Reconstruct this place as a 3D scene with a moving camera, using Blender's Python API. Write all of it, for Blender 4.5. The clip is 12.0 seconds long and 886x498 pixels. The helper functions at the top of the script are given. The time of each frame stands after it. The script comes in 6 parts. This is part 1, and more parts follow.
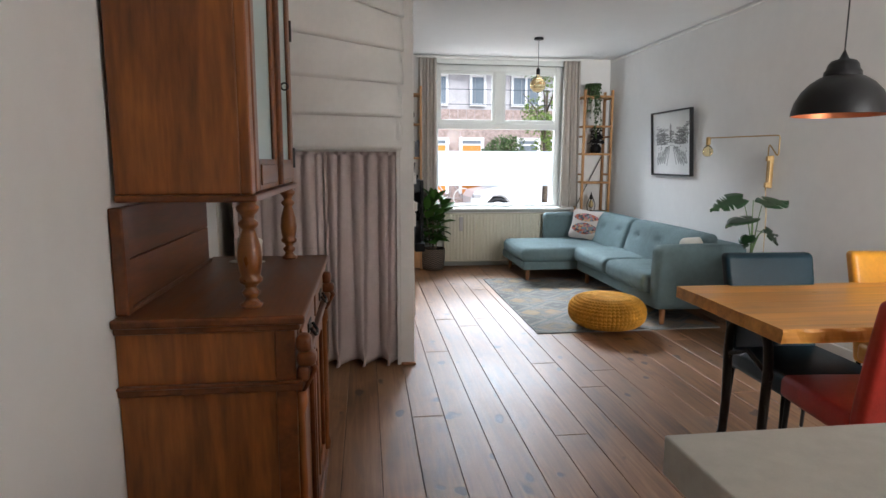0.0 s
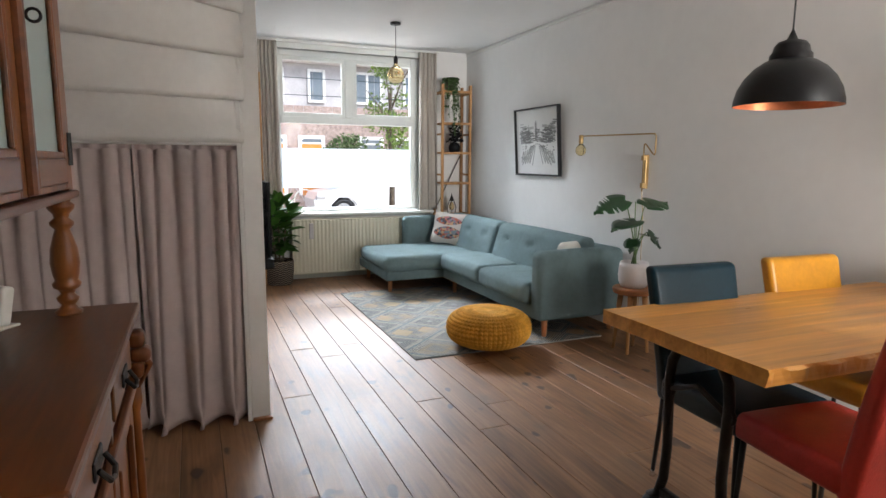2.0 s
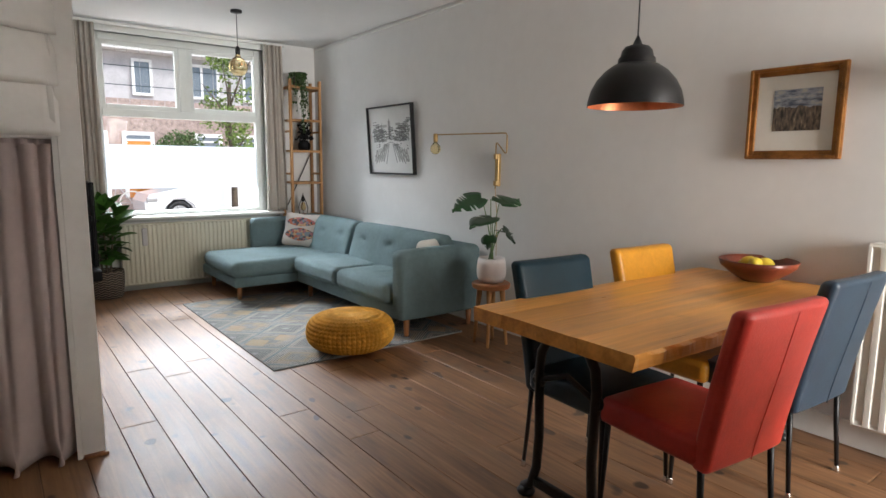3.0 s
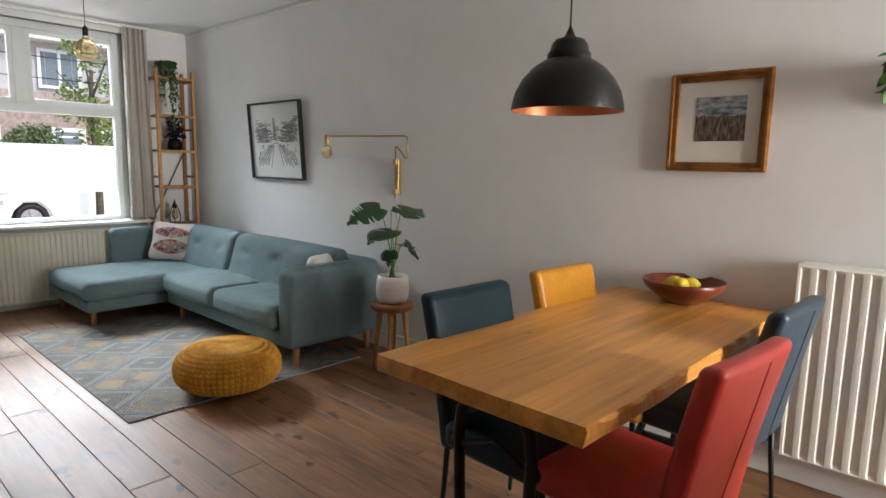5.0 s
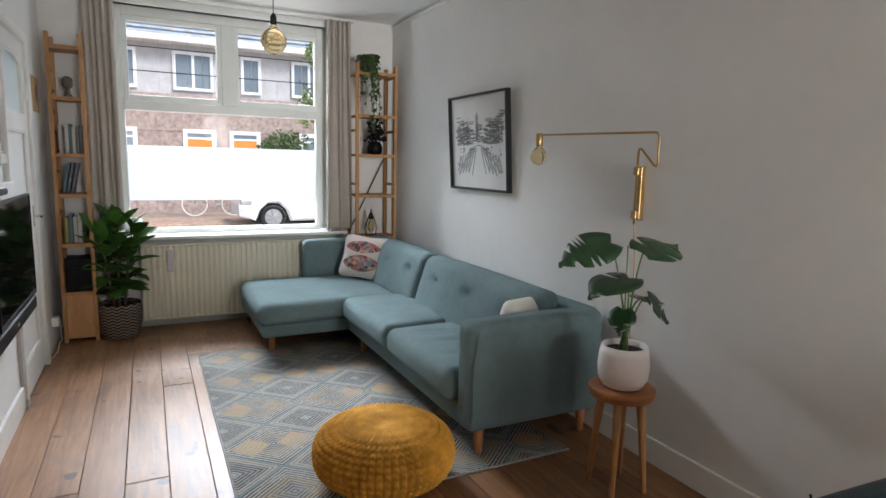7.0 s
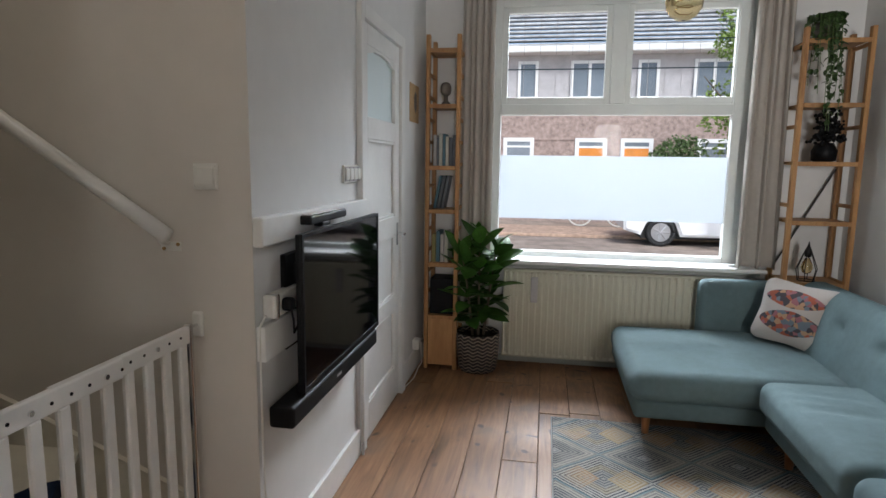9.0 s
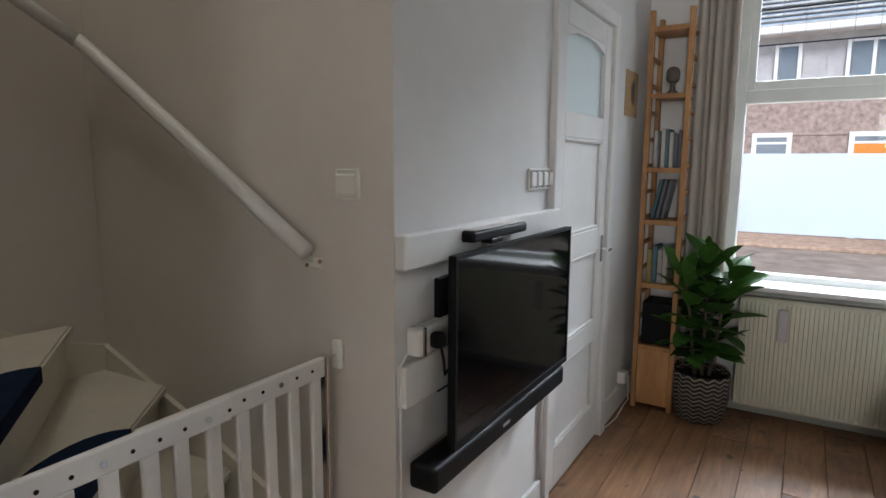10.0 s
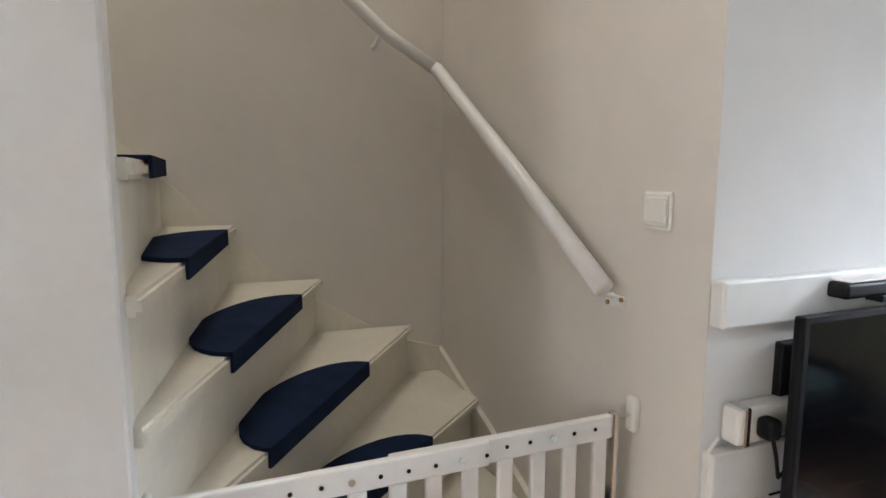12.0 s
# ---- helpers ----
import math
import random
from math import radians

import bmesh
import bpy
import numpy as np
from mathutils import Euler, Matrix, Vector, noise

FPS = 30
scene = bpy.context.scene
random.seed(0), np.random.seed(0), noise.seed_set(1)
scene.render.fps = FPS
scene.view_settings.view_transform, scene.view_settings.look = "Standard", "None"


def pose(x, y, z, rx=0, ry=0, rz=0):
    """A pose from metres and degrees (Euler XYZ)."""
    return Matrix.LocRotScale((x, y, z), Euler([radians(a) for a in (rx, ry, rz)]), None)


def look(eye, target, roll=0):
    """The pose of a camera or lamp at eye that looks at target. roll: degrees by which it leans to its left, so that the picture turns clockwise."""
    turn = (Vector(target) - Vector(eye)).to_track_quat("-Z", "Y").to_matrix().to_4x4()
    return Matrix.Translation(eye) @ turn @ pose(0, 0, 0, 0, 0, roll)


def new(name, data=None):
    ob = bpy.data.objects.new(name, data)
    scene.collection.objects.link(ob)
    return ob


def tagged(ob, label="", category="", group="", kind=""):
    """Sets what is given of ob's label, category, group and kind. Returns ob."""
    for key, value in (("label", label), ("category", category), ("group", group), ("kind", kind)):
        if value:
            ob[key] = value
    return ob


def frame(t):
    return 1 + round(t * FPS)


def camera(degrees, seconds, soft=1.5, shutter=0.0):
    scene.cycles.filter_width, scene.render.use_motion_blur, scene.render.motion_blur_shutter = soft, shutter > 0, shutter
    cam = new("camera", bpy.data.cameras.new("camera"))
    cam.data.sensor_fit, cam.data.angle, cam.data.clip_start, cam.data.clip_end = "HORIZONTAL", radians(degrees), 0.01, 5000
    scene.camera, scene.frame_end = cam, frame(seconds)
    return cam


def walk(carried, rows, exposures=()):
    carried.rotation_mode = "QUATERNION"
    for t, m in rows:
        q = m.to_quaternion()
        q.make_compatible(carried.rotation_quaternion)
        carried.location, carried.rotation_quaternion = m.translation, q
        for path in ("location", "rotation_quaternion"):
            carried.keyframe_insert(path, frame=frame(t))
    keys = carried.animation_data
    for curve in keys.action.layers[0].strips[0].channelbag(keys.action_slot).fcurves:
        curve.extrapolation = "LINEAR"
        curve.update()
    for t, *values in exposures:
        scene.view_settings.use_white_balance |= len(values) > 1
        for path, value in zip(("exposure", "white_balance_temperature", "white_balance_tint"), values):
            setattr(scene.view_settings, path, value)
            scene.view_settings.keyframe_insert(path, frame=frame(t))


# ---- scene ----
cam = camera(73.5, 12.0)
PATH = [
    (0, (0.173, 0.124, 1.406), (0.427, 2.086, 1.115), 0.2),
    (0.5, (0.176, 0.383, 1.401), (0.481, 2.338, 1.109), 0.0),
    (1, (0.194, 0.608, 1.394), (0.606, 2.544, 1.104), 0.1),
    (1.5, (0.177, 0.775, 1.395), (0.725, 2.675, 1.101), 0.3),
    (2, (0.158, 0.912, 1.393), (0.926, 2.736, 1.105), 0.4),
    (2.5, (0.145, 0.995, 1.392), (1.165, 2.691, 1.104), 0.4),
    (3, (0.141, 1.041, 1.38), (1.345, 2.613, 1.095), 0.5),
    (3.5, (0.129, 1.058, 1.386), (1.467, 2.517, 1.101), 0.5),
    (3.7, (0.15, 1.088, 1.386), (1.527, 2.511, 1.104), 0.8),
    (5.3, (0.543, 1.542, 1.43), (2.007, 2.875, 1.149), 1.1),
    (5.5, (0.625, 1.627, 1.431), (2.044, 3.008, 1.147), 1.0),
    (6, (0.892, 1.886, 1.45), (2.141, 3.422, 1.162), 0.4),
    (6.5, (1.095, 2.145, 1.443), (2.174, 3.804, 1.153), 0.5),
    (6.7, (1.175, 2.259, 1.45), (2.179, 3.964, 1.162), 0.9),
    (8.3, (1.454, 3.247, 1.466), (1.663, 5.216, 1.184), 0.9),
    (8.5, (1.467, 3.371, 1.476), (1.538, 5.35, 1.193), 0.8),
    (9, (1.476, 3.644, 1.479), (1.144, 5.596, 1.195), 0.8),
    (9.5, (1.487, 3.908, 1.493), (0.79, 5.761, 1.209), 0.6),
    (10, (1.469, 4.132, 1.488), (0.443, 5.824, 1.2), 0.3),
    (10.5, (1.466, 4.325, 1.49), (0.093, 5.752, 1.212), 0.1),
    (11, (1.458, 4.436, 1.506), (-0.176, 5.555, 1.224), -0.2),
    (11.5, (1.442, 4.444, 1.51), (-0.325, 5.342, 1.243), 0.1),
    (12, (1.432, 4.439, 1.513), (-0.4, 5.199, 1.252), 0.2),
]
EXPOSURES = [(0.0, 0.6, 5950, 10), (2.0, 0.64, 6100, 10), (3.0, 0.46, 6200, 10), (6.5, 0.33, 6120, 10), (8.5, 0.15, 6050, 10), (9.5, -0.1, 6100, 10), (10.0, 0.1, 5950, 10), (10.5, 0.72, 5600, 10), (11.5, 1.02, 5750, 10), (12.0, 1.3, 5850, 10)]
walk(cam, [(t, look(eye, target, roll)) for t, eye, target, roll in PATH], EXPOSURES)

# ---- world and light ----
world = bpy.data.worlds.new("world")
scene.world = world
world.use_nodes = True
wnt = world.node_tree
bg = wnt.nodes["Background"]
sky = wnt.nodes.new("ShaderNodeTexSky")
sky.sky_type, sky.sun_disc = "NISHITA", False
sky.sun_elevation, sky.sun_rotation = radians(48), radians(150)
wnt.links.new(sky.outputs[0], bg.inputs[0])
bg.inputs[1].default_value = 0.15
sun = bpy.data.lights.new("sun", "SUN")
sun.energy, sun.angle, sun.color = 3.6, radians(25), (1.0, 0.97, 0.92)
new("sun", sun).matrix_world = look((6, -12, 14), (0, 0, 0))


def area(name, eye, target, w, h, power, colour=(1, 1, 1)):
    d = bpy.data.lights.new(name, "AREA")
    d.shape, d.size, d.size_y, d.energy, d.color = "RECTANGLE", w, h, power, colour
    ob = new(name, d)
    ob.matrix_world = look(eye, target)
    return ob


# added lamps for daylight: over the street, in the garden window behind the kitchen
area("street_sky_fill", (1.95, 11.8, 4.9), (1.95, 5.2, 0.5), 4.2, 2.2, 1450, (0.94, 0.975, 1.0))
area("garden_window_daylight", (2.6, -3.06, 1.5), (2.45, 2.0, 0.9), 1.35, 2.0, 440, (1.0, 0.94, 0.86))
# unseen lamp added high in the closed stairwell to brighten the stairs
area("stairwell_fill", (-0.2, 4.45, 4.9), (-0.2, 4.65, 0.5), 0.7, 0.7, 13, (1.0, 0.89, 0.74))

# ---- helpers for materials ----


def material(name, colour, rough=0.5, metal=0.0, var=0.12, scale=4.0, bump=0.0, bscale=60.0, tint=None, spec=0.5, stretch=(1, 1, 1), island=0.0):
    """Colour varied at two scales, with a fine relief."""
    m = bpy.data.materials.new(name)
    m.use_nodes = True
    n, l = m.node_tree.nodes, m.node_tree.links
    b = n["Principled BSDF"]
    b.inputs["Roughness"].default_value, b.inputs["Metallic"].default_value = rough, metal
    b.inputs["Specular IOR Level"].default_value = spec
    tc, mp = n.new("ShaderNodeTexCoord"), n.new("ShaderNodeMapping")
    mp.inputs["Scale"].default_value = stretch
    l.new(tc.outputs["Object"], mp.inputs[0])
    big, fine = n.new("ShaderNodeTexNoise"), n.new("ShaderNodeTexNoise")
    big.inputs["Scale"].default_value, big.inputs["Detail"].default_value = scale, 4
    fine.inputs["Scale"].default_value, fine.inputs["Detail"].default_value = scale * 9, 3
    l.new(mp.outputs[0], big.inputs[0]), l.new(mp.outputs[0], fine.inputs[0])
    mixv = n.new("ShaderNodeMath")
    mixv.operation = "MULTIPLY_ADD"
    mixv.inputs[1].default_value = 0.4
    l.new(fine.outputs[0], mixv.inputs[0]), l.new(big.outputs[0], mixv.inputs[2])
    ramp = n.new("ShaderNodeValToRGB")
    ramp.color_ramp.elements[0].position, ramp.color_ramp.elements[1].position = 0.45, 0.95
    dark = tint or tuple(c * (1 - 2 * var) for c in colour)
    light = tuple(min(1, c * (1 + var)) for c in colour)
    ramp.color_ramp.elements[0].color, ramp.color_ramp.elements[1].color = (*dark, 1), (*light, 1)
    l.new(mixv.outputs[0], ramp.inputs[0])
    out = ramp.outputs[0]
    if island:
        inf, hs = n.new("ShaderNodeObjectInfo"), n.new("ShaderNodeHueSaturation")
        k = n.new("ShaderNodeMapRange")
        k.inputs[3].default_value, k.inputs[4].default_value = 1 - island, 1 + island
        l.new(inf.outputs["Random"], k.inputs[0]), l.new(k.outputs[0], hs.inputs["Value"])
        l.new(out, hs.inputs["Color"])
        out = hs.outputs[0]
    l.new(out, b.inputs["Base Color"])
    if bump:
        bn, bt = n.new("ShaderNodeBump"), n.new("ShaderNodeTexNoise")
        bt.inputs["Scale"].default_value, bt.inputs["Detail"].default_value = bscale, 5
        bn.inputs["Strength"].default_value, bn.inputs["Distance"].default_value = bump, 0.01
        l.new(mp.outputs[0], bt.inputs[0]), l.new(bt.outputs[0], bn.inputs["Height"]), l.new(bn.outputs[0], b.inputs["Normal"])
    return m


class Nodes:
    """Short names for node arithmetic in one material."""

    def __init__(self, m):
        self.n, self.l = m.node_tree.nodes, m.node_tree.links

    def put(self, socket, v):
        if isinstance(v, bpy.types.NodeSocket):
            self.l.new(v, socket)
        else:
            socket.default_value = v

    def m(self, op, a, b=0.0, c=0.0):
        x = self.n.new("ShaderNodeMath")
        x.operation = op
        for k, v in enumerate((a, b, c)):
            self.put(x.inputs[k], v)
        return x.outputs[0]

    def mix(self, f, a, b):
        x = self.n.new("ShaderNodeMix")
        x.data_type = "RGBA"
        self.put(x.inputs[0], f), self.put(x.inputs[6], a if isinstance(a, bpy.types.NodeSocket) else (*a, 1)), self.put(x.inputs[7], b if isinstance(b, bpy.types.NodeSocket) else (*b, 1))
        return x.outputs[2]

    def xyz(self, space="Object"):
        t, s = self.n.new("ShaderNodeTexCoord"), self.n.new("ShaderNodeSeparateXYZ")
        self.l.new(t.outputs[space], s.inputs[0])
        return s.outputs[0], s.outputs[1], s.outputs[2], t.outputs[space]

    def vec(self, x, y, z=0.0):
        c = self.n.new("ShaderNodeCombineXYZ")
        for k, v in enumerate((x, y, z)):
            self.put(c.inputs[k], v)
        return c.outputs[0]

    def noise(self, v, scale, detail=4.0, distort=0.0):
        t = self.n.new("ShaderNodeTexNoise")
        t.inputs["Scale"].default_value, t.inputs["Detail"].default_value, t.inputs["Distortion"].default_value = scale, detail, distort
        self.l.new(v, t.inputs[0])
        return t.outputs[0]

    def white(self, v):
        t = self.n.new("ShaderNodeTexWhiteNoise")
        self.l.new(v, t.inputs[0])
        return t.outputs[0]

    def ramp(self, f, stops, constant=False):
        r = self.n.new("ShaderNodeValToRGB")
        if constant:
            r.color_ramp.interpolation = "CONSTANT"
        e = r.color_ramp.elements
        while len(e) < len(stops):
            e.new(0.5)
        for k, (p, c) in enumerate(stops):
            e[k].position, e[k].color = p, (*c, 1)
        self.put(r.inputs[0], f)
        return r.outputs[0]

    def bump(self, h, strength, dist=0.01):
        b = self.n.new("ShaderNodeBump")
        b.inputs["Strength"].default_value, b.inputs["Distance"].default_value = strength, dist
        self.l.new(h, b.inputs["Height"])
        self.l.new(b.outputs[0], self.n["Principled BSDF"].inputs["Normal"])


def plain(name):
    m = bpy.data.materials.new(name)
    m.use_nodes = True
    return m, Nodes(m), m.node_tree.nodes["Principled BSDF"]


def wood(name, dark, light, rough=0.45, axis="y", ring=14.0, knots=0.5, vary=0.12, bump=0.08, draw=0.12):
    """Timber with grain along one axis, knots and board-to-board variation."""
    m, k, b = plain(name)
    x, y, z, co = k.xyz()
    inf = k.n.new("ShaderNodeObjectInfo")
    off = k.m("MULTIPLY", inf.outputs["Random"], 37.0)
    a = {"x": k.vec(k.m("MULTIPLY_ADD", x, draw, off), y, z), "y": k.vec(x, k.m("MULTIPLY_ADD", y, draw, off), z), "z": k.vec(x, y, k.m("MULTIPLY_ADD", z, draw, off))}[axis]
    g1 = k.noise(a, ring, 5, 1.2)
    g2 = k.noise(a, ring * 7, 3)
    f = k.m("MULTIPLY_ADD", g2, 0.45, g1)
    col = k.ramp(f, [(0.45, dark), (0.72, tuple((p + q) / 2 for p, q in zip(dark, light))), (0.95, light)])
    spot = k.noise(k.vec(x, k.m("MULTIPLY_ADD", y, 1.1, off), z), 5.5, 2) if axis == "y" else k.noise(co, 4.0, 2)
    kf = k.m("MULTIPLY", k.m("SMOOTH_MAX", k.m("SUBTRACT", spot, 0.66), 0.0, 0.02), 7.0 * knots)
    col = k.mix(k.m("MINIMUM", kf, 0.75), col, tuple(c * 0.35 for c in dark))
    hs = k.n.new("ShaderNodeHueSaturation")
    mr = k.n.new("ShaderNodeMapRange")
    mr.inputs[3].default_value, mr.inputs[4].default_value = 1 - vary, 1 + vary
    k.l.new(inf.outputs["Random"], mr.inputs[0]), k.l.new(mr.outputs[0], hs.inputs["Value"]), k.l.new(col, hs.inputs["Color"])
    k.l.new(hs.outputs[0], b.inputs["Base Color"])
    k.put(b.inputs["Roughness"], k.m("MULTIPLY_ADD", g1, 0.25, rough - 0.12))
    k.bump(f, bump, 0.004)
    return m


# ---- materials ----
PAINT = material("wall_paint", (0.74, 0.735, 0.72), 0.75, var=0.03, scale=1.3, bump=0.03, bscale=90)
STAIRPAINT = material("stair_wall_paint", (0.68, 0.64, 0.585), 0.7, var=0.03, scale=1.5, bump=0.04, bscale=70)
CEIL = material("ceiling_paint", (0.80, 0.80, 0.79), 0.8, var=0.02, scale=1.0, bump=0.08, bscale=120)
TRIM = material("white_gloss_paint", (0.78, 0.775, 0.75), 0.35, var=0.04, scale=3, bump=0.04, bscale=40)
STAIRW = material("cream_stair_paint", (0.72, 0.68, 0.58), 0.4, var=0.06, scale=5, bump=0.08, bscale=50)
WINPAINT = material("window_frame_paint", (0.76, 0.79, 0.76), 0.35, var=0.03, scale=4)
GREYSILL = material("grey_green_paint", (0.40, 0.42, 0.38), 0.5, var=0.06, scale=4)
RADM = material("radiator_enamel", (0.64, 0.615, 0.49), 0.35, var=0.03, scale=3)
RADW = material("white_radiator_enamel", (0.78, 0.76, 0.70), 0.3, var=0.03, scale=3)
GAP = material("floor_joint", (0.03, 0.02, 0.015), 0.9)
PINE = wood("aged_pine", (0.092, 0.025, 0.004), (0.31, 0.100, 0.018), 0.38, "z", 11.0, 0.8, 0.08, 0.1)
PINEY = wood("aged_pine_lengthways", (0.085, 0.026, 0.006), (0.26, 0.092, 0.021), 0.38, "y", 9.0, 0.6, 0.08, 0.1)
PINED = wood("dark_stained_pine", (0.055, 0.015, 0.003), (0.20, 0.058, 0.012), 0.34, "y", 8.0, 0.5, 0.05, 0.1)
TURNED = wood("turned_pine", (0.100, 0.028, 0.005), (0.29, 0.094, 0.017), 0.30, "z", 12.0, 0.3, 0.05, 0.06)
SLAB = wood("honey_oak_tabletop", (0.45, 0.185, 0.030), (0.80, 0.395, 0.095), 0.32, "x", 9.0, 0.35, 0.20, 0.05, 0.06)
SHELFW = wood("raw_pine_shelf", (0.29, 0.130, 0.042), (0.48, 0.26, 0.10), 0.55, "z", 12.0, 0.5, 0.08, 0.05)
STOOLSEAT = wood("stool_seat_wood", (0.22, 0.075, 0.022), (0.40, 0.16, 0.055), 0.5, "x", 12.0, 0.3, 0.06, 0.05)
STOOLW = wood("light_stool_wood", (0.36, 0.17, 0.06), (0.55, 0.30, 0.12), 0.5, "z", 12.0, 0.3, 0.06, 0.05)
LEGW = wood("sofa_leg_wood", (0.26, 0.10, 0.035), (0.42, 0.19, 0.07), 0.45, "z", 14.0, 0.2, 0.05, 0.05)
SOFA = material("teal_sofa_weave", (0.152, 0.214, 0.226), 0.9, var=0.10, scale=3.0, bump=0.5, bscale=500, spec=0.2)
SEAM = material("dark_sofa_seam", (0.03, 0.055, 0.065), 0.9)
MUSTARD = material("mustard_knit", (0.70, 0.345, 0.042), 0.85, var=0.15, scale=14, bump=0.4, bscale=300, spec=0.2)
DRAPE = material("mauve_grey_curtain", (0.52, 0.435, 0.415), 0.9, var=0.06, scale=3, bump=0.25, bscale=420, spec=0.1)
DRAPEW = material("beige_window_curtain", (0.47, 0.43, 0.38), 0.9, var=0.06, scale=3, bump=0.25, bscale=420, spec=0.1)
BLACKM = material("black_lacquered_metal", (0.009, 0.009, 0.010), 0.4, 0.1, spec=0.4, var=0.1, scale=8, bump=0.03, bscale=90)
IRON = material("black_cast_iron", (0.018, 0.017, 0.016), 0.45, 0.4, var=0.3, scale=9, bump=0.2, bscale=80)
COPPER = material("copper_leaf_lining", (0.75, 0.27, 0.12), 0.4, 0.7, var=0.1, scale=12)
BRASS = material("brushed_brass", (0.46, 0.31, 0.14), 0.45, 1.0, var=0.08, scale=20)
CHROME = material("chrome", (0.75, 0.75, 0.75), 0.15, 1.0, var=0.02)
TEALL = material("dark_teal_leather", (0.006, 0.024, 0.036), 0.40, spec=0.28, var=0.15, scale=6, bump=0.15, bscale=160)
NAVYL = material("navy_leather", (0.028, 0.05, 0.078), 0.36, var=0.15, scale=6, bump=0.15, bscale=160)
REDL = material("red_leather", (0.50, 0.042, 0.03), 0.36, var=0.12, scale=6, bump=0.15, bscale=160)
YELL = material("ochre_leather", (0.60, 0.27, 0.018), 0.34, var=0.12, scale=6, bump=0.15, bscale=160)
SCREEN = material("tv_screen_glass", (0.003, 0.003, 0.004), 0.06, var=0.02, spec=0.16)
PLASTB = material("black_plastic", (0.005, 0.005, 0.006), 0.5, var=0.1, spec=0.18)
PLASTW = material("white_plastic", (0.78, 0.77, 0.72), 0.35, var=0.02)
NAVYC = material("navy_carpet", (0.014, 0.026, 0.062), 0.95, var=0.15, scale=12, bump=0.6, bscale=420, spec=0.1)
POTW = material("white_glazed_pot", (0.75, 0.70, 0.68), 0.4, var=0.04, scale=6)
BINDING = material("grey_rug_binding", (0.24, 0.24, 0.23), 0.9, var=0.1, scale=20)
SOIL = material("potting_soil", (0.03, 0.02, 0.014), 0.95, var=0.3, scale=30, bump=0.8, bscale=90)
LEAF = material("glossy_green_leaf", (0.05, 0.135, 0.018), 0.55, spec=0.25, var=0.25, scale=6, island=0.35)
LEAFD = material("dark_monstera_leaf", (0.014, 0.044, 0.014), 0.35, var=0.25, scale=8, island=0.3)
LEAFT = material("trailing_leaf", (0.05, 0.10, 0.025), 0.45, var=0.3, scale=25, island=0.3)
STEM = material("green_stem", (0.10, 0.17, 0.05), 0.5, var=0.15, scale=20)
BOWLW = material("dark_red_wooden_bowl", (0.16, 0.035, 0.017), 0.3, var=0.25, scale=9, bump=0.05)
LEMON = material("lemon_peel", (0.75, 0.55, 0.04), 0.45, var=0.08, scale=30, bump=0.2, bscale=140)
PAPER = material("art_paper", (0.72, 0.72, 0.70), 0.8, var=0.03)
MOUNT = material("cream_mount_board", (0.68, 0.66, 0.60), 0.85, var=0.03)
INKM = material("faded_ink", (0.17, 0.17, 0.165), 0.8)
INKP = material("pale_ink_wash", (0.44, 0.44, 0.42), 0.85)
INKG = material("grey_ink_wash", (0.30, 0.30, 0.29), 0.85)
GOLD = material("antique_gold_frame", (0.30, 0.125, 0.028), 0.4, 0.5, var=0.25, scale=14, bump=0.15, bscale=70)
WORKTOP = material("grey_kitchen_worktop", (0.46, 0.44, 0.39), 0.35, var=0.05, scale=30)
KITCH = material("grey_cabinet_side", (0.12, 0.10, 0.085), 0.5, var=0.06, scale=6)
TERRA = material("fired_brick", (0.44, 0.33, 0.285), 0.85, var=0.22, scale=9, bump=0.3, bscale=90, island=0.2)
TILE = material("grey_roof_tile", (0.5, 0.5, 0.5), 0.7, var=0.2, scale=3, island=0.1)
SLATE = material("grey_panel_cladding", (0.48, 0.46, 0.46), 0.7, var=0.1, scale=3)
PAVER = material("red_brown_paver", (0.42, 0.29, 0.21), 0.85, var=0.2, scale=8, bump=0.3, bscale=60, island=0.2)
ASPH = material("street_ground", (0.33, 0.26, 0.21), 0.9, var=0.2, scale=2.5, bump=0.3, bscale=40)
CARP = material("white_car_paint", (0.80, 0.80, 0.80), 0.2, var=0.01)
RUBBER = material("tyre_rubber", (0.02, 0.02, 0.02), 0.8, var=0.2)
ALLOY = material("alloy_rim", (0.45, 0.45, 0.46), 0.35, 0.8, var=0.05)
# base colour lifted to stand for sky reflected in the panes
DGLASS = material("sky_tinted_window_glass", (0.17, 0.20, 0.23), 0.08, var=0.1, scale=1)
ORANGE = material("orange_lower_panel", (0.72, 0.25, 0.03), 0.5, var=0.08, scale=3)
HEDGE = material("hedge_leaf", (0.09, 0.15, 0.04), 0.6, var=0.4, scale=8)
TREEL = material("street_tree_leaf", (0.17, 0.26, 0.04), 0.55, var=0.4, scale=5)
BARK = material("bark", (0.13, 0.10, 0.07), 0.9, var=0.3, scale=9, bump=0.6, bscale=50)
BOOKS = [material("book_cover", c, 0.6, var=0.08, scale=20) for c in ((0.5, 0.48, 0.42), (0.12, 0.13, 0.15), (0.3, 0.25, 0.08), (0.08, 0.16, 0.2), (0.45, 0.42, 0.4))]


def glassy(name, colour=(1, 1, 1), rough=0.0, trans=1.0):
    m, k, b = plain(name)
    b.inputs["Base Color"].default_value = (*colour, 1)
    b.inputs["Roughness"].default_value, b.inputs["Transmission Weight"].default_value, b.inputs["IOR"].default_value = rough, trans, 1.45
    return m


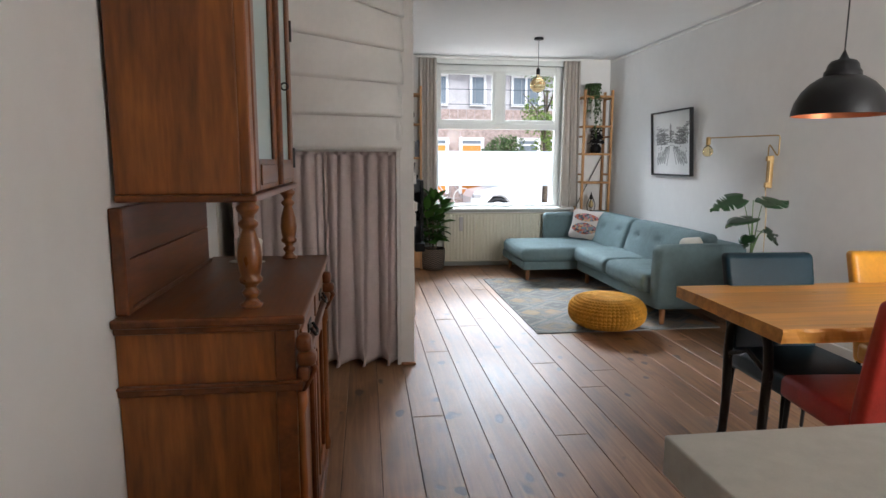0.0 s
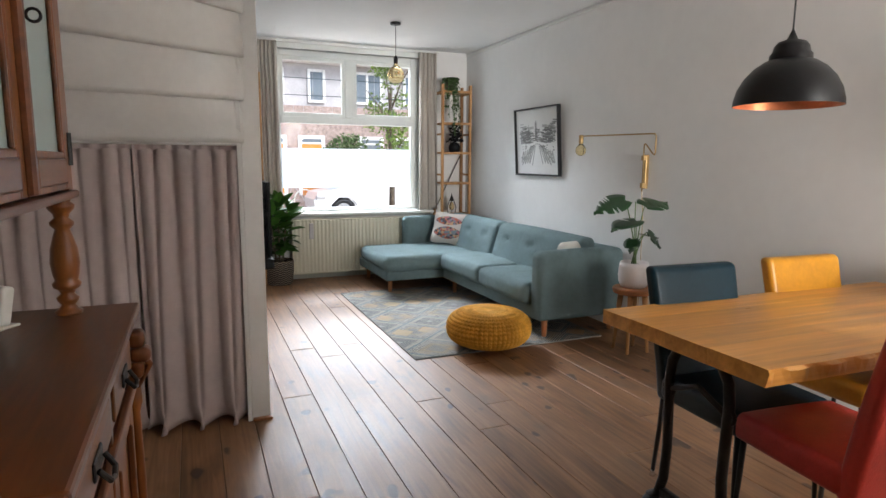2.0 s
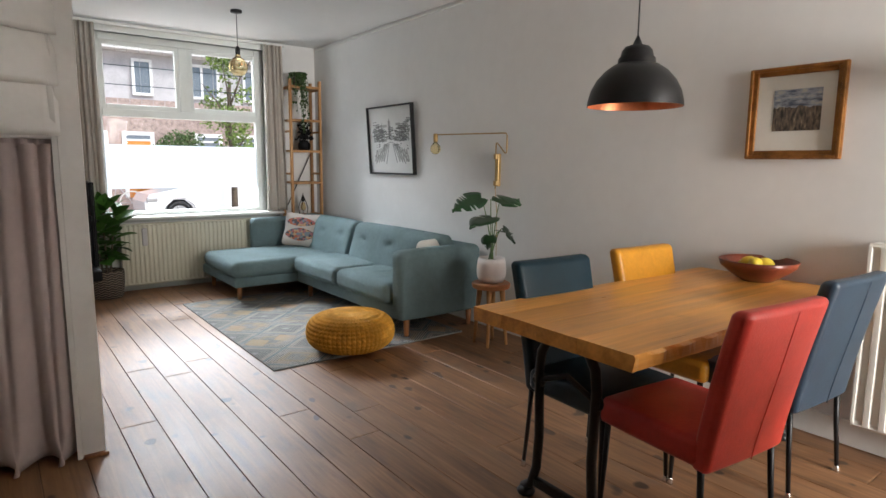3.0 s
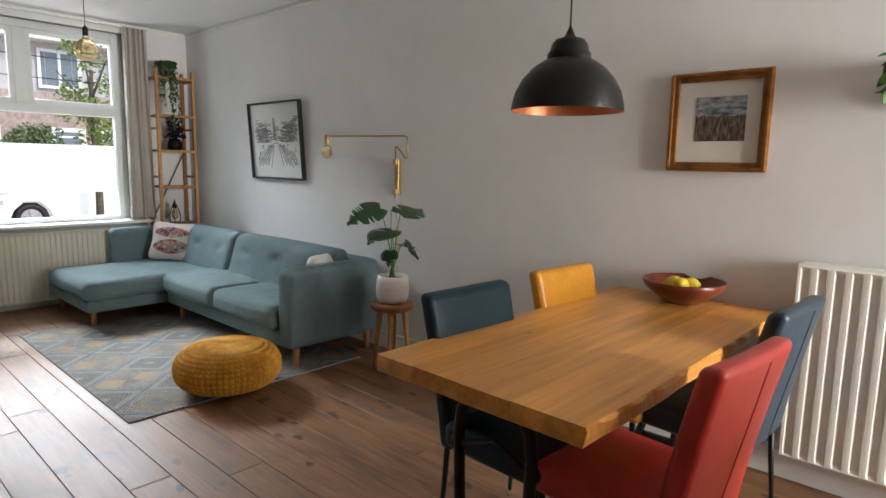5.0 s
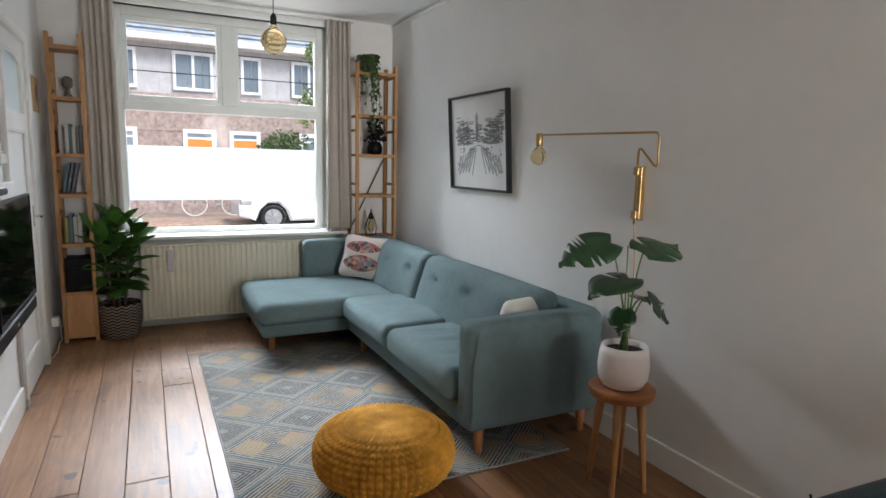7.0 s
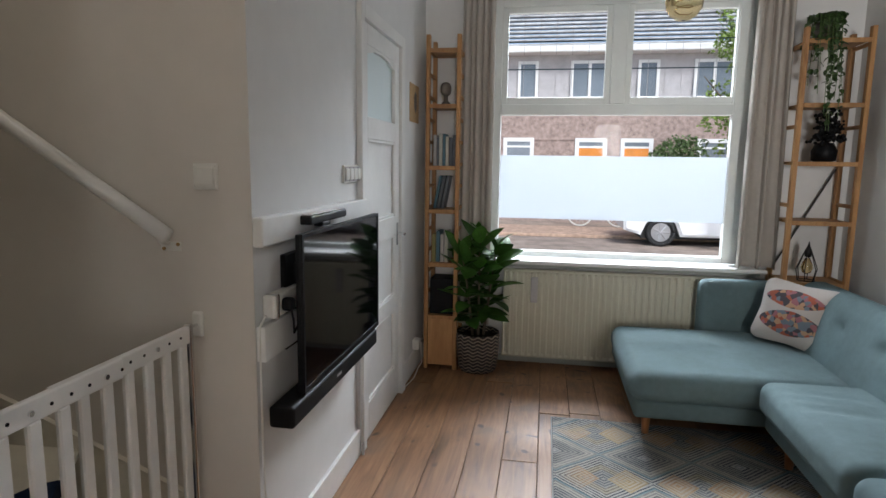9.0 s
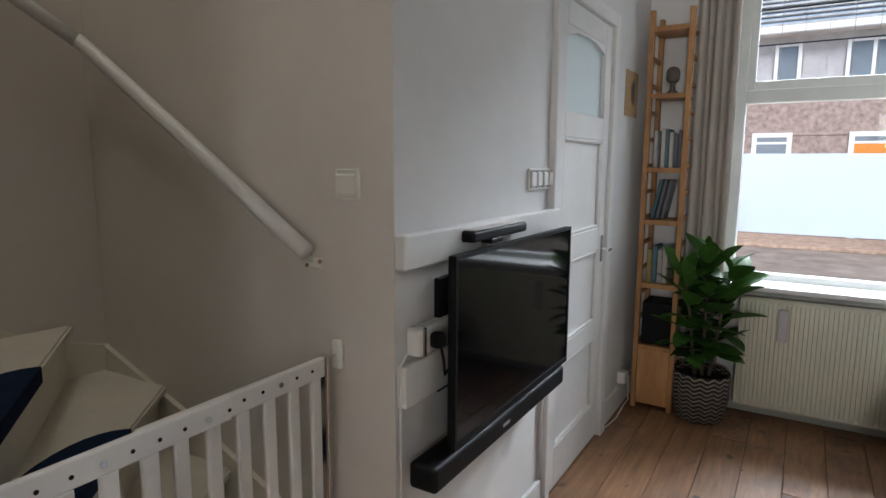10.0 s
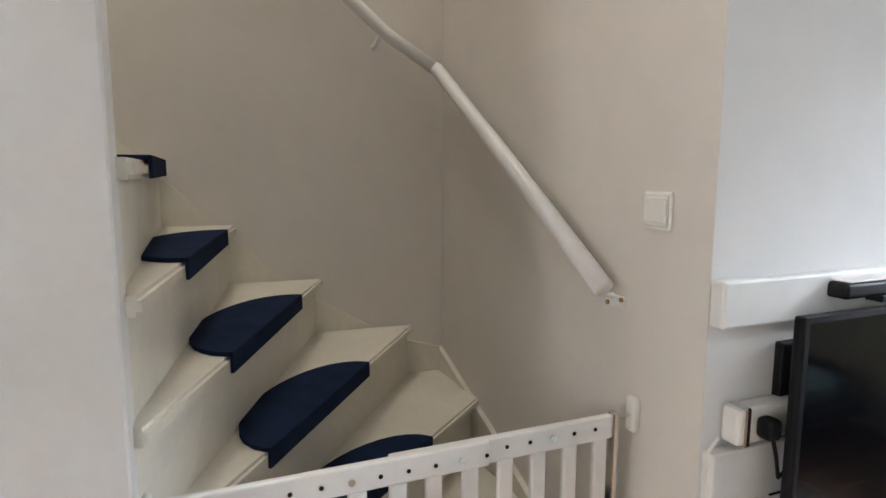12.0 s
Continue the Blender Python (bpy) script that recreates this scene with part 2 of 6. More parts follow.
PANE = glassy("window_glass")
PANE.node_tree.nodes["Principled BSDF"].inputs["IOR"].default_value = 1.14
AMBER = glassy("amber_bulb_glass", (0.96, 0.80, 0.45), 0.03)
# mostly opaque; its pale colour stands in for the lit hall behind
ETCHED = glassy("etched_hall_lit_glass", (0.72, 0.82, 0.82), 0.45, 0.25)
CABGLASS = glassy("pale_cabinet_glass", (0.50, 0.62, 0.60), 0.35, 0.3)


def film_material():
    m, k, b = plain("frosted_privacy_film")
    out = k.n["Material Output"]
    d, t, mx = k.n.new("ShaderNodeBsdfDiffuse"), k.n.new("ShaderNodeBsdfTranslucent"), k.n.new("ShaderNodeMixShader")
    d.inputs[0].default_value, t.inputs[0].default_value = (0.7, 0.72, 0.74, 1), (0.44, 0.46, 0.48, 1)
    mx.inputs[0].default_value = 0.8
    k.l.new(d.outputs[0], mx.inputs[1]), k.l.new(t.outputs[0], mx.inputs[2]), k.l.new(mx.outputs[0], out.inputs[0])
    return m


FILM = film_material()


def rug_material():
    """Rows of nested diamonds that widen into zigzag bands, faded greys and cream with ochre lozenges."""
    m, k, b = plain("woven_diamond_rug")
    x, y, z, co = k.xyz()
    wear = k.noise(co, 4.0, 4)
    grit = k.noise(co, 45.0, 4)
    wob = k.m("MULTIPLY", k.m("SUBTRACT", k.noise(co, 9.0, 2), 0.5), 0.014)

    def tri(v, period):
        return k.m("MULTIPLY", k.m("ABSOLUTE", k.m("SUBTRACT", k.m("FRACT", k.m("DIVIDE", v, period)), 0.5)), 2.0)

    row = k.m("FLOOR", k.m("DIVIDE", y, 0.49))
    s = k.m("MULTIPLY", tri(y, 0.49), 0.245)
    d = k.m("ADD", k.m("ADD", s, k.m("MULTIPLY", tri(x, 0.45), 0.20)), wob)
    hue = k.white(k.vec(row, k.m("FLOOR", k.m("DIVIDE", x, 0.45)), 2.0))
    stripe = k.m("GREATER_THAN", k.m("FRACT", k.m("DIVIDE", d, 0.024)), 0.5)
    bandv = k.m("DIVIDE", d, 0.445)
    ground = k.ramp(bandv, [(0.0, (0.38, 0.37, 0.34)), (0.07, (0.29, 0.28, 0.26)), (0.31, (0.39, 0.37, 0.32)), (0.43, (0.19, 0.25, 0.26)), (0.48, (0.40, 0.385, 0.35)), (0.68, (0.37, 0.33, 0.26)), (0.80, (0.31, 0.30, 0.28))], True)
    ink = k.ramp(bandv, [(0.0, (0.20, 0.21, 0.22)), (0.07, (0.065, 0.07, 0.085)), (0.31, (0.19, 0.18, 0.165)), (0.43, (0.07, 0.11, 0.13)), (0.48, (0.06, 0.06, 0.07)), (0.68, (0.15, 0.125, 0.09)), (0.80, (0.10, 0.105, 0.115))], True)
    amount = k.m("MULTIPLY", stripe, k.m("MINIMUM", k.m("MAXIMUM", k.m("MULTIPLY_ADD", grit, 2.6, -0.30), 0.25), 1.0))
    col = k.mix(amount, ground, ink)
    gap = k.m("ADD", k.m("ADD", k.m("SUBTRACT", 0.245, s), k.m("MULTIPLY", tri(x, 0.225), 0.13)), wob)
    patch = k.m("MINIMUM", k.m("MAXIMUM", k.m("MULTIPLY_ADD", k.noise(co, 2.3, 2), 5.0, -1.9), 0.1), 1.0)
    loz = k.m("MULTIPLY", k.m("LESS_THAN", gap, 0.110), patch)
    tone = k.mix(k.white(k.vec(row, k.m("FLOOR", k.m("DIVIDE", x, 0.225)), 7.0)), (0.40, 0.285, 0.13), (0.40, 0.235, 0.12))
    lstripe = k.m("GREATER_THAN", k.m("FRACT", k.m("DIVIDE", gap, 0.03)), 0.55)
    tone = k.mix(k.m("MULTIPLY", lstripe, 0.75), tone, (0.46, 0.41, 0.33))
    col = k.mix(k.m("MULTIPLY", loz, k.m("MINIMUM", k.m("MULTIPLY_ADD", wear, 1.4, 0.15), 0.95)), col, tone)
    col = k.mix(k.m("MULTIPLY", k.m("MAXIMUM", k.m("SUBTRACT", wear, 0.48), 0.0), 1.6), col, (0.38, 0.36, 0.33))
    col = k.mix(k.m("MULTIPLY", hue, 0.05), col, (0.17, 0.24, 0.27))
    fine = k.noise(k.vec(x, k.m("MULTIPLY", y, 0.3), z), 220.0, 2)
    k.l.new(k.mix(k.m("MULTIPLY", fine, 0.28), col, (0.08, 0.08, 0.08)), b.inputs["Base Color"])
    b.inputs["Roughness"].default_value = 0.95
    b.inputs["Specular IOR Level"].default_value = 0.1
    k.bump(k.m("ADD", k.m("MULTIPLY", stripe, 0.4), fine), 0.5, 0.004)
    return m


def fish_material():
    """Off-white cotton printed with two mosaic fish, one above the other; x along, z up, in metres."""
    m, k, b = plain("fish_print_cotton")
    x, y, z, co = k.xyz()
    masks = []
    for cx, cz, a, h in ((-0.01, 0.075, 0.15, 0.052), (0.0, -0.06, 0.16, 0.068)):
        e = k.m("ADD", k.m("POWER", k.m("ABSOLUTE", k.m("DIVIDE", k.m("SUBTRACT", x, cx), a)), 1.6), k.m("POWER", k.m("ABSOLUTE", k.m("DIVIDE", k.m("SUBTRACT", z, cz), h)), 1.6))
        body = k.m("LESS_THAN", e, 1.0)
        tx = k.m("SUBTRACT", x, cx + a * 0.85)
        tail = k.m("MULTIPLY", k.m("LESS_THAN", k.m("ABSOLUTE", k.m("SUBTRACT", z, cz)), k.m("MULTIPLY", tx, 0.9)), k.m("LESS_THAN", tx, 0.055))
        masks.append(k.m("MAXIMUM", body, tail))
    mask = k.m("MAXIMUM", masks[0], masks[1])
    vo = k.n.new("ShaderNodeTexVoronoi")
    vo.inputs["Scale"].default_value = 42.0
    k.l.new(co, vo.inputs[0])
    sep = k.n.new("ShaderNodeSeparateColor")
    k.l.new(vo.outputs["Color"], sep.inputs[0])
    scales = k.ramp(sep.outputs[0], [(0.0, (0.09, 0.08, 0.09)), (0.3, (0.45, 0.12, 0.07)), (0.5, (0.20, 0.24, 0.28)), (0.68, (0.55, 0.33, 0.20)), (0.84, (0.40, 0.16, 0.18))], True)
    warp = k.noise(co, 260.0, 2)
    base = k.mix(k.m("MULTIPLY", warp, 0.3), (0.62, 0.57, 0.53), (0.5, 0.45, 0.42))
    k.l.new(k.mix(mask, base, scales), b.inputs["Base Color"])
    b.inputs["Roughness"].default_value = 0.9
    k.bump(warp, 0.3, 0.002)
    return m


def weave_material():
    """Dark and pale basket weave in wavy rows."""
    m, k, b = plain("black_and_natural_basket_weave")
    x, y, z, co = k.xyz()
    ang = k.m("MULTIPLY", k.m("ARCTAN2", y, x), 14.0)
    row = k.m("MULTIPLY", z, 40.0)
    w = k.m("ADD", row, k.m("MULTIPLY", k.m("SINE", ang), 0.28))
    f = k.m("GREATER_THAN", k.m("FRACT", w), 0.62)
    grit = k.noise(co, 120.0, 3)
    k.l.new(k.mix(f, (0.035, 0.03, 0.028), k.mix(grit, (0.42, 0.35, 0.27), (0.22, 0.17, 0.12))), b.inputs["Base Color"])
    b.inputs["Roughness"].default_value = 0.85
    k.bump(k.m("SINE", k.m("MULTIPLY", w, 6.28)), 0.7, 0.01)
    return m


def photo_material():
    """A small dusk townscape print: cloudy blue-grey sky above dark brown roofs."""
    m, k, b = plain("townscape_print")
    x, y, z, co = k.xyz()
    cl = k.noise(k.vec(x, k.m("MULTIPLY", y, 2.0), k.m("MULTIPLY", z, 6.0)), 9.0, 5)
    skyc = k.ramp(cl, [(0.35, (0.05, 0.07, 0.11)), (0.55, (0.30, 0.32, 0.36)), (0.7, (0.50, 0.46, 0.36))])
    town = k.noise(k.vec(x, k.m("MULTIPLY", y, 3.0), z), 26.0, 4)
    roofs = k.ramp(town, [(0.35, (0.02, 0.018, 0.018)), (0.6, (0.16, 0.12, 0.085)), (0.75, (0.34, 0.28, 0.20))])
    edge = k.m("ADD", k.m("MULTIPLY", k.noise(k.vec(0.0, y, 0.0), 22.0, 2), 0.05), -0.01)
    k.l.new(k.mix(k.m("GREATER_THAN", z, edge), roofs, skyc), b.inputs["Base Color"])
    b.inputs["Roughness"].default_value = 0.35
    return m




def floor_material():
    """Smoked oak: fine grain along the boards, broad grey-brown clouds and small dark knots."""
    m, k, b = plain("smoked_oak_floor")
    x, y, z, co = k.xyz()
    inf = k.n.new("ShaderNodeObjectInfo")
    r = inf.outputs["Random"]
    off = k.m("MULTIPLY", r, 53.0)
    yy = k.m("MULTIPLY_ADD", y, 2.6, off)
    grain = k.noise(k.vec(x, k.m("MULTIPLY", yy, 0.07), off), 34.0, 5, 0.8)
    cloud = k.noise(k.vec(k.m("MULTIPLY", x, 1.6), k.m("MULTIPLY", yy, 0.7), off), 2.6, 4, 0.6)
    knot = k.noise(k.vec(x, k.m("MULTIPLY", yy, 0.7), off), 8.0, 1)
    col = k.ramp(k.m("MULTIPLY_ADD", grain, 0.5, k.m("MULTIPLY", cloud, 0.6)), [(0.38, (0.115, 0.054, 0.023)), (0.55, (0.225, 0.112, 0.050)), (0.72, (0.335, 0.180, 0.088))])
    smoke = k.m("MULTIPLY", k.m("MAXIMUM", k.m("SUBTRACT", cloud, 0.56), 0.0), 4.5)
    col = k.mix(k.m("MINIMUM", smoke, 0.6), col, (0.105, 0.072, 0.052))
    kf = k.m("MINIMUM", k.m("MULTIPLY", k.m("MAXIMUM", k.m("SUBTRACT", knot, 0.70), 0.0), 22.0), 0.85)
    col = k.mix(kf, col, (0.045, 0.028, 0.02))
    hs, mr = k.n.new("ShaderNodeHueSaturation"), k.n.new("ShaderNodeMapRange")
    mr.inputs[3].default_value, mr.inputs[4].default_value = 0.90, 1.12
    k.l.new(r, mr.inputs[0]), k.l.new(mr.outputs[0], hs.inputs["Value"]), k.l.new(col, hs.inputs["Color"])
    k.l.new(hs.outputs[0], b.inputs["Base Color"])
    k.put(b.inputs["Roughness"], k.m("MULTIPLY_ADD", cloud, 0.22, k.m("MULTIPLY_ADD", grain, 0.12, 0.30)))
    k.bump(k.m("MULTIPLY_ADD", kf, -1.0, grain), 0.12, 0.003)
    return m


OAK = floor_material()
RUGM, FISH, WEAVE, PHOTO = rug_material(), fish_material(), weave_material(), photo_material()

# ---- helpers for meshes ----


def mesh_object(name, bm, mat, smooth=False):
    me = bpy.data.meshes.new(name)
    bm.normal_update()
    bm.to_mesh(me)
    bm.free()
    if smooth:
        me.polygons.foreach_set("use_smooth", [True] * len(me.polygons))
    if mat:
        me.materials.append(mat)
    return new(name, me)


def thing(name, label, category, base=(0, 0, 0), group="", kind=""):
    e = new(name)
    e.location = base
    e.empty_display_size = 0.1
    return tagged(e, label, category, group, kind)


def part(name, bm, mat, parent=None, label="", smooth=False):
    """One mesh, in world metres, under its thing or part."""
    ob = mesh_object(name, bm, mat, smooth)
    if parent:
        ob.parent = parent
        ob.matrix_parent_inverse = (parent.matrix_basis if parent.parent is None else Matrix()).inverted()
    if label:
        ob["label"] = label
    return ob


def structure(name, bm, mat, label, category="wall", smooth=False):
    return tagged(mesh_object(name, bm, mat, smooth), label, category, "", "structure")


def join(*bms):
    out = bmesh.new()
    for b in bms:
        me = bpy.data.meshes.new("tmp")
        b.to_mesh(me)
        out.from_mesh(me)
        bpy.data.meshes.remove(me)
        b.free()
    return out


def box(x0, x1, y0, y1, z0, z1, bevel=0.0, seg=2):
    bm = bmesh.new()
    bmesh.ops.create_cube(bm, size=1)
    for v in bm.verts:
        v.co = Vector(((x0, x1)[v.co.x > 0], (y0, y1)[v.co.y > 0], (z0, z1)[v.co.z > 0]))
    if bevel:
        bmesh.ops.bevel(bm, geom=list(bm.edges), offset=bevel, segments=seg, affect="EDGES", profile=0.5)
    return bm


def soft(x0, x1, y0, y1, z0, z1, r, puff=(0, 0, 0), k=4, m=6):
    """A box with round edges whose faces swell by puff metres."""
    h = Vector(((x1 - x0) / 2, (y1 - y0) / 2, (z1 - z0) / 2))
    c = Vector(((x1 + x0) / 2, (y1 + y0) / 2, (z1 + z0) / 2))
    r = min(r, *h)

    def steps(s):
        a = [-s + r * i / k for i in range(k)]
        b = [(-s + r) + 2 * (s - r) * i / m for i in range(m + 1)]
        return a + b + [-i for i in reversed(a)]

    st = [steps(s) for s in h]
    bm = bmesh.new()
    seen = {}

    def vert(p):
        key = tuple(round(q, 5) for q in p)
        if key not in seen:
            p = Vector(p)
            q = Vector([max(-h[i] + r, min(h[i] - r, p[i])) for i in range(3)])
            d = p - q
            if d.length > 1e-9:
                p = q + d.normalized() * r
            n = [p[i] / h[i] for i in range(3)]
            for i in range(3):
                j, l = (i + 1) % 3, (i + 2) % 3
                p[i] += puff[i] * n[i] * max(0, 1 - n[j] ** 2) * max(0, 1 - n[l] ** 2)
            seen[key] = bm.verts.new(c + p)
        return seen[key]

    for i in range(3):
        j, l = (i + 1) % 3, (i + 2) % 3
        for sgn in (-1, 1):
            for a in range(len(st[j]) - 1):
                for b in range(len(st[l]) - 1):
                    q = []
                    for aa, bb in ((a, b), (a + 1, b), (a + 1, b + 1), (a, b + 1)):
                        p = [0, 0, 0]
                        p[i], p[j], p[l] = sgn * h[i], st[j][aa], st[l][bb]
                        q.append(vert(p))
                    if sgn < 0:
                        q.reverse()
                    if len(set(q)) == 4:
                        try:
                            bm.faces.new(q)
                        except ValueError:
                            pass
    return bm


def lathe(profile, cx, cy, n=24, cap=True):
    """A turned body from (radius, z) pairs."""
    bm = bmesh.new()
    rings = [[bm.verts.new((cx + r * math.cos(2 * math.pi * i / n), cy + r * math.sin(2 * math.pi * i / n), z)) for i in range(n)] for r, z in profile]
    for a, b in zip(rings, rings[1:]):
        for i in range(n):
            bm.faces.new((a[i], a[(i + 1) % n], b[(i + 1) % n], b[i]))
    if cap:
        bm.faces.new(list(reversed(rings[0]))), bm.faces.new(rings[-1])
    return bm


def tube(points, r, n=8, r2=None):
    """A round bar along points."""
    bm = bmesh.new()
    pts = [Vector(p) for p in points]
    rings, up = [], None
    for i, p in enumerate(pts):
        d = (pts[min(i + 1, len(pts) - 1)] - pts[max(i - 1, 0)]).normalized()
        if up is None:
            up = d.orthogonal().normalized()
        up = (up - d * up.dot(d)).normalized()
        s = d.cross(up)
        rr = r if r2 is None else r + (r2 - r) * i / (len(pts) - 1)
        rings.append([bm.verts.new(p + rr * (math.cos(2 * math.pi * k / n) * up + math.sin(2 * math.pi * k / n) * s)) for k in range(n)])
    for a, b in zip(rings, rings[1:]):
        for k in range(n):
            bm.faces.new((a[k], a[(k + 1) % n], b[(k + 1) % n], b[k]))
    bm.faces.new(list(reversed(rings[0]))), bm.faces.new(rings[-1])
    return bm


def prism(outline, axis, a, b):
    """An outline in the plane across an axis (x: y,z; y: x,z; z: x,y), given depth from a to b."""
    def at(p, q):
        return {"x": (q, p[0], p[1]), "y": (p[0], q, p[1]), "z": (p[0], p[1], q)}[axis]
    bm = bmesh.new()
    lo, hi = [bm.verts.new(at(p, a)) for p in outline], [bm.verts.new(at(p, b)) for p in outline]
    bm.faces.new(list(reversed(lo))), bm.faces.new(hi)
    for i in range(len(outline)):
        j = (i + 1) % len(outline)
        bm.faces.new((lo[i], lo[j], hi[j], hi[i]))
    bmesh.ops.recalc_face_normals(bm, faces=bm.faces)
    return bm


def grid(f, nu, nv):
    bm = bmesh.new()
    vs = [[bm.verts.new(f(i / nu, j / nv)) for j in range(nv + 1)] for i in range(nu + 1)]
    for i in range(nu):
        for j in range(nv):
            bm.faces.new((vs[i][j], vs[i + 1][j], vs[i + 1][j + 1], vs[i][j + 1]))
    return bm


def moved(bm, m):
    bmesh.ops.transform(bm, matrix=m, verts=bm.verts)
    return bm


def solid(ob, t):
    s = ob.modifiers.new("thickness", "SOLIDIFY")
    s.thickness = t
    return ob


# ---- the large structure ----
XE, XW, YN, YSO, CH = 3.475, -0.80, 8.05, -3.0, 2.77
TVX, TVY = 0.578, 5.362

structure("floor", box(XW, XE, YSO, YN, -0.12, -0.012), GAP, "dark joints under brown oak floor boards", "floor")
structure("wall_east", box(XE, XE + 0.15, YSO, YN, -0.12, CH), PAINT, "plain white plastered party wall of the living room")
structure("wall_west", box(XW - 0.15, XW, YSO, YN, -0.12, 5.2), PAINT, "plain white plastered party wall beside the stairs")
structure("wall_north", join(box(XW - 0.15, 1.05, YN, YN + 0.28, -0.3, 5.2), box(2.835, XE + 0.15, YN, YN + 0.28, -0.3, 5.2), box(1.05, 2.835, YN, YN + 0.28, -0.3, 0.77), box(1.05, 2.835, YN, YN + 0.28, 2.67, 5.2)), PAINT, "white front wall with one large street window")
structure("wall_south", join(box(XW - 0.15, 1.5, YSO - 0.2, YSO, -0.3, CH), box(3.3, XE + 0.15, YSO - 0.2, YSO, -0.3, CH), box(1.5, 3.3, YSO - 0.2, YSO, -0.3, 0.3), box(1.5, 3.3, YSO - 0.2, YSO, 2.5, CH)), PAINT, "white rear kitchen wall with a wide garden window")
structure("wall_television", join(box(TVX - 0.1, TVX, TVY, 6.42, -0.12, CH), box(TVX - 0.1, TVX, 7.30, YN, -0.12, CH), box(TVX - 0.1, TVX, 6.42, 7.30, 2.20, CH)), PAINT, "white painted wall round the hall door")
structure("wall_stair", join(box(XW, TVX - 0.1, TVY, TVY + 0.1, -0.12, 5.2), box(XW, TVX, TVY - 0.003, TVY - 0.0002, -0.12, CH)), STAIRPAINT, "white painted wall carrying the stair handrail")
structure("ceiling", join(box(XW, XE, YSO, 2.82, CH, CH + 0.15), box(0.515, XE, 2.82, YN, CH, CH + 0.15), box(XW, 0.515, TVY + 0.1, YN, CH, CH + 0.15)), CEIL, "flat white plaster ceiling", "ceiling")
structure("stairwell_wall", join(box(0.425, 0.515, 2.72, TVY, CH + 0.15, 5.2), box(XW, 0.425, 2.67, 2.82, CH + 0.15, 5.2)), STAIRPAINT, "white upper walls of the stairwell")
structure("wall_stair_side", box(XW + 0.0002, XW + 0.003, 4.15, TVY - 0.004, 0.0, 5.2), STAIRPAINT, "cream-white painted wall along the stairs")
structure("stairwell_ceiling", box(XW - 0.1, 0.55, 2.6, TVY + 0.1, 5.2, 5.3), CEIL, "white ceiling above the stairwell", "ceiling")
structure("picture_rail", join(tube([(XE - 0.012, -2.9, CH - 0.035), (XE - 0.012, YN - 0.05, CH - 0.035)], 0.012, 8)), TRIM, "thin white moulding under the ceiling", "moulding")
structure("baseboard_east", box(XE - 0.018, XE, YSO, YN, 0.0, 0.13, 0.004, 1), TRIM, "white painted baseboard", "baseboard")
structure("baseboard_television", join(box(TVX, TVX + 0.018, TVY, 6.40, 0.0, 0.14, 0.004, 1), box(TVX, TVX + 0.018, 7.34, YN, 0.0, 0.14, 0.004, 1)), TRIM, "white painted baseboard under the television", "baseboard")
structure("baseboard_north", box(TVX + 0.02, XE - 0.02, YN - 0.016, YN, 0.0, 0.05), GREYSILL, "low grey painted baseboard", "baseboard")
structure("newel_post", join(box(0.395, 0.492, 4.13, 4.33, 0.0, CH, 0.004, 1), box(0.375, 0.395, 4.12, 4.13, 0.0, CH)), TRIM, "full-height white painted wall end beside the stairs", "post")
structure("threshold_block", box(0.40, 0.50, 4.10, 4.128, 0.0, 0.016, 0.003, 1), LEGW, "small brown wooden floor strip at the post", "trim")
# unseen wall added to keep garden window light off cupboard and stair wall
structure("light_blocking_wall", box(XW, 2.5, -0.98, -0.88, -0.12, CH), PAINT, "plain white unseen partition added to block garden window light")
structure("wall_cupboard", box(XW + 0.0005, -0.487, YSO, 2.85, 0.0, CH), PAINT, "plain white wall behind the old cupboard")

# wall boards and ledges round the television
structure("wall_ledge", box(TVX, TVX + 0.035, TVY - 0.002, 6.475, 1.21, 1.305, 0.006), TRIM, "white painted horizontal ledge board above the television", "trim")
structure("wall_strip", box(TVX, TVX + 0.025, 6.44, 6.475, 1.305, CH - 0.01), TRIM, "white painted vertical strip beside the door", "trim")
structure("socket_board", box(TVX, TVX + 0.03, TVY + 0.004, 5.82, 0.835, 0.952, 0.004), TRIM, "white painted backing board under the socket", "trim")

# ---- stairs ----
RISE = 0.21


def nosing(n):
    """The angle of a tread's nosing round the post, and its inner end."""
    return (105 + 13 * (n - 1), Vector((0.425, 4.325))) if n < 7 else (180, Vector((0.425, 4.325))) if n == 7 else (180 + 13 * (n - 8), Vector((0.41, 4.15)))


def edge_hit(n):
    """Where a nosing meets the stair walls."""
    a, c = nosing(n)
    d = Vector((math.cos(radians(a)), math.sin(radians(a))))
    ts = []
    if d.x < -1e-6:
        ts.append((XW + 0.02 - c.x) / d.x)
    if d.y > 1e-6:
        ts.append((TVY - 0.02 - c.y) / d.y)
    if d.y < -1e-6:
        ts.append((2.85 - c.y) / d.y)
    return c + d * min(ts)


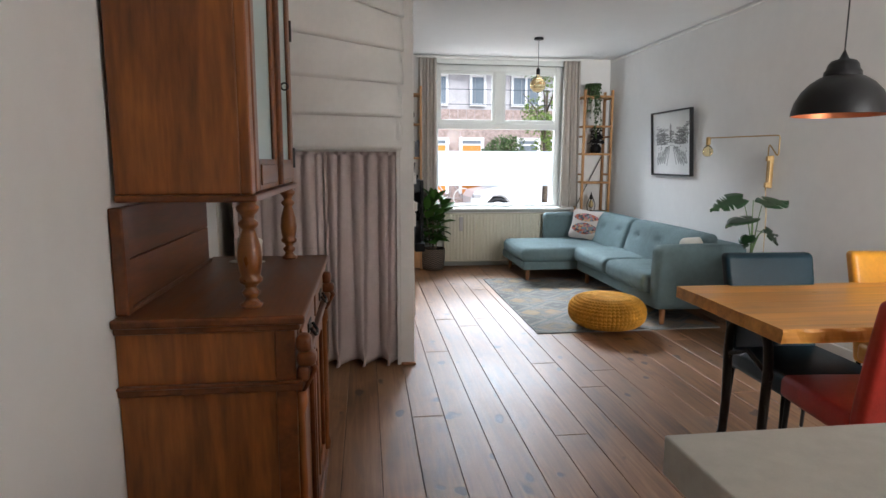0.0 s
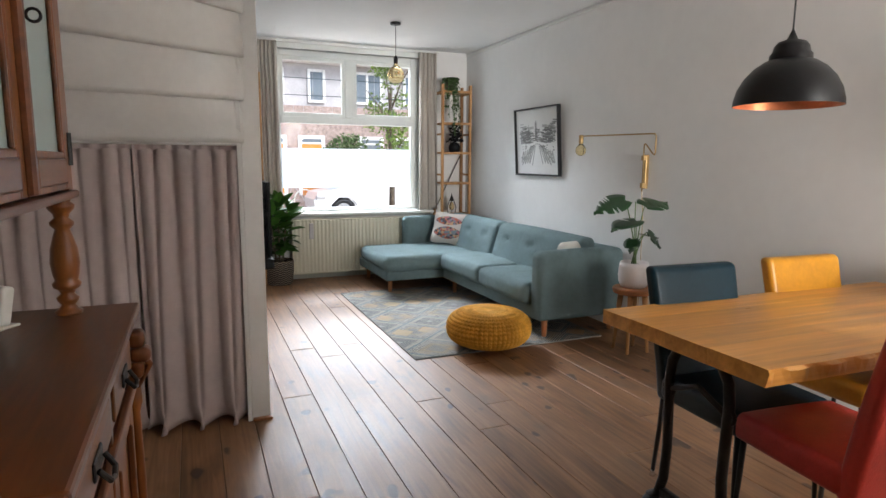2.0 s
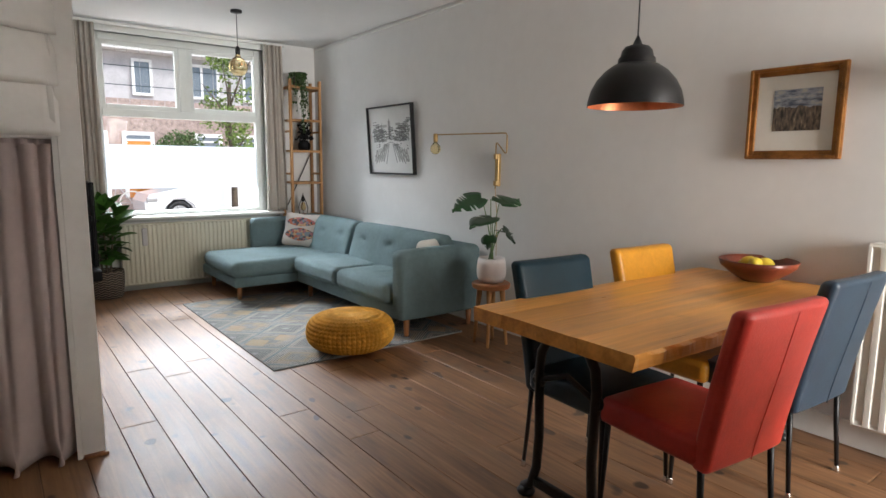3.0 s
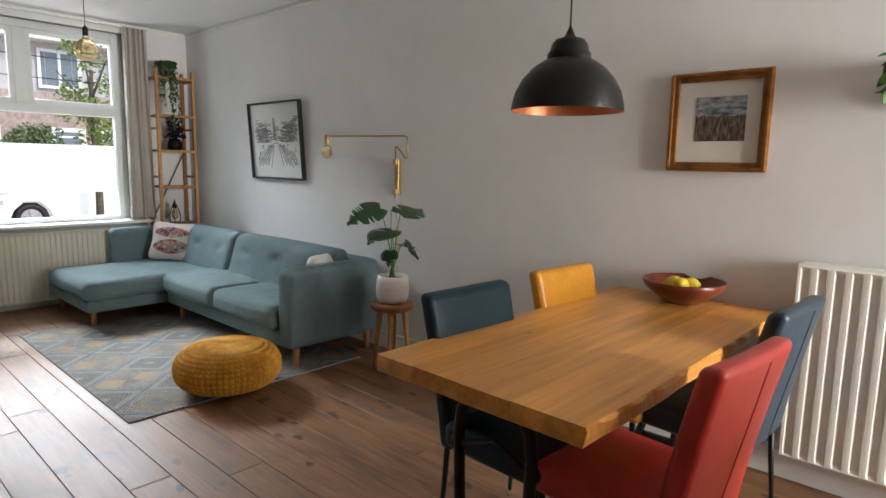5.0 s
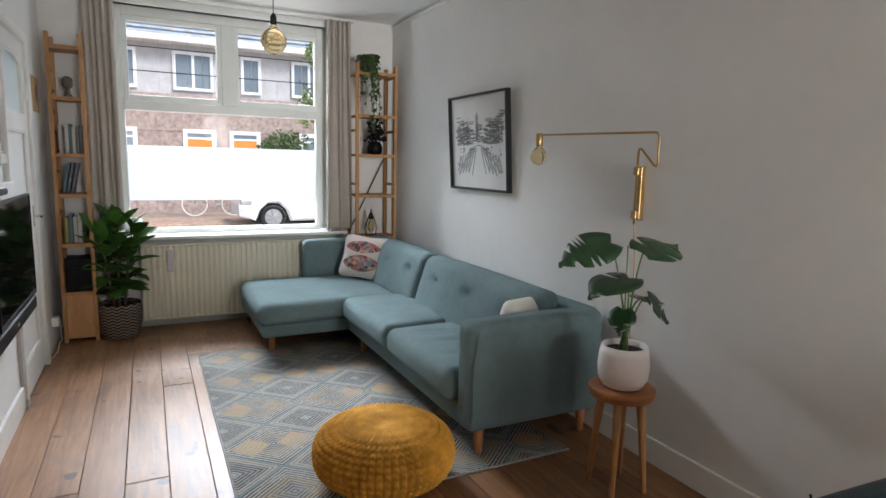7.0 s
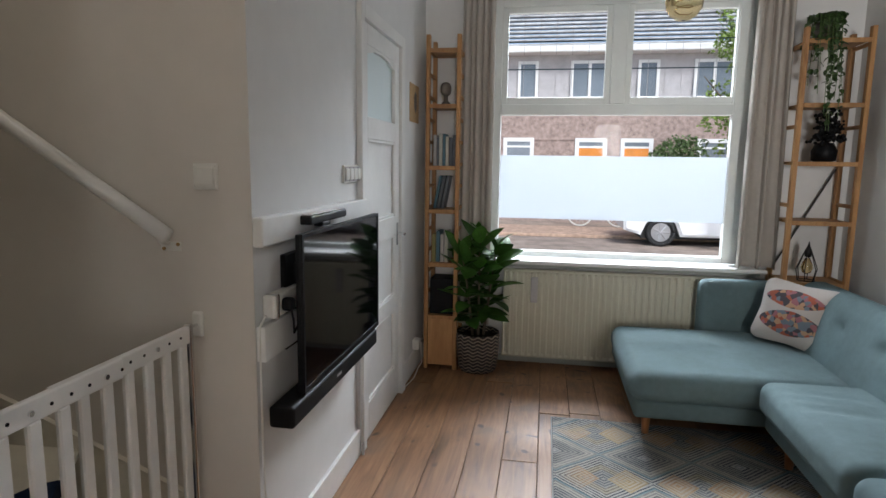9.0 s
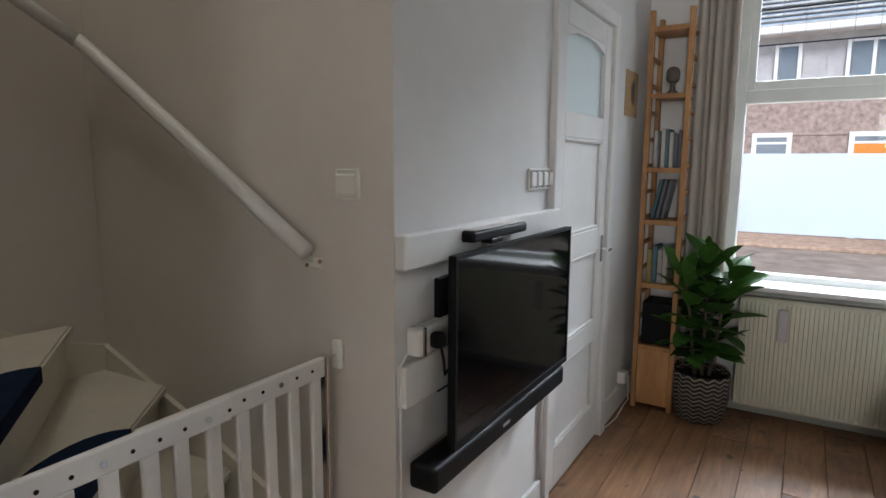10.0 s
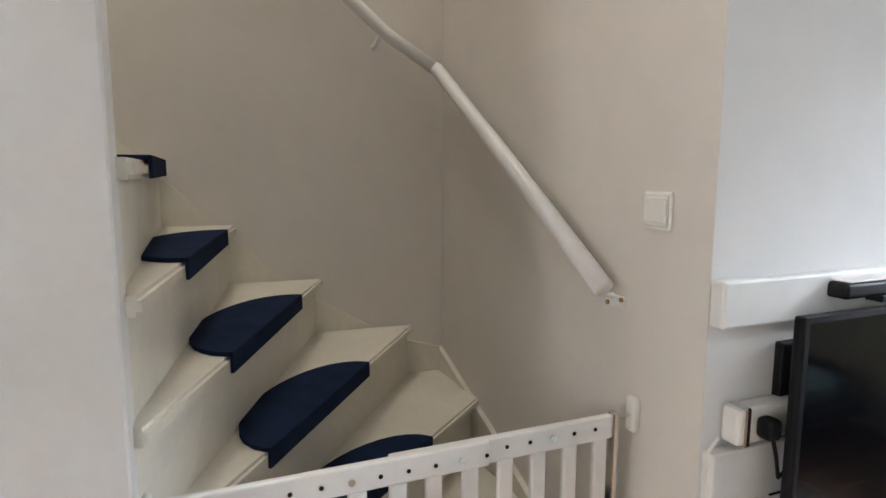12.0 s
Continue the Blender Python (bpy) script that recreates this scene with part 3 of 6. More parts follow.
stairs = thing("winding_staircase", "cream painted closed winder staircase with navy half-moon tread mats", "staircase", (-0.2, 4.7, 0))
for n in range(1, 14):
    z = 0.272 + RISE * (n - 1)
    p0, p1, e0, e1 = nosing(n)[1], nosing(n + 1)[1], edge_hit(n), edge_hit(n + 1)
    d0 = (e0 - p0).normalized()
    over = Vector((d0.y, -d0.x)) * 0.028
    ring = [p0 + over, e0 + over]
    if e0.y > TVY - 0.05 and e1.x < XW + 0.05:
        ring.append(Vector((XW + 0.02, TVY - 0.02)))
    d1 = (e1 - p1).normalized()
    under = Vector((-d1.y, d1.x)) * 0.03
    ring += [e1 + under, p1 + under]
    bm = prism([(v.x, v.y) for v in ring], "z", z - 0.034, z)
    bmesh.ops.bevel(bm, geom=[e for e in bm.edges if (e.verts[0].co.xy - e.verts[1].co.xy).length > 0.3], offset=0.008, segments=2, affect="EDGES")
    part("tread", bm, STAIRW, stairs)
    q0, q1 = p0, e0
    nrm = Vector((-d0.y, d0.x)) * 0.016
    part("riser", prism([(v.x, v.y) for v in (q0, q1, q1 + nrm, q0 + nrm)], "z", z - RISE + 0.0005, z - 0.0335), STAIRW if n < 8 else TRIM, stairs)
    if n < 8:
        # half-moon mat wrapped over the nosing
        span = (e0 - p0).length
        mid = p0 + d0 * min(0.66, 0.52 * span)
        wid, dep = 0.305, 0.168
        nin = Vector((-d0.y, d0.x))
        pts = [mid - d0 * wid - nin * 0.034]
        for i in range(17):
            t = math.pi * i / 16
            pts.append(mid - d0 * wid * math.cos(t) + nin * (dep * math.sin(t) - 0.02))
        pts.append(mid + d0 * wid - nin * 0.034)
        top = prism([(v.x, v.y) for v in pts], "z", z + 0.001, z + 0.011)
        lip = prism([(v.x, v.y) for v in (mid - d0 * wid - nin * 0.036, mid + d0 * wid - nin * 0.036, mid + d0 * wid - nin * 0.029, mid - d0 * wid - nin * 0.029)], "z", z - 0.036, z + 0.010)
        tagged(part("stair_mat", join(top, lip), NAVYC), "navy carpet half-moon stair mat over a tread", "stair mat", "mats on the stairs")
# boards that close the underside, each lapping over the one below
for n in range(8, 14):
    z = 0.235 + RISE * (n - 1)
    (a, p0), (b, p1) = nosing(n), nosing(n + 1)
    e0, e1 = edge_hit(n), edge_hit(n + 1)
    d0 = (e0 - p0).normalized()
    lap = Vector((-d0.y, d0.x)) * 0.030
    d1 = (e1 - p1).normalized()
    lap1 = Vector((-d1.y, d1.x)) * 0.008
    low = [Vector((*(p0 + lap), z - RISE - 0.008)), Vector((*(e0 + lap), z - RISE - 0.008))]
    high = [Vector((*(p1 + lap1), z + 0.010)), Vector((*(e1 + lap1), z + 0.010))]
    back = Vector((*(-lap.normalized() * 0.022), 0.004))

    def ruled(u, v, low=low, high=high, back=back):
        """Front face up to v = 0.8, then round the lower edge to the back."""
        t = min(1.0, max(0.0, (v - 0.1) / 0.9))
        p = low[0].lerp(low[1], u).lerp(high[0].lerp(high[1], u), t)
        return p + back if v < 0.05 else p
    bm = grid(ruled, 20, 10)
    bmesh.ops.recalc_face_normals(bm, faces=bm.faces)
    solid(part("soffit_board", bm, TRIM, stairs, "white painted lapped board", True), 0.004)
# skirting strings along the two stair walls
part("wall_string", prism([(XW, 0.0), (0.33, 0.0), (0.33, 0.36), (-0.32, 0.625), (XW, 0.79)], "y", TVY - 0.022, TVY), STAIRW, stairs)
part("wall_string", prism([(TVY - 0.02, 0.3), (TVY - 0.02, 0.79), (5.13, 0.855), (4.78, 1.07), (4.50, 1.325), (4.19, 1.63), (3.7, 2.2), (3.1, 2.8), (2.9, 2.8), (3.7, 1.9), (4.3, 1.2), (4.8, 0.7)], "x", XW, XW + 0.02), STAIRW, stairs)

rail = thing("handrail", "round white painted wooden stair handrail on the wall", "handrail", (0.3, 5.1, 1.2))
part("rail", tube([(0.325, TVY - 0.06, 1.245), (-0.19, TVY - 0.06, 1.572), (-0.69, TVY - 0.07, 1.889), (-0.715, TVY - 0.085, 1.905)], 0.025, 14), TRIM, rail, smooth=True)
part("rail", tube([(-0.70, TVY - 0.078, 1.896), (-0.74, 5.115, 2.01), (-0.74, 4.98, 2.117), (-0.74, 3.5, 3.28)], 0.024, 14), TRIM, rail, smooth=True)
for p, q in (((0.28, TVY - 0.06, 1.265), (0.29, TVY, 1.215)), ((-0.60, TVY - 0.065, 1.82), (-0.60, TVY, 1.77)), ((-0.74, 5.09, 2.02), (XW, 5.073, 1.97))):
    part("bracket", tube([p, tuple((a + b) / 2 - (0.02 if i == 2 else 0) for i, (a, b) in enumerate(zip(p, q))), q], 0.008, 8), TRIM, rail)
part("bracket_plate", box(0.262, 0.335, TVY - 0.006, TVY, 1.19, 1.22, 0.003, 1), PLASTW, rail)
for x in (0.275, 0.325):
    part("screw", tube([(x, TVY - 0.006, 1.205 + (x - 0.3) * 0.3), (x, TVY - 0.010, 1.205 + (x - 0.3) * 0.3)], 0.006, 8), BRASS, rail)

gate = thing("stair_gate", "white painted wooden child gate across the stairs", "stair gate", (0.36, 4.7, 0.2))
GX = 0.385
part("top_rail", box(GX - 0.010, GX + 0.010, 4.76, 5.29, 0.91, 0.965, 0.005), TRIM, gate)
part("top_rail", box(GX + 0.010, GX + 0.028, 4.345, 4.967, 0.915, 0.97, 0.005), TRIM, gate)
part("bottom_rail", box(GX - 0.010, GX + 0.010, 4.76, 5.29, 0.225, 0.27, 0.005), TRIM, gate)
part("bottom_rail", box(GX + 0.010, GX + 0.028, 4.345, 4.967, 0.225, 0.27, 0.005), TRIM, gate)
for i in range(12):
    y = 4.368 + i * 0.081
    dx = 0.019 if y < 4.78 else 0.0
    part("bar", box(GX + dx - 0.008, GX + dx + 0.008, y - 0.018, y + 0.018, 0.265, 0.916, 0.004, 1), TRIM, gate)
for i in range(16):
    y = 4.40 + i * 0.056
    dx = 0.0285 if y < 4.967 else 0.0105
    part("bolt" if i % 4 == 1 else "peg_hole", tube([(GX + dx - 0.001, y, 0.94), (GX + dx + (0.004 if i % 4 == 1 else 0.001), y, 0.94)], 0.007 if i % 4 == 1 else 0.0045, 10), CHROME if i % 4 == 1 else PLASTB, gate)
for z in (0.955, 0.25):
    part("wall_cup", join(soft(GX - 0.019, GX + 0.019, TVY - 0.020, TVY, z - 0.042, z + 0.042, 0.016, k=3, m=2)), PLASTW, gate)
    part("spindle", tube([(GX, 5.29, z), (GX, TVY - 0.01, z)], 0.005, 8), CHROME, gate)
part("side_bar", box(GX - 0.012, GX + 0.012, 5.29, 5.305, 0.225, 0.97, 0.003, 1), CHROME, gate)
part("wall_cup", soft(GX + 0.0, GX + 0.04, 4.331, 4.347, 0.885, 0.985, 0.010, k=3, m=2), PLASTW, gate)

# ---- street window ----
win = tagged(new("window_1"), "large painted wooden street window with two leaded upper lights", "window", "", "structure")
win.location = (1.92, YN + 0.08, 0.8)
WY0, WY1 = YN + 0.05, YN + 0.12
part("window_frame", join(box(1.05, 1.136, WY0, WY1, 0.80, 2.67, 0.006), box(2.73, 2.835, WY0, WY1, 0.80, 2.67, 0.006), box(1.136, 2.73, WY0, WY1, 2.595, 2.67, 0.006), box(1.136, 2.73, WY0, WY1, 0.80, 0.845, 0.006), box(1.136, 2.73, WY0 - 0.015, WY1, 1.838, 1.915, 0.006), box(1.901, 2.005, WY0, WY1, 1.915, 2.595, 0.006)), WINPAINT, win)
for x0, x1 in ((1.136, 1.901), (2.005, 2.76)):
    sash = part("sash", join(box(x0, x0 + 0.04, WY0 + 0.012, WY1 - 0.01, 1.915, 2.595, 0.004), box(x1 - 0.04, x1, WY0 + 0.012, WY1 - 0.01, 1.915, 2.595, 0.004), box(x0 + 0.04, x1 - 0.04, WY0 + 0.012, WY1 - 0.01, 2.553, 2.595, 0.004), box(x0 + 0.04, x1 - 0.04, WY0 + 0.012, WY1 - 0.01, 1.915, 1.965, 0.004)), WINPAINT, win)
    g = part("pane", box(x0 + 0.04, x1 - 0.04, YN + 0.084, YN + 0.089, 1.965, 2.553), PANE, sash)
    g.visible_shadow = False
    for z in (2.165, 2.36):
        part("lead_came", box(x0 + 0.04, x1 - 0.04, YN + 0.081, YN + 0.083, z - 0.004, z + 0.004), SEAM, sash)
    for i in range(1, 6):
        xx = x0 + 0.04 + (x1 - x0 - 0.08) * i / 6
        part("lead_came", box(xx - 0.0016, xx + 0.0016, YN + 0.0815, YN + 0.083, 1.965, 2.553), SLATE, sash)
g = part("pane", box(1.136, 2.73, YN + 0.084, YN + 0.089, 0.845, 1.838), PANE, win)
g.visible_shadow = False
part("privacy_film", box(1.139, 2.757, YN + 0.0805, YN + 0.0815, 1.085, 1.55), FILM, win, "frosted white privacy film band")
part("window_reveal", join(box(1.032, 1.05, YN - 0.012, YN + 0.12, 0.79, 2.73, 0.004), box(2.835, 2.853, YN - 0.012, YN + 0.12, 0.79, 2.73, 0.004), box(1.05, 2.835, YN - 0.012, YN + 0.12, 2.67, 2.73, 0.004)), WINPAINT, win)
part("window_sill", box(0.89, 2.985, YN - 0.13, YN + 0.05, 0.765, 0.795, 0.008), TRIM, win, "white painted window board")
part("sill_apron", box(0.91, 2.965, YN - 0.05, YN, 0.735, 0.765, 0.003, 1), GREYSILL, win, "grey painted panel under the sill")
structure("curtain_rail", box(0.84, 3.06, YN - 0.10, YN - 0.06, CH - 0.045, CH - 0.02, 0.004, 1), TRIM, "white ceiling curtain rail", "rail")

# garden window behind the kitchen
gw = tagged(new("window_2"), "wide white garden window of the kitchen", "window", "", "structure")
gw.location = (2.4, YSO, 0.3)
part("window_frame", join(box(1.5, 1.58, YSO - 0.18, YSO - 0.12, 0.3, 2.5), box(3.22, 3.3, YSO - 0.18, YSO - 0.12, 0.3, 2.5), box(1.58, 3.22, YSO - 0.18, YSO - 0.12, 2.42, 2.5), box(1.58, 3.22, YSO - 0.18, YSO - 0.12, 0.3, 0.38), box(2.36, 2.44, YSO - 0.18, YSO - 0.12, 0.38, 2.42)), TRIM, gw)

# ---- hall door ----
door = tagged(new("door_1"), "closed white panelled hall door with an etched glass light", "door", "", "structure")
door.location = (TVX, 6.85, 0)
D0, D1 = 6.475, 7.225
part("door_casing", join(box(TVX - 0.02, TVX + 0.028, 6.425, D0, 0, 2.228, 0.005), box(TVX - 0.02, TVX + 0.028, D1, 7.298, 0, 2.228, 0.005), box(TVX - 0.02, TVX + 0.028, D0, D1, 2.163, 2.228, 0.005)), TRIM, door)
part("plinth_block", box(TVX + 0.028, TVX + 0.036, 7.22, 7.305, 0, 0.2, 0.003, 1), TRIM, door)
LX0, LX1 = TVX - 0.035, TVX + 0.008
leafp = part("door_leaf", join(box(LX0, LX1, D0 + 0.003, D0 + 0.10, 0.008, 2.16, 0.003, 1), box(LX0, LX1, D1 - 0.10, D1 - 0.003, 0.008, 2.16, 0.003, 1), *[box(LX0, LX1, D0 + 0.10, D1 - 0.10, a, b, 0.003, 1) for a, b in ((0.008, 0.205), (0.58, 0.675), (1.05, 1.165), (1.60, 1.71), (2.06, 2.16))]), TRIM, door)
for a, b in ((0.205, 0.58), (0.675, 1.05), (1.165, 1.60)):
    part("door_panel", box(LX0 + 0.012, LX1 - 0.018, D0 + 0.10, D1 - 0.10, a, b), TRIM, leafp)
    part("panel_mould", join(box(LX1 - 0.018, LX1 - 0.002, D0 + 0.10, D0 + 0.116, a, b, 0.004, 1), box(LX1 - 0.018, LX1 - 0.002, D1 - 0.116, D1 - 0.10, a, b, 0.004, 1), box(LX1 - 0.018, LX1 - 0.002, D0 + 0.116, D1 - 0.116, a, a + 0.016, 0.004, 1), box(LX1 - 0.018, LX1 - 0.002, D0 + 0.116, D1 - 0.116, b - 0.016, b, 0.004, 1)), TRIM, leafp)
part("glass_light", box(LX0 + 0.015, LX0 + 0.021, D0 + 0.10, D1 - 0.10, 1.71, 2.06), ETCHED, leafp, "etched glass pane coloured pale for the lit hall behind")
part("arched_head", prism([(D0 + 0.10, 2.06), (D0 + 0.10, 2.015), (D0 + 0.25, 2.045), (6.85, 2.052), (D1 - 0.25, 2.045), (D1 - 0.10, 2.015), (D1 - 0.10, 2.06)], "x", LX0 + 0.022, LX1 - 0.004), TRIM, leafp)
part("door_handle", join(tube([(LX1, D1 - 0.05, 1.05), (LX1 + 0.05, D1 - 0.05, 1.05), (LX1 + 0.055, D1 - 0.13, 1.05)], 0.008, 10), box(LX1, LX1 + 0.006, D1 - 0.065, D1 - 0.035, 0.98, 1.12, 0.003, 1)), CHROME, leafp, "chrome lever handle")
for z in (0.3, 1.85):
    part("hinge", tube([(LX1 + 0.004, D1 + 0.002, z - 0.045), (LX1 + 0.004, D1 + 0.002, z + 0.045)], 0.007, 8), TRIM, leafp)

# ---- fittings on the walls ----


def column_radiator(name, label, axis, u0, u1, face, back, z0, z1, mat, step):
    """A panel radiator with pressed vertical flutes; axis: along x or y."""
    r = thing(name, label, "radiator", ((u0 + u1) / 2, face, 0) if axis == "x" else (face, (u0 + u1) / 2, 0))
    s = 1 if face > back else -1

    def put(u, d, z):
        return (u, d, z) if axis == "x" else (d, u, z)

    n = int(round((u1 - u0) / step))
    st = (u1 - u0) / n
    prof = [(0.0, 0.0), (0.16, 0.0), (0.26, -0.011), (0.74, -0.011), (0.84, 0.0)]
    us = [(u0 + (i + t) * st, h) for i in range(n) for t, h in prof] + [(u1, 0.0)]
    bm = bmesh.new()
    rows = [(z0, -0.012), (z0 + 0.012, 0), (z0 + 0.03, None), (z1 - 0.03, None), (z1 - 0.012, 0), (z1, -0.012)]
    vs = [[bm.verts.new(put(u, face + s * (h if k is None else k), z)) for u, h in us] for z, k in rows]
    for a, b in zip(vs, vs[1:]):
        for i in range(len(us) - 1):
            bm.faces.new((a[i], a[i + 1], b[i + 1], b[i]))
    bmesh.ops.recalc_face_normals(bm, faces=bm.faces)
    p = part("front_panel", bm, mat, r, smooth=False)
    solid(p, 0.004)
    inner = sorted((face - s * 0.018, back + s * 0.03))
    part("body", box(u0 + 0.002, u1 - 0.002, *inner, z0 + 0.004, z1 - 0.004, 0.004, 1) if axis == "x" else box(*inner, u0 + 0.002, u1 - 0.002, z0 + 0.004, z1 - 0.004, 0.004, 1), mat, r)
    for u in (u0 + 0.15, u1 - 0.15):
        k = sorted((back, back + s * 0.03))
        part("bracket", box(u - 0.015, u + 0.015, *k, z0 + 0.05, z1 - 0.08) if axis == "x" else box(*k, u - 0.015, u + 0.015, z0 + 0.05, z1 - 0.08), mat, r)
    return r


rad = column_radiator("radiator", "cream enamelled panel radiator under the window", "x", 1.20, 2.78, YN - 0.115, YN, 0.07, 0.725, RADM, 0.045)
part("evaporator", box(1.40, 1.45, YN - 0.145, YN - 0.116, 0.49, 0.675, 0.005), SLATE, rad, "small grey plastic heat meter")
rad2 = column_radiator("radiator", "white enamelled panel radiator with deep flutes beside the table", "y", 0.75, 2.005, XE - 0.10, XE, 0.14, 1.028, RADW, 0.063)
part("top_grille", box(XE - 0.095, XE - 0.02, 0.76, 1.995, 1.024, 1.033, 0.002, 1), RADW, rad2)


def switch(name, label, axis, u, z, wall, n, w):
    """A wall plate with n rockers; axis: the wall's normal, facing +x or -y."""
    t = thing(name, label, "light switch", (wall, u, z) if axis == "x" else (u, wall, z))
    def b(u0, u1, d0, d1, z0, z1, e=0.003):
        return box(wall + d0, wall + d1, u0, u1, z0, z1, e, 1) if axis == "x" else box(u0, u1, wall - d1, wall - d0, z0, z1, e, 1)
    part("plate", b(u - w / 2, u + w / 2, 0, 0.010, z - 0.041, z + 0.041), PLASTW, t)
    for i in range(n):
        c = u - w / 2 + w * (i + 0.5) / n
        part("rocker_frame", b(c - w / n / 2 + 0.005, c + w / n / 2 - 0.005, 0.010, 0.012, z - 0.034, z + 0.034), SLATE if n > 1 else PLASTW, t)
        part("rocker", b(c - w / n / 2 + 0.008, c + w / n / 2 - 0.008, 0.012, 0.019, z - 0.026, z + 0.026), PLASTW, t)
    return t


switch("light_switch", "square white plastic light switch on the stair wall", "y", 0.43, 1.43, TVY, 1, 0.082)
switch("triple_switch", "white plastic triple light switch beside the door", "x", 6.325, 1.427, TVX, 4, 0.235)

sock = thing("wall_socket", "white plastic double socket strip with black plugs in it", "socket", (TVX, 5.3, 1.0))
part("housing", box(TVX, TVX + 0.045, 5.41, 5.655, 0.968, 1.045, 0.008), PLASTW, sock)
part("cover_plate", box(TVX + 0.002, TVX + 0.05, 5.425, 5.44, 0.965, 1.048, 0.003, 1), CHROME, sock)
for y in (5.47, 5.595, 5.645):
    part("plug", join(soft(TVX + 0.045, TVX + 0.085, y - 0.018, y + 0.018, 0.985, 1.03, 0.012, k=2, m=2), tube([(TVX + 0.075, y, 0.99), (TVX + 0.078, y + 0.01, 0.95), (TVX + 0.07, y + 0.03, 0.90), (TVX + 0.06, y + 0.10, 0.92), (TVX + 0.05, y + 0.2, 0.96)], 0.004, 6)), PLASTB, sock)
cable = tagged(mesh_object("white_cable", tube([(TVX + 0.03, 5.375, 0.99), (TVX + 0.012, 5.367, 0.95), (TVX + 0.010, 5.37, 0.5), (TVX + 0.022, 5.377, 0.02)], 0.004, 6), PLASTW), "thin white cable running down the wall corner", "cable")
tagged(mesh_object("grey_cable_duct", join(box(TVX, TVX + 0.018, 6.385, 6.40, 0.02, 0.72, 0.003, 1), tube([(TVX + 0.03, 6.395, 0.0), (TVX + 0.03, 6.395, 0.06)], 0.008, 8)), SLATE), "thin grey cable duct under the television", "cable duct")
tagged(mesh_object("floor_cable", tube([(TVX + 0.03, 7.33, 0.008), (TVX + 0.05, 7.5, 0.008), (TVX + 0.035, 7.72, 0.008), (TVX + 0.05, 7.76, 0.03), (TVX + 0.04, 7.78, 0.18)], 0.004, 6), PLASTW), "thin white cable along the floor", "cable")
tagged(mesh_object("outlet_box", box(TVX, TVX + 0.05, 7.66, 7.735, 0.155, 0.23, 0.008), PLASTW), "small white outlet box low on the wall", "socket")

# television
tv = thing("television", "black flat-screen television on a wall bracket above a soundbar", "television", (TVX, 5.6, 0.8))
TX = 0.686
part("casing", box(TX - 0.026, TX - 0.004, 5.49, 6.405, 0.685, 1.24, 0.006), PLASTB, tv)
part("bezel", join(box(TX - 0.004, TX + 0.002, 5.49, 5.502, 0.685, 1.24), box(TX - 0.004, TX + 0.002, 6.393, 6.405, 0.685, 1.24), box(TX - 0.004, TX + 0.002, 5.502, 6.393, 1.228, 1.24), box(TX - 0.004, TX + 0.002, 5.502, 6.393, 0.685, 0.705)), PLASTB, tv)
part("screen", box(TX - 0.004, TX - 0.001, 5.502, 6.393, 0.705, 1.228), SCREEN, tv, "glossy black screen")
part("bracket", join(box(TVX, TX - 0.025, 5.62, 5.96, 0.86, 1.12, 0.004, 1), box(TVX, TVX + 0.02, 5.55, 6.02, 0.82, 1.16, 0.003, 1)), PLASTB, tv)
bar = thing("soundbar", "long black soundbar fixed under the television", "soundbar", (TVX, 5.65, 0.65))
part("body", soft(TX - 0.085, TX + 0.005, 5.385, 6.37, 0.602, 0.678, 0.014, k=3, m=2), PLASTB, bar)
part("arm", box(TVX, TX - 0.085, 5.7, 5.95, 0.615, 0.665), PLASTB, bar)
part("marking", box(TX + 0.005, TX + 0.0058, 5.80, 5.85, 0.635, 0.645), SLATE, bar)
con = thing("sensor_bar", "flat black sensor bar with a white top on the television", "sensor bar", (0.62, 5.8, 1.241))
part("body", soft(0.585, 0.655, 5.65, 6.04, 1.254, 1.288, 0.010, k=3, m=2), PLASTB, con)
part("foot", box(0.618, 0.655, 5.765, 5.845, 1.2405, 1.255, 0.002, 1), PLASTB, con)
part("top_cover", soft(0.59, 0.652, 5.662, 6.028, 1.2885, 1.2925, 0.0015, k=2, m=2), POTW, con)

art0 = thing("small_print", "small brown paper print pinned to the wall", "picture", (TVX, 7.66, 1.88))
part("sheet", box(TVX + 0.001, TVX + 0.005, 7.53, 7.80, 1.755, 2.005), material("kraft_paper", (0.50, 0.33, 0.17), 0.8, var=0.08), art0)
part("drawing", join(prism([(7.65, 1.85), (7.69, 1.82), (7.72, 1.86), (7.72, 1.94), (7.68, 1.96), (7.64, 1.92)], "x", TVX + 0.006, TVX + 0.008)), KITCH, art0)

# ---- curtains ----


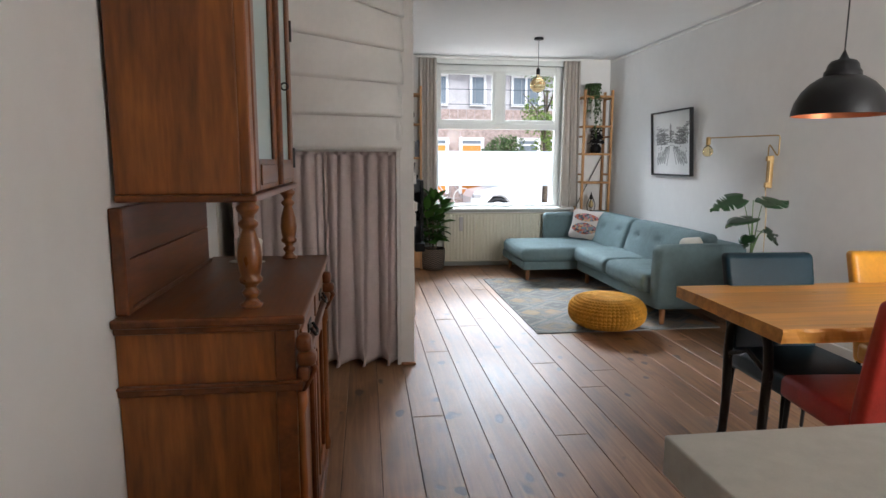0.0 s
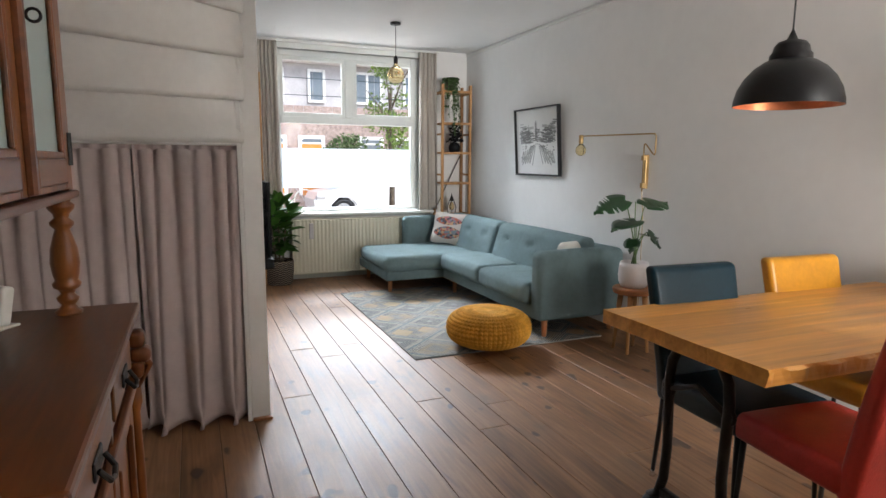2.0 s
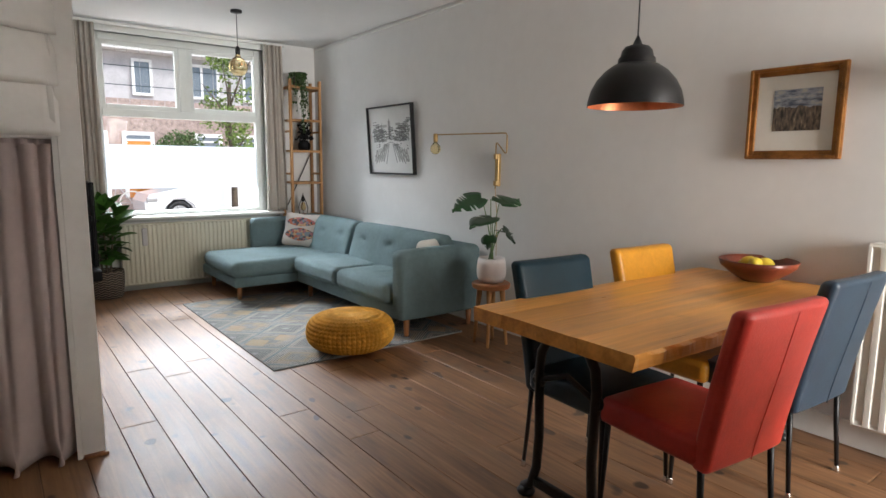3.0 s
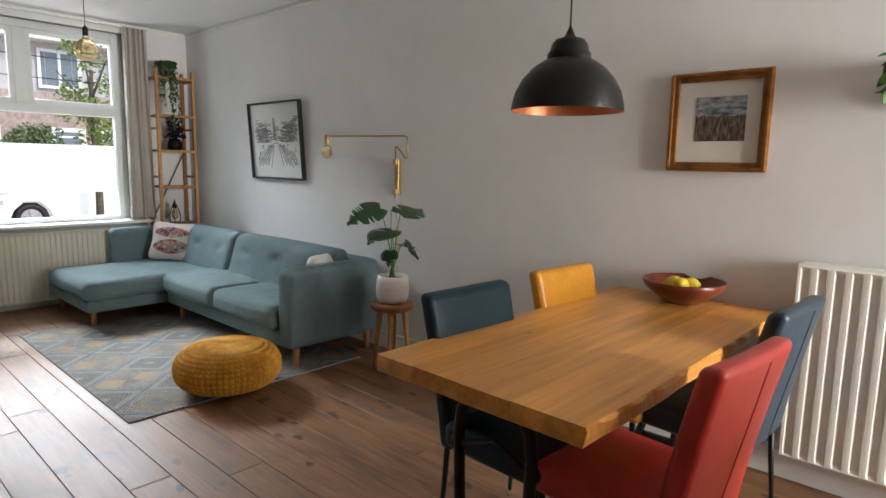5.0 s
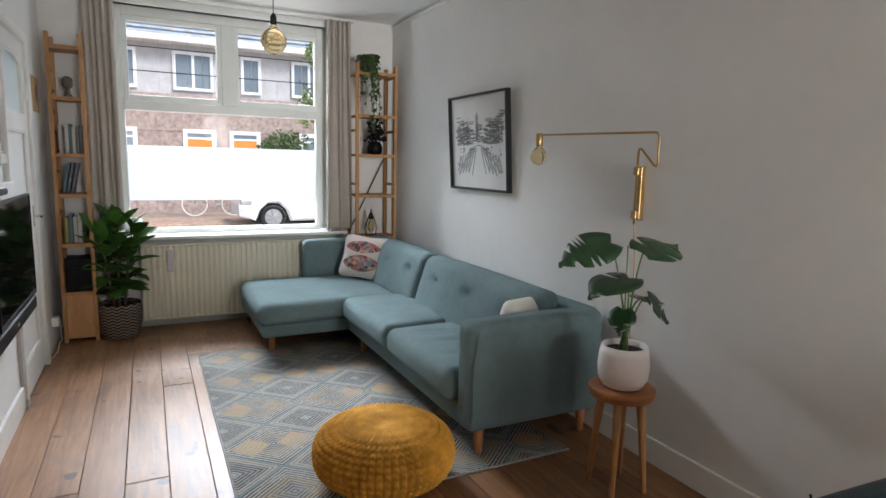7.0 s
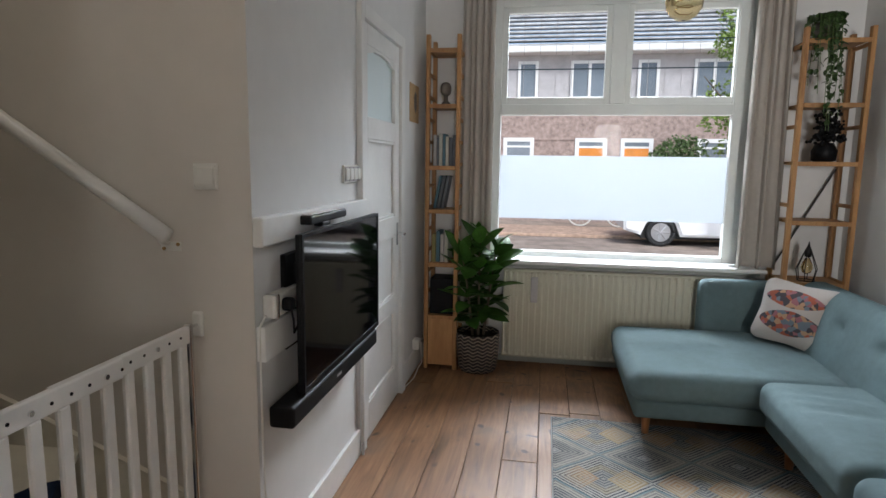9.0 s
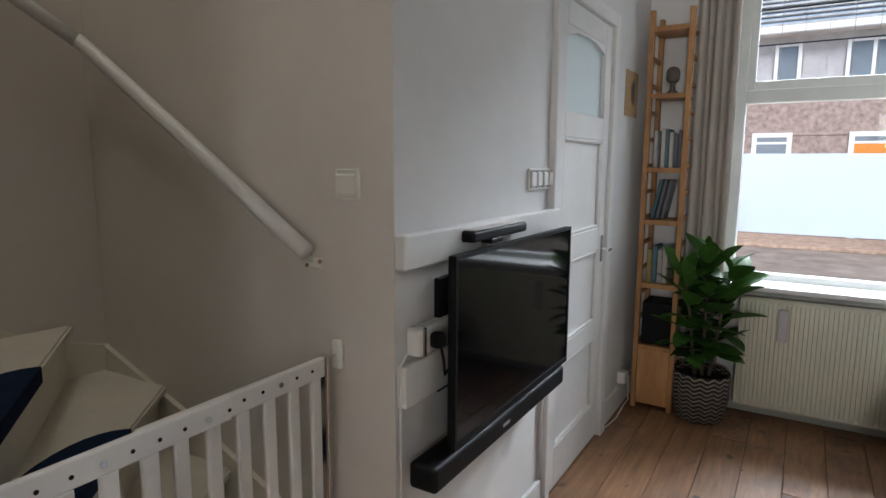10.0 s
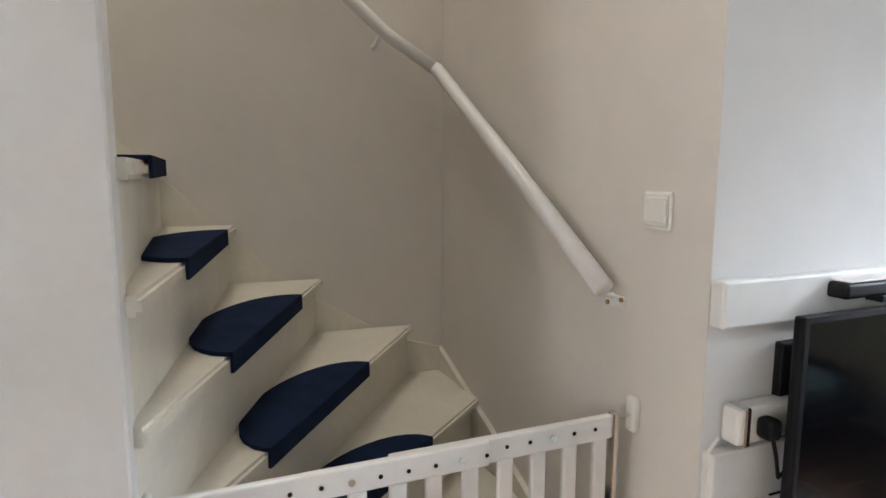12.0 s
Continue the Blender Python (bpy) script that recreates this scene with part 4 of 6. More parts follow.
def drape(name, label, x0, x1, y, z0, z1, folds, depth, mat, seed, flare=0.0, pool=0.0):
    """Cloth in uneven folds that merge and deepen downwards; pool spreads the hem on the floor."""
    rnd = random.Random(seed)
    ph = [rnd.uniform(0, 6.28) for _ in range(6)]

    def f(u, v):
        s = 1 - v
        w = folds * 2 * math.pi * (u + 0.022 * math.sin(7 * u + ph[1]) + 0.012 * s * math.sin(13 * u + ph[4]))
        big = math.sin(w * 0.5 + ph[2] + 0.5 * s)
        sharp = math.sin(w + 0.5 * math.sin(2.3 * s + ph[0]))
        yy = y + depth * ((1.0 - 0.45 * s) * sharp * (1 - 0.25 * sharp * sharp) * 0.75 + (0.25 + 0.6 * s) * big)
        xx = x0 + (x1 - x0) * u + 0.014 * s * math.sin(w * 0.5 + ph[3]) + 0.006 * math.cos(w) + flare * s * (u - 0.5)
        zz = z0 + (z1 - z0) * v
        hem = max(0.0, 1 - (zz - z0) / 0.14)
        yy -= pool * hem ** 2 * (0.45 + 0.55 * math.sin(w * 0.5 + ph[5]))
        xx += pool * 0.5 * hem ** 2 * math.sin(w * 0.5 + ph[1])
        zz += 0.012 * hem * (1 + math.sin(w * 0.5 + ph[2])) * (1 if pool else 0.4)
        return Vector((xx, yy, zz))

    t = thing(name, label, "curtain", ((x0 + x1) / 2, y, z0))
    solid(part("cloth", grid(f, int(folds * 14), 40), mat, t, smooth=True), 0.003)
    return t


cc = drape("closet_curtain", "mauve-grey linen curtain hanging in folds to the floor", XW + 0.10, -0.11, 4.16, 0.006, 1.45, 7, 0.030, DRAPE, 1, 0.0, 0.05)
part("heading", grid(lambda u, v: Vector((XW + 0.10 + 0.59 * u, 4.158 + 0.008 * math.sin(u * 50), 1.445 + 0.025 * v)), 60, 1), DRAPE, cc)
cc2 = drape("closet_curtain", "mauve-grey linen curtain puddling slightly on the floor", -0.105, 0.38, 4.15, 0.006, 1.45, 6, 0.034, DRAPE, 2, 0.0, 0.06)
part("heading", grid(lambda u, v: Vector((-0.105 + 0.485 * u, 4.153 + 0.008 * math.sin(u * 55), 1.445 + 0.025 * v)), 60, 1), DRAPE, cc2)
tagged(mesh_object("closet_curtain_rail", box(XW, 0.394, 4.135, 4.175, 1.472, 1.488, 0.003, 1), TRIM), "white painted curtain rail under the stairs", "curtain rail")
drape("window_curtain", "beige linen curtain drawn aside at the window", 0.86, 1.09, YN - 0.085, 0.30, CH - 0.045, 5, 0.032, DRAPEW, 3)
drape("window_curtain", "beige linen curtain drawn aside above the sofa corner", 2.79, 3.02, YN - 0.10, 0.80, CH - 0.045, 5, 0.034, DRAPEW, 4, 0.05)

# ---- antique cabinet ----
cab = thing("antique_cupboard", "old brown pine cupboard with turned columns and glazed upper doors", "cupboard", (-0.40, 2.08, 0))
CX0, CX1, CY0, CY1 = -0.485, -0.025, 1.722, 2.715
part("side_panel", box(CX0, CX1 - 0.03, CY0, CY0 + 0.025, 0.06, 0.955, 0.002, 1), PINE, cab)
part("side_panel", box(CX0, CX1 - 0.03, CY1 - 0.025, CY1, 0.06, 0.955, 0.002, 1), PINE, cab)
part("corner_post", box(CX1 - 0.055, CX1, CY0 - 0.003, CY0 + 0.055, 0.04, 0.955, 0.004), PINED, cab)
part("corner_post", box(CX1 - 0.055, CX1, CY1 - 0.055, CY1 + 0.003, 0.04, 0.955, 0.004), PINED, cab)
part("back_panel", box(CX0, CX0 + 0.015, CY0 + 0.025, CY1 - 0.025, 0.06, 0.955), PINE, cab)
part("side_moulding", join(box(CX0, CX1 + 0.012, CY0 - 0.014, CY0, 0.785, 0.805, 0.005), box(CX0, CX1 + 0.016, CY0 - 0.020, CY0, 0.805, 0.815, 0.003, 1)), PINED, cab)
part("front_moulding", box(CX1, CX1 + 0.018, CY0 - 0.014, CY1 + 0.014, 0.785, 0.815, 0.005), PINED, cab)
part("plinth", join(box(CX0, CX1 + 0.012, CY0 - 0.008, CY1 + 0.008, 0.045, 0.12, 0.006)), PINEY, cab)
for y in (CY0 + 0.05, CY1 - 0.05):
    for x in (CX0 + 0.06, CX1 - 0.05):
        part("foot", lathe([(0.022, 0.0), (0.036, 0.012), (0.04, 0.03), (0.03, 0.045)], x, y, 14), PINED, cab, smooth=True)
part("worktop", join(box(CX0, CX1 + 0.03, CY0 - 0.03, CY1 + 0.03, 0.975, 1.0, 0.007), box(CX0, CX1 + 0.015, CY0 - 0.015, CY1 + 0.015, 0.955, 0.976, 0.006)), PINED, cab, "dark stained moulded counter top")
for y0, y1 in ((CY0 + 0.06, 2.226), (2.246, CY1 - 0.06)):
    dr = part("drawer", join(box(CX1 - 0.02, CX1 + 0.002, y0, y1, 0.825, 0.95, 0.004), box(CX1 + 0.002, CX1 + 0.010, y0 + 0.025, y1 - 0.025, 0.845, 0.93, 0.006)), PINEY, cab)
    ym = (y0 + y1) / 2
    part("handle", join(box(CX1 + 0.010, CX1 + 0.015, ym - 0.045, ym + 0.045, 0.87, 0.905, 0.003, 1), tube([(CX1 + 0.018, ym - 0.035, 0.888), (CX1 + 0.034, ym - 0.028, 0.865), (CX1 + 0.036, ym, 0.858), (CX1 + 0.034, ym + 0.028, 0.865), (CX1 + 0.018, ym + 0.035, 0.888)], 0.005, 8)), IRON, dr, "dark metal drop handle")
    dd = part("door", join(box(CX1 - 0.02, CX1 + 0.002, y0, y0 + 0.07, 0.13, 0.78, 0.003, 1), box(CX1 - 0.02, CX1 + 0.002, y1 - 0.07, y1, 0.13, 0.78, 0.003, 1), box(CX1 - 0.02, CX1 + 0.002, y0 + 0.07, y1 - 0.07, 0.13, 0.20, 0.003, 1), box(CX1 - 0.02, CX1 + 0.002, y0 + 0.07, y1 - 0.07, 0.71, 0.78, 0.003, 1)), PINE, cab)
    part("door_panel", box(CX1 - 0.018, CX1 - 0.008, y0 + 0.07, y1 - 0.07, 0.20, 0.71, 0.002, 1), PINE, dd)
    for yb in (y0 + 0.07, y1 - 0.085):
        part("panel_bead", box(CX1 - 0.008, CX1 + 0.008, yb, yb + 0.015, 0.20, 0.71, 0.005), PINED, dd)
part("drawer_post", box(CX1 - 0.02, CX1 + 0.006, 2.221, 2.251, 0.12, 0.955, 0.003, 1), PINED, cab)
for y in (CY0 + 0.026, CY1 - 0.026):
    part("carved_corbel", join(soft(CX1, CX1 + 0.042, y - 0.026, y + 0.026, 0.885, 0.935, 0.016, k=3, m=2), soft(CX1, CX1 + 0.055, y - 0.030, y + 0.030, 0.845, 0.888, 0.018, k=3, m=2), soft(CX1, CX1 + 0.035, y - 0.024, y + 0.024, 0.80, 0.848, 0.015, k=3, m=2), tube([(CX1 + 0.03, y - 0.02, 0.87), (CX1 + 0.05, y, 0.835), (CX1 + 0.025, y, 0.785), (CX1 + 0.008, y, 0.755)], 0.011, 8, 0.004), tube([(CX1 + 0.03, y + 0.02, 0.87), (CX1 + 0.045, y + 0.012, 0.83), (CX1 + 0.02, y + 0.012, 0.79)], 0.009, 8, 0.004)), PINED, cab, "carved leaf corbel", True)
    part("half_column", lathe([(0.018, 0.13), (0.02, 0.16), (0.012, 0.19), (0.015, 0.5), (0.012, 0.70), (0.02, 0.73), (0.018, 0.77)], CX1 + 0.006, y, 14), PINE, cab, smooth=True)
# back boards between counter and upper case
for i in range(2):
    part("back_board", box(CX0 + 0.0, CX0 + 0.02, CY0 + 0.05, CY1 - 0.10, 1.0 + 0.143 * i, 1.141 + 0.143 * i, 0.003, 1), PINED, cab)
part("back_post", box(CX0, CX0 + 0.035, CY0 + 0.012, CY0 + 0.05, 1.0, 1.285, 0.005), PINED, cab)
part("back_rail", box(CX0 + 0.02, CX0 + 0.032, CY0 + 0.05, CY1 - 0.10, 1.0, 1.014, 0.003, 1), PINED, cab)
COL = [(0.030, 0.0), (0.032, 0.008), (0.022, 0.014), (0.016, 0.024), (0.024, 0.034), (0.026, 0.042), (0.015, 0.052), (0.021, 0.062), (0.031, 0.068), (0.033, 0.078), (0.026, 0.086), (0.030, 0.10), (0.034, 0.13), (0.031, 0.165), (0.021, 0.20), (0.017, 0.212), (0.027, 0.222), (0.028, 0.230), (0.016, 0.240), (0.019, 0.250), (0.030, 0.262), (0.032, 0.272), (0.022, 0.280), (0.026, 0.287)]
for y in (1.815, 2.665):
    part("turned_column", lathe([(r, 1.0 + z * 1.035) for r, z in COL], -0.152, y, 22), TURNED, cab, "honey-coloured turned baluster", True)
# upper case
UX0, UX1, UY0, UY1, UZ0, UZ1 = -0.475, -0.128, 1.765, 2.708, 1.297, 2.36
part("upper_side", box(UX0, UX1 - 0.03, UY0, UY0 + 0.025, UZ0 + 0.02, UZ1, 0.003, 1), PINE, cab)
part("upper_side", box(UX0, UX1 - 0.03, UY1 - 0.025, UY1, UZ0 + 0.02, UZ1, 0.003, 1), PINE, cab)
part("upper_base", box(UX0, UX1 + 0.012, UY0 - 0.012, UY1 + 0.012, UZ0, UZ0 + 0.02, 0.006), PINED, cab)
part("upper_back", box(UX0, UX0 + 0.012, UY0 + 0.025, UY1 - 0.025, UZ0 + 0.02, UZ1), PINED, cab)
part("cornice", join(box(UX0, UX1 + 0.02, UY0 - 0.02, UY1 + 0.02, UZ1, UZ1 + 0.03, 0.008), box(UX0, UX1 + 0.05, UY0 - 0.05, UY1 + 0.05, UZ1 + 0.03, UZ1 + 0.06, 0.01)), PINED, cab)
part("front_stile", box(UX1 - 0.03, UX1, UY0, UY0 + 0.05, UZ0 + 0.02, UZ1, 0.004), PINE, cab)
part("front_stile", box(UX1 - 0.03, UX1, UY1 - 0.05, UY1, UZ0 + 0.02, UZ1, 0.004), PINE, cab)
for y0, y1 in ((UY0 + 0.052, 2.230), (2.242, UY1 - 0.052)):
    d = part("glazed_door", join(box(UX1 - 0.022, UX1 + 0.004, y0, y0 + 0.05, UZ0 + 0.025, UZ1 - 0.005, 0.004), box(UX1 - 0.022, UX1 + 0.004, y1 - 0.05, y1, UZ0 + 0.025, UZ1 - 0.005, 0.004), box(UX1 - 0.022, UX1 + 0.004, y0 + 0.05, y1 - 0.05, UZ0 + 0.025, UZ0 + 0.115, 0.004), box(UX1 - 0.022, UX1 + 0.004, y0 + 0.05, y1 - 0.05, UZ1 - 0.06, UZ1 - 0.005, 0.004)), PINE, cab)
    part("carved_rail", box(UX1 + 0.004, UX1 + 0.010, y0 + 0.06, y1 - 0.06, UZ0 + 0.04, UZ0 + 0.10, 0.005), PINEY, d)
    part("glass", box(UX1 - 0.012, UX1 - 0.008, y0 + 0.05, y1 - 0.05, UZ0 + 0.115, UZ1 - 0.06), CABGLASS, d, "pale blue-green cloudy glass")
    part("glazing_bead", join(box(UX1 - 0.008, UX1 + 0.002, y0 + 0.05, y0 + 0.06, UZ0 + 0.115, UZ1 - 0.06, 0.003, 1), box(UX1 - 0.008, UX1 + 0.002, y1 - 0.06, y1 - 0.05, UZ0 + 0.115, UZ1 - 0.06, 0.003, 1)), PINED, d)
part("centre_moulding", tube([(UX1 + 0.008, 2.236, UZ0 + 0.03), (UX1 + 0.008, 2.236, UZ1)], 0.014, 10), PINED, cab)
part("door_ring", tube([(UX1 + 0.028 + 0.012 * math.cos(t * 0.524), 2.275, 1.66 + 0.012 * math.sin(t * 0.524)) for t in range(13)], 0.003, 6), IRON, cab)
for z in (1.42, 1.92):
    part("hinge", tube([(UX1 + 0.006, UY1 - 0.05, z - 0.04), (UX1 + 0.006, UY1 - 0.05, z + 0.04)], 0.007, 8), IRON, cab)

th = thing("room_thermostat", "small cream plastic thermostat standing on the cupboard", "thermostat", (-0.31, 2.58, 1.0))
TM = Matrix.Translation((-0.31, 2.58, 1.0)) @ pose(0, 0, 0, -14, 0, -30)
part("case", moved(soft(-0.055, 0.055, -0.018, 0.018, 0.006, 0.10, 0.01, k=3, m=2), TM), PLASTW, th)
part("display", moved(box(-0.032, 0.022, -0.0205, -0.019, 0.045, 0.082), TM), SLATE, th)
part("stand", moved(box(-0.065, 0.065, -0.035, 0.035, 0.0, 0.006, 0.003, 1), pose(-0.31, 2.58, 1.0, 0, 0, -30)), PLASTW, th)

# ---- kitchen peninsula ----
kit = thing("kitchen_peninsula", "grey kitchen peninsula with a thick overhanging worktop", "kitchen counter", (1.4, 0.4, 0))
part("worktop", box(0.70, 2.45, -0.35, 1.075, 0.845, 0.92, 0.004), WORKTOP, kit, "matt grey thick worktop")
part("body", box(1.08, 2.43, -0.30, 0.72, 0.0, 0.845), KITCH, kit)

# ---- dining table ----
tab = thing("dining_table", "honey oak slab dining table on black cast-iron trestles", "table", (2.57, 2.56, 0))
TZ = 0.787


def slab(x0, x1, y0, y1, z0, z1, seed, wavy):
    """A plank with one live edge."""
    rnd = random.Random(seed)
    n = 60
    ph = [rnd.uniform(0, 6) for _ in range(4)]
    top, bot = [], []
    for i in range(n + 1):
        x = x0 + (x1 - x0) * i / n
        w = wavy * (0.4 * math.sin(3.1 * x + ph[0]) + 0.3 * math.sin(9 * x + ph[1]) + 0.2 * math.sin(23 * x + ph[2]) + 0.1 * rnd.uniform(-1, 1))
        top.append((x, y0 + w)), bot.append((x, y0 + w * 1.6 + wavy * 0.7))
    bm = bmesh.new()
    a = [bm.verts.new((x, y, z1)) for x, y in top]
    a2 = [bm.verts.new((x, y - 0.004 + 0.006 * math.sin(40 * x), z1 - 0.012)) for x, y in top]
    b = [bm.verts.new((x, y, z0)) for x, y in bot]
    c, d = [bm.verts.new((x, y1, z1)) for x, _ in top], [bm.verts.new((x, y1, z0)) for x, _ in top]
    for i in range(n):
        for p, q in ((c, a), (a, a2), (a2, b), (b, d), (d, c)):
            bm.faces.new((p[i], q[i], q[i + 1], p[i + 1]))
    for i in (0, n):
        bm.faces.new((a[i], a2[i], b[i], d[i], c[i]))
    bmesh.ops.recalc_face_normals(bm, faces=bm.faces)
    return bm


part("plank", slab(1.722, 3.455, 2.10, 2.335, TZ - 0.058, TZ, 5, 0.0045), SLAB, tab, "honey oak plank with a live edge")
for y0, y1, dx in ((2.3352, 2.53, 0.003), (2.5302, 2.725, 0.0), (2.7252, 2.895, 0.002)):
    part("plank", box(1.722 - dx, 3.455, y0, y1, TZ - 0.058, TZ, 0.0012, 1), SLAB, tab)
part("beam", box(2.05, 3.25, 2.45, 2.57, TZ - 0.16, TZ - 0.06, 0.004), SLAB, tab)
for x in (1.855, 3.28):
    for s in (-1, 1):
        c = 2.49
        part("trestle_leg", join(tube([(x, c + s * 0.07, TZ - 0.08), (x, c + s * 0.105, TZ - 0.10), (x, c + s * 0.135, TZ - 0.15), (x, c + s * 0.145, TZ - 0.23), (x, c + s * 0.14, 0.42), (x, c + s * 0.135, 0.28), (x, c + s * 0.145, 0.14), (x, c + s * 0.17, 0.06), (x, c + s * 0.215, 0.025)], 0.020, 10), lathe([(0.036, 0.0), (0.04, 0.012), (0.024, 0.034)], x, c + s * 0.20, 12)), IRON, tab, smooth=True)
        part("ring_boss", tube([(x + 0.0, c + s * 0.145 + 0.026 * math.cos(t * 0.524), TZ - 0.27 + 0.026 * math.sin(t * 0.524)) for t in range(13)], 0.008, 8), IRON, tab, smooth=True)
    part("cross_bar", box(x - 0.014, x + 0.014, 2.34, 2.64, 0.055, 0.095, 0.005), IRON, tab, smooth=True)
    part("top_plate", box(x - 0.03, x + 0.03, 2.24, 2.80, TZ - 0.072, TZ - 0.059, 0.003, 1), IRON, tab)
    part("upper_bar", tube([(x, 2.35, TZ - 0.27), (x, 2.49, TZ - 0.21), (x, 2.63, TZ - 0.27)], 0.011, 8), IRON, tab, smooth=True)


turn = Matrix.Translation((1.722, 2.5, 0)) @ pose(0, 0, 0, 0, 0, -1.0) @ Matrix.Translation((-1.722, -2.5, 0))
tab.matrix_basis = turn @ Matrix.Translation(tab.location)


def chair(label, m, mat, legs_mat=BLACKM):
    """A leather dining chair: local y ahead of the sitter, built at the origin."""
    c = new("dining_chair")
    c.matrix_basis = m @ Matrix.Diagonal((1, 1, 1.02, 1))
    tagged(c, label, "chair", "chairs round the table")

    def p(name, bm, mt, lab="", sm=True):
        ob = mesh_object(name, bm, mt, sm)
        ob.parent = c
        if lab:
            ob["label"] = lab
        return ob

    p("seat", soft(-0.235, 0.235, -0.20, 0.245, 0.375, 0.475, 0.03, (0, 0.006, 0.012)), mat)
    bm = soft(-0.235, 0.235, -0.035, 0.035, 0.36, 0.925, 0.026, (0, 0.012, 0.0), 4, 8)
    for v in bm.verts:
        t = max(0.0, (v.co.z - 0.36) / 0.565)
        v.co.x *= 0.95 + 0.06 * t
        v.co.y += -0.205 - 0.115 * t ** 1.3 + 0.10 * v.co.x ** 2
        v.co.z += 0.10 * v.co.x ** 2 * max(0, t - 0.6)
    p("backrest", bm, mat)
    pts = []
    for i in range(9):
        t = i / 8
        pts.append((0.0, -0.205 - 0.115 * t ** 1.3 - 0.0455 - 0.009 * math.sin(math.pi * t), 0.375 + 0.535 * t))
    p("seam", tube(pts, 0.0022, 6), mat)
    for x in (-0.205, 0.205):
        for y, dy in ((0.205, 0.015), (-0.20, -0.03)):
            l = p("leg", tube([(x, y, 0.40), (x * 1.02, y + dy * 0.4, 0.22), (x * 1.05, y + dy, 0.02)], 0.0125, 10, 0.009), legs_mat)
            f = mesh_object("foot", lathe([(0.013, 0.0), (0.013, 0.006), (0.010, 0.022), (0.009, 0.028)], x * 1.05, y + dy, 12), CHROME, True)
            f.parent = l
    return c


chair("dark teal leather dining chair with black metal legs", pose(2.215, 2.615, 0, 0, 0, 177), TEALL)
chair("ochre yellow leather dining chair pushed under the table", pose(2.925, 2.61, 0, 0, 0, 177), YELL)
chair("red leather dining chair with a back seam, pulled out", pose(2.18, 2.165, 0, 0, 0, -6), REDL)
chair("navy leather dining chair beside the radiator", pose(2.935, 2.21, 0, 0, 0, -4), NAVYL)

bowl = thing("fruit_bowl", "wide dark red wooden bowl on the table", "bowl", (3.30, 2.465, TZ))
part("shell", lathe([(0.06, TZ + 0.001), (0.075, TZ + 0.004), (0.13, TZ + 0.04), (0.18, TZ + 0.082), (0.19, TZ + 0.112), (0.186, TZ + 0.114), (0.17, TZ + 0.088), (0.12, TZ + 0.047), (0.06, TZ + 0.016), (0.001, TZ + 0.012)], 3.30, 2.465, 40, False), BOWLW, bowl, smooth=True)
for x, y, a in ((3.275, 2.465, 20), (3.315, 2.435, 70), (3.295, 2.51, 120)):
    b = bmesh.new()
    bmesh.ops.create_uvsphere(b, u_segments=16, v_segments=10, radius=0.036)
    for v in b.verts:
        v.co.x *= 1.25 + (0.25 if abs(v.co.x) > 0.033 else 0)
    ob = mesh_object("lemon", moved(b, pose(x, y, TZ + 0.09, 0, 12, a)), LEMON, True)
    tagged(ob, "bright yellow lemon in the bowl", "lemon", "lemons in the bowl")

# ---- lamps ----
PX, PY, PZ = 2.182, 2.48, 1.607
pend = thing("pendant_lamp", "black metal dome pendant with a copper inside", "pendant lamp", (PX, PY, PZ))
part("shade", lathe([(0.198, PZ), (0.196, PZ + 0.02), (0.185, PZ + 0.06), (0.162, PZ + 0.10), (0.128, PZ + 0.135), (0.092, PZ + 0.158), (0.072, PZ + 0.165)], PX, PY, 48, False), BLACKM, pend, smooth=True)
part("lining", lathe([(0.196, PZ + 0.0005), (0.193, PZ + 0.02), (0.182, PZ + 0.058), (0.159, PZ + 0.097), (0.125, PZ + 0.132), (0.09, PZ + 0.155), (0.0, PZ + 0.16)], PX, PY, 48, False), COPPER, pend, "copper-coloured lining", True)
part("cap", lathe([(0.078, PZ + 0.16), (0.076, PZ + 0.182), (0.068, PZ + 0.19), (0.062, PZ + 0.212), (0.05, PZ + 0.226), (0.02, PZ + 0.235), (0.008, PZ + 0.26), (0.004, PZ + 0.27)], PX, PY, 36, False), BLACKM, pend, smooth=True)
part("cord", tube([(PX, PY, PZ + 0.26), (PX, PY, CH - 0.03)], 0.0035, 8), BLACKM, pend)
part("canopy", lathe([(0.05, CH - 0.03), (0.05, CH - 0.005), (0.048, CH)], PX, PY, 24), BLACKM, pend, smooth=True)
part("bulb", lathe([(0.0, PZ + 0.03), (0.022, PZ + 0.036), (0.03, PZ + 0.06), (0.02, PZ + 0.09), (0.014, PZ + 0.14)], PX, PY, 16, False), PLASTW, pend, smooth=True)

pend.matrix_basis = Matrix.Translation((PX, PY, PZ)) @ Matrix.Diagonal((0.92, 0.92, 1, 1)) @ Matrix.Translation((-PX, -PY, -PZ)) @ pend.matrix_basis

